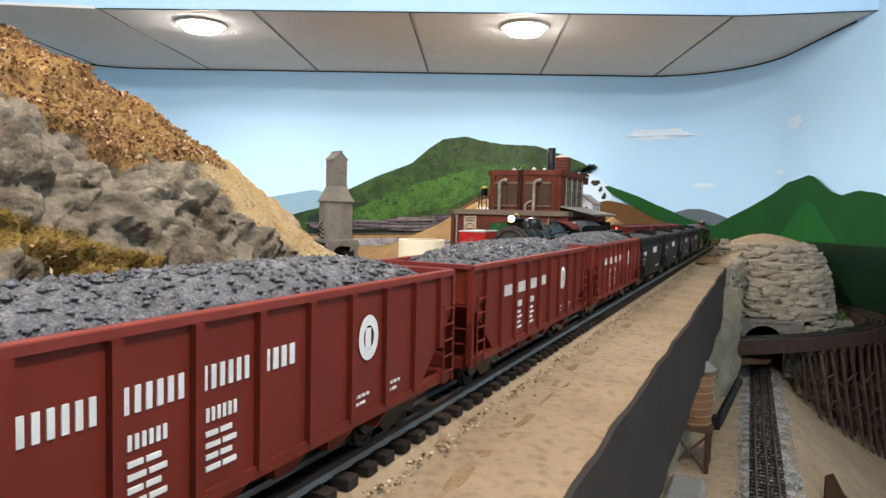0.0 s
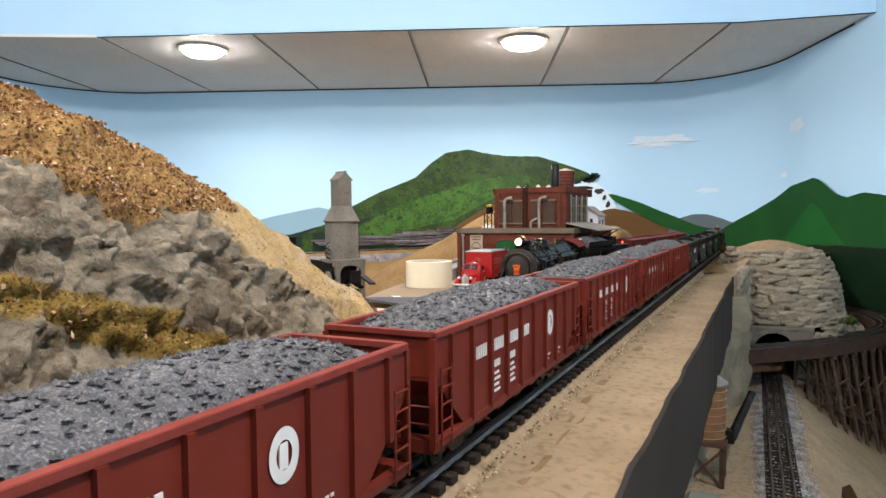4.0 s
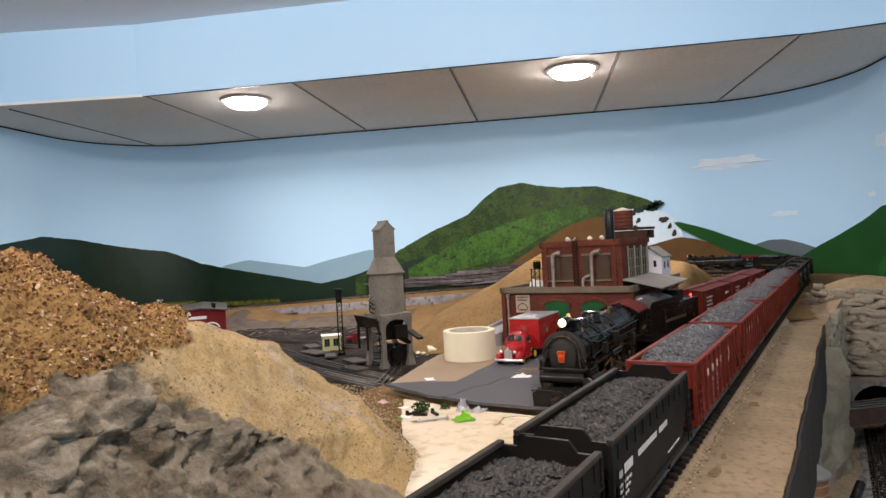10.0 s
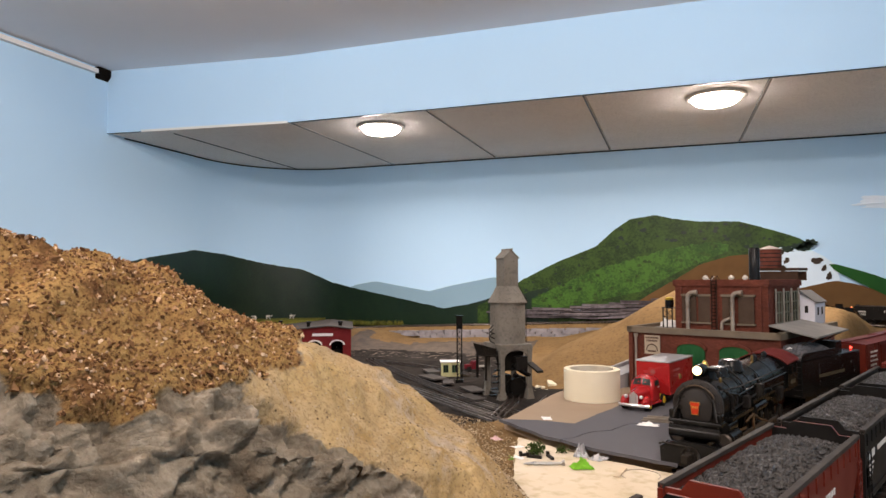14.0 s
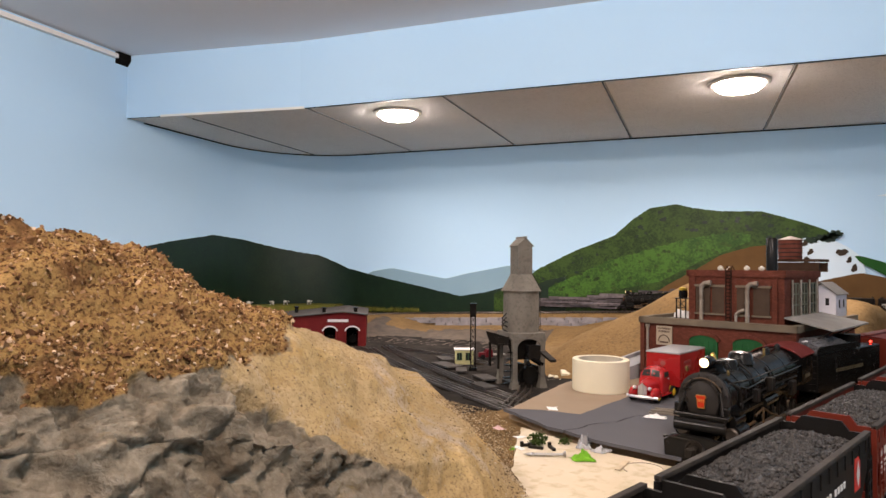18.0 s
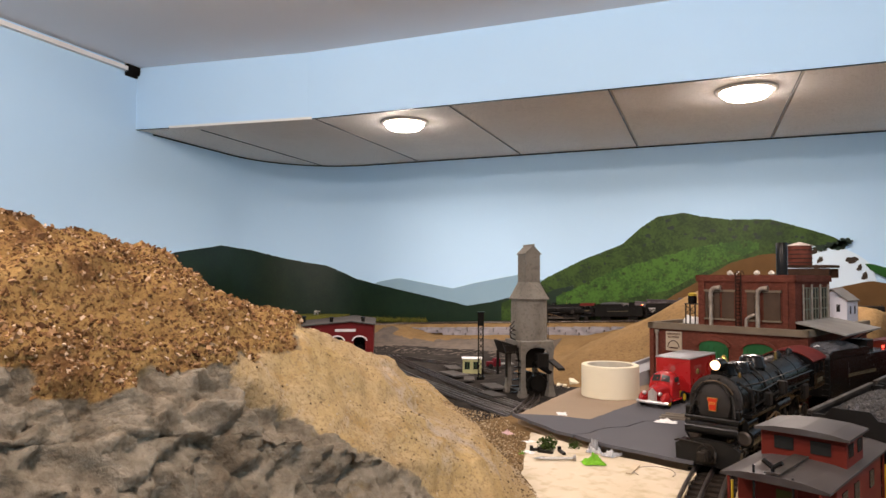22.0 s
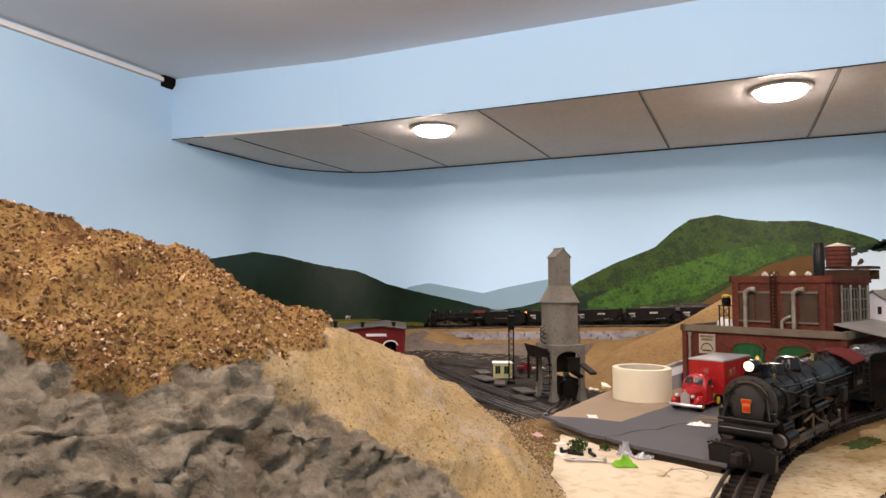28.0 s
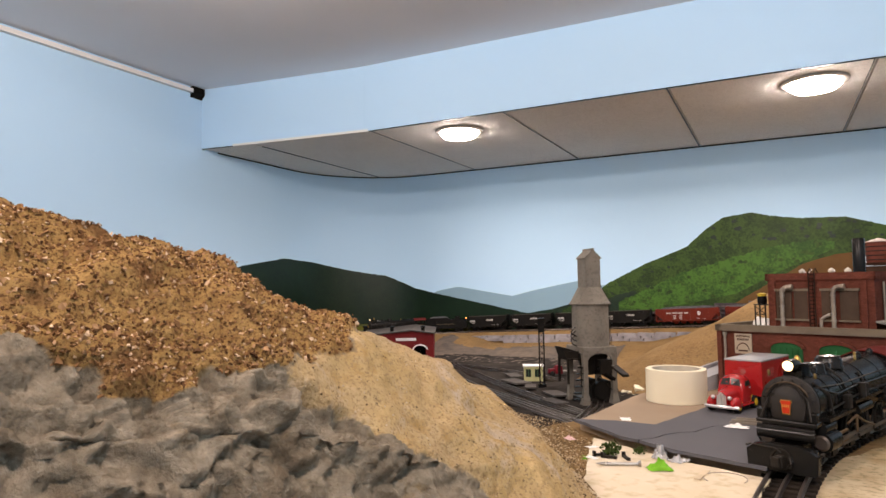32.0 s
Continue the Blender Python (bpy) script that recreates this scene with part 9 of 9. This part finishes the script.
for _ in range(5200):
    p, a = low_line.at(random.uniform(0.75, 1.85)), low_line.turn(1.0)
    s = Vector((math.cos(a - math.pi / 2), math.sin(a - math.pi / 2), 0))
    w = random.uniform(-0.055, 0.055)
    c = p + s * w + Vector((0, 0, -0.0068 - max(0, abs(w) - 0.034) * 0.3))
    r = random.uniform(0.0010, 0.0021)
    bm2.add([tuple(c + Vector((random.uniform(0.6, 1.2) * r * x, random.uniform(0.6, 1.2) * r * y, random.uniform(0.5, 1) * r * z))) for x, y, z in ((1, 0, 0), (-1, 0, 0), (0, 1, 0), (0, -1, 0), (0, 0, 1), (0, 0, -1))], [(0, 2, 4), (2, 1, 4), (1, 3, 4), (3, 0, 4), (2, 0, 5), (1, 2, 5), (3, 1, 5), (0, 3, 5)])
tagged(part("ballast_gravel", bm2, BALLAST), "loose grey ballast gravel", "gravel", kind="stuff")

wt = thing("trackside_water_tank", "brown wooden water tank on timber legs", "water tank", plan_pose(0.093, 0.425, LOW - 0.004))
STAVE = mat("stave_wood", (0.20, 0.10, 0.05), (0.13, 0.065, 0.035), 50, 0.8, bump=0.3)
part("tub", rounded(Mesh().lathe([(0.031, 0.082), (0.033, 0.13), (0.0315, 0.178)], seg=26)), STAVE, wt)
for k in range(7):
    z = 0.087 + k * 0.0135
    part("hoop", rounded(Mesh().lathe([(0.0325, z - 0.0010), (0.0338, z), (0.0325, z + 0.0010)], seg=26, caps=False)), mat("hoop_tan", (0.3, 0.19, 0.1), None, 30, 0.6) if k == 0 else bpy.data.materials["hoop_tan"], wt)
part("roof", rounded(Mesh().lathe([(0.036, 0.178), (0.036, 0.181), (0.014, 0.196), (0.007, 0.197), (0.007, 0.203), (0.002, 0.205)], seg=20)), ROOF_GREY, wt, "grey cone roof")
part("floor_frame", Mesh().box(-0.036, 0.036, -0.036, 0.036, 0.075, 0.082), WOOD_DARK, wt)
for a in (-0.028, 0.028):
    for b in (-0.028, 0.028):
        part("leg", Mesh().box(a - 0.004, a + 0.004, b - 0.004, b + 0.004, 0, 0.075), WOOD_DARK, wt)
part("leg_brace", Mesh().tube((-0.028, -0.030, 0.008), (0.028, -0.030, 0.070), 0.0024, seg=5), WOOD_DARK, wt)
part("leg_brace", Mesh().tube((0.028, -0.031, 0.008), (-0.028, -0.031, 0.070), 0.0024, seg=5), WOOD_DARK, wt)
part("leg_brace", Mesh().tube((0.030, -0.028, 0.008), (0.030, 0.028, 0.070), 0.0024, seg=5), WOOD_DARK, wt)
part("spout", rounded(Mesh().tube((0.040, 0.012, 0.080), (0.072, 0.075, 0.150), 0.0085, 0.0065, 12)), BLACK, wt, "black raised spout")
part("spout_pivot", Mesh().box(0.028, 0.046, 0.000, 0.022, 0.074, 0.096), BLACK, wt)
cc = tagged(part("grey_block", Mesh().box(-0.028, 0.028, -0.05, 0.05, 0, 0.028, c=0.008), ROOF_GREY), "grey block on the lower floor", "block")
cc.matrix_basis = plan_pose(0.100, 0.27, LOW - 0.006)
dp = tagged(part("dark_cutout", Mesh().prism([(0, -0.3), (0.40, -0.3), (0.40, 0.07), (0.26, 0.062), (0.15, 0.066), (0.085, 0.058), (0.05, 0.068), (0.03, 0.085), (0.012, 0.118), (0.0, 0.112)], 0, 0.006), mat("dark_brown_board", (0.06, 0.032, 0.018), None, 30, 0.8)), "dark brown jagged fascia cut-out", "board")
dp.matrix_basis = pose(0.868, -1.42, 0.83, 0, 0, -6)
# weeds on the far shoulder
random.seed(61)
for x, y, r in ((1.19, 0.18, 0.028), (1.27, 0.22, 0.022), (1.40, 0.10, 0.026)):
    m = Mesh()
    for _ in range(90):
        a, l = random.uniform(0, 6.3), random.uniform(0.4, 1.0) * r * 2
        tip = Vector((x + math.cos(a) * r * random.random(), y + math.sin(a) * r * random.random(), 1.245 + l))
        m.tube((x + random.uniform(-0.3, 0.3) * r, y + random.uniform(-0.3, 0.3) * r, 1.245), tip, 0.0006, 0.0003, 4)
        for _ in range(2):
            m.add([tuple(tip + Vector((random.uniform(-1, 1), random.uniform(-1, 1), random.uniform(-1, 1))) * 0.004) for _ in range(3)], [(0, 1, 2)])
    tagged(part("weed_clump", m, mat("weed_brown", (0.09, 0.08, 0.025), (0.06, 0.035, 0.012), 90, 0.9) if "weed_brown" not in bpy.data.materials else bpy.data.materials["weed_brown"]), "dry brown-green weed clump", "weeds")
clump("foliage_clump", 0.40, 1.30, 1.10, 0.02, BUSH_GREEN, "dark green bush beside the stone dome", 120, 9)

# ceiling edge at the left wall
tagged(part("trim", Mesh().box(XL, XL + 0.022, YF, -0.17, CEILING - 0.032, CEILING - 0.014), TRIM_WHITE), "white trim along the ceiling edge", "trim", kind="structure")
# A black solid stands in for the shade of the open gap.
tagged(part("ceiling_gap", Mesh().prism([(XL, CEILING - 0.052), (XL + 0.018, CEILING - 0.030), (XL + 0.018, CEILING - 0.001), (XL, CEILING - 0.001)], -0.168, -0.098), DARK), "black solid standing for shade in the ceiling corner gap", "gap", kind="structure")

# patches of paint and plaster on the ground between the tracks
random.seed(91)
for lay, (v, u, rv, ru, col, lab) in enumerate(((-0.068, 0.12, 0.060, 0.30, (0.50, 0.41, 0.28), "cream plaster coat with ochre stains on the ground"), (-0.075, 0.40, 0.044, 0.15, (0.40, 0.30, 0.18), "tan plaster coat on the ground"), (-0.104, 0.345, 0.016, 0.050, (0.055, 0.095, 0.030), "green tinted ground patch"))):
    ring = []
    for k in range(60):
        a = 2 * math.pi * k / 60
        e = 1 + 0.40 * noise.noise(Vector((math.cos(a) * 1.5, math.sin(a) * 1.5, v * 50))) + 0.30 * noise.noise(Vector((math.cos(a) * 5, math.sin(a) * 5, v * 50)))
        ring.append(tuple(plan(v + rv * e * math.cos(a), u + ru * e * math.sin(a), DECK - 0.0016 + 0.0003 * lay)))
    m = Mesh().add([tuple(plan(v, u, DECK - 0.0014 + 0.0003 * lay))] + ring, [(0, 1 + k, 1 + (k + 1) % 60) for k in range(60)])
    tagged(part("ground_patch", m, mat("patch_tint", col, (col[0] * 0.46, col[1] * 0.36, col[2] * 0.20), 19, 0.95, bump=0.4, bump_scale=150, fine=(0.13, 0.120, 0.055), amount=0.42)), lab, "ground cover", kind="stuff")

# brown soil streaks along the ledge
STREAK = mat("soil_streak", (0.155, 0.098, 0.045), (0.23, 0.16, 0.09), 45, 0.95, bump=0.6, bump_scale=160, fine=(0.09, 0.055, 0.026))
for u0, u1, vm, wd in ((-0.35, 0.10, 0.046, 0.006), (0.12, 0.62, 0.049, 0.010), (0.60, 0.98, 0.052, 0.008), (-0.9, -0.3, 0.055, 0.006)):
    rings = []
    for k in range(70):
        u = u0 + (u1 - u0) * k / 69
        w = wd * math.sin(math.pi * k / 69) * (1 + 0.9 * noise.noise(Vector((u * 35, 2, u0)))) + 0.0004
        c = vm + 0.006 * noise.noise(Vector((u * 18, 5, u0)))
        rings.append([tuple(plan(c - w, u, DECK - 0.0118)), tuple(plan(c - w * 0.5, u, DECK - 0.0108)), tuple(plan(c + w * 0.6, u, DECK - 0.0108)), tuple(plan(c + w, u, DECK - 0.0122))])
    tagged(part("soil_streak", Mesh().rings(rings, False, None, False), STREAK), "brown soil streak along the sandy ledge", "ground cover", kind="stuff")


# ---- what moves ----
RUN_T = (0, 2, 5, 10, 14, 18, 20, 22, 24, 28, 32)
RUN_S = (-0.012, 0.268, 0.682, 1.375, 1.90, 2.412, 2.668, 2.924, 3.178, 3.680, 4.198)


def motions():
    for car, rel, wheelbase in TRAIN:
        rows = []
        for i in range(65):
            t = i * 0.5
            u = rel + lerp(t, RUN_T, RUN_S)
            rows.append((t, on_line(MAIN, u, wheelbase)))
        walk(car, rows)


motions()
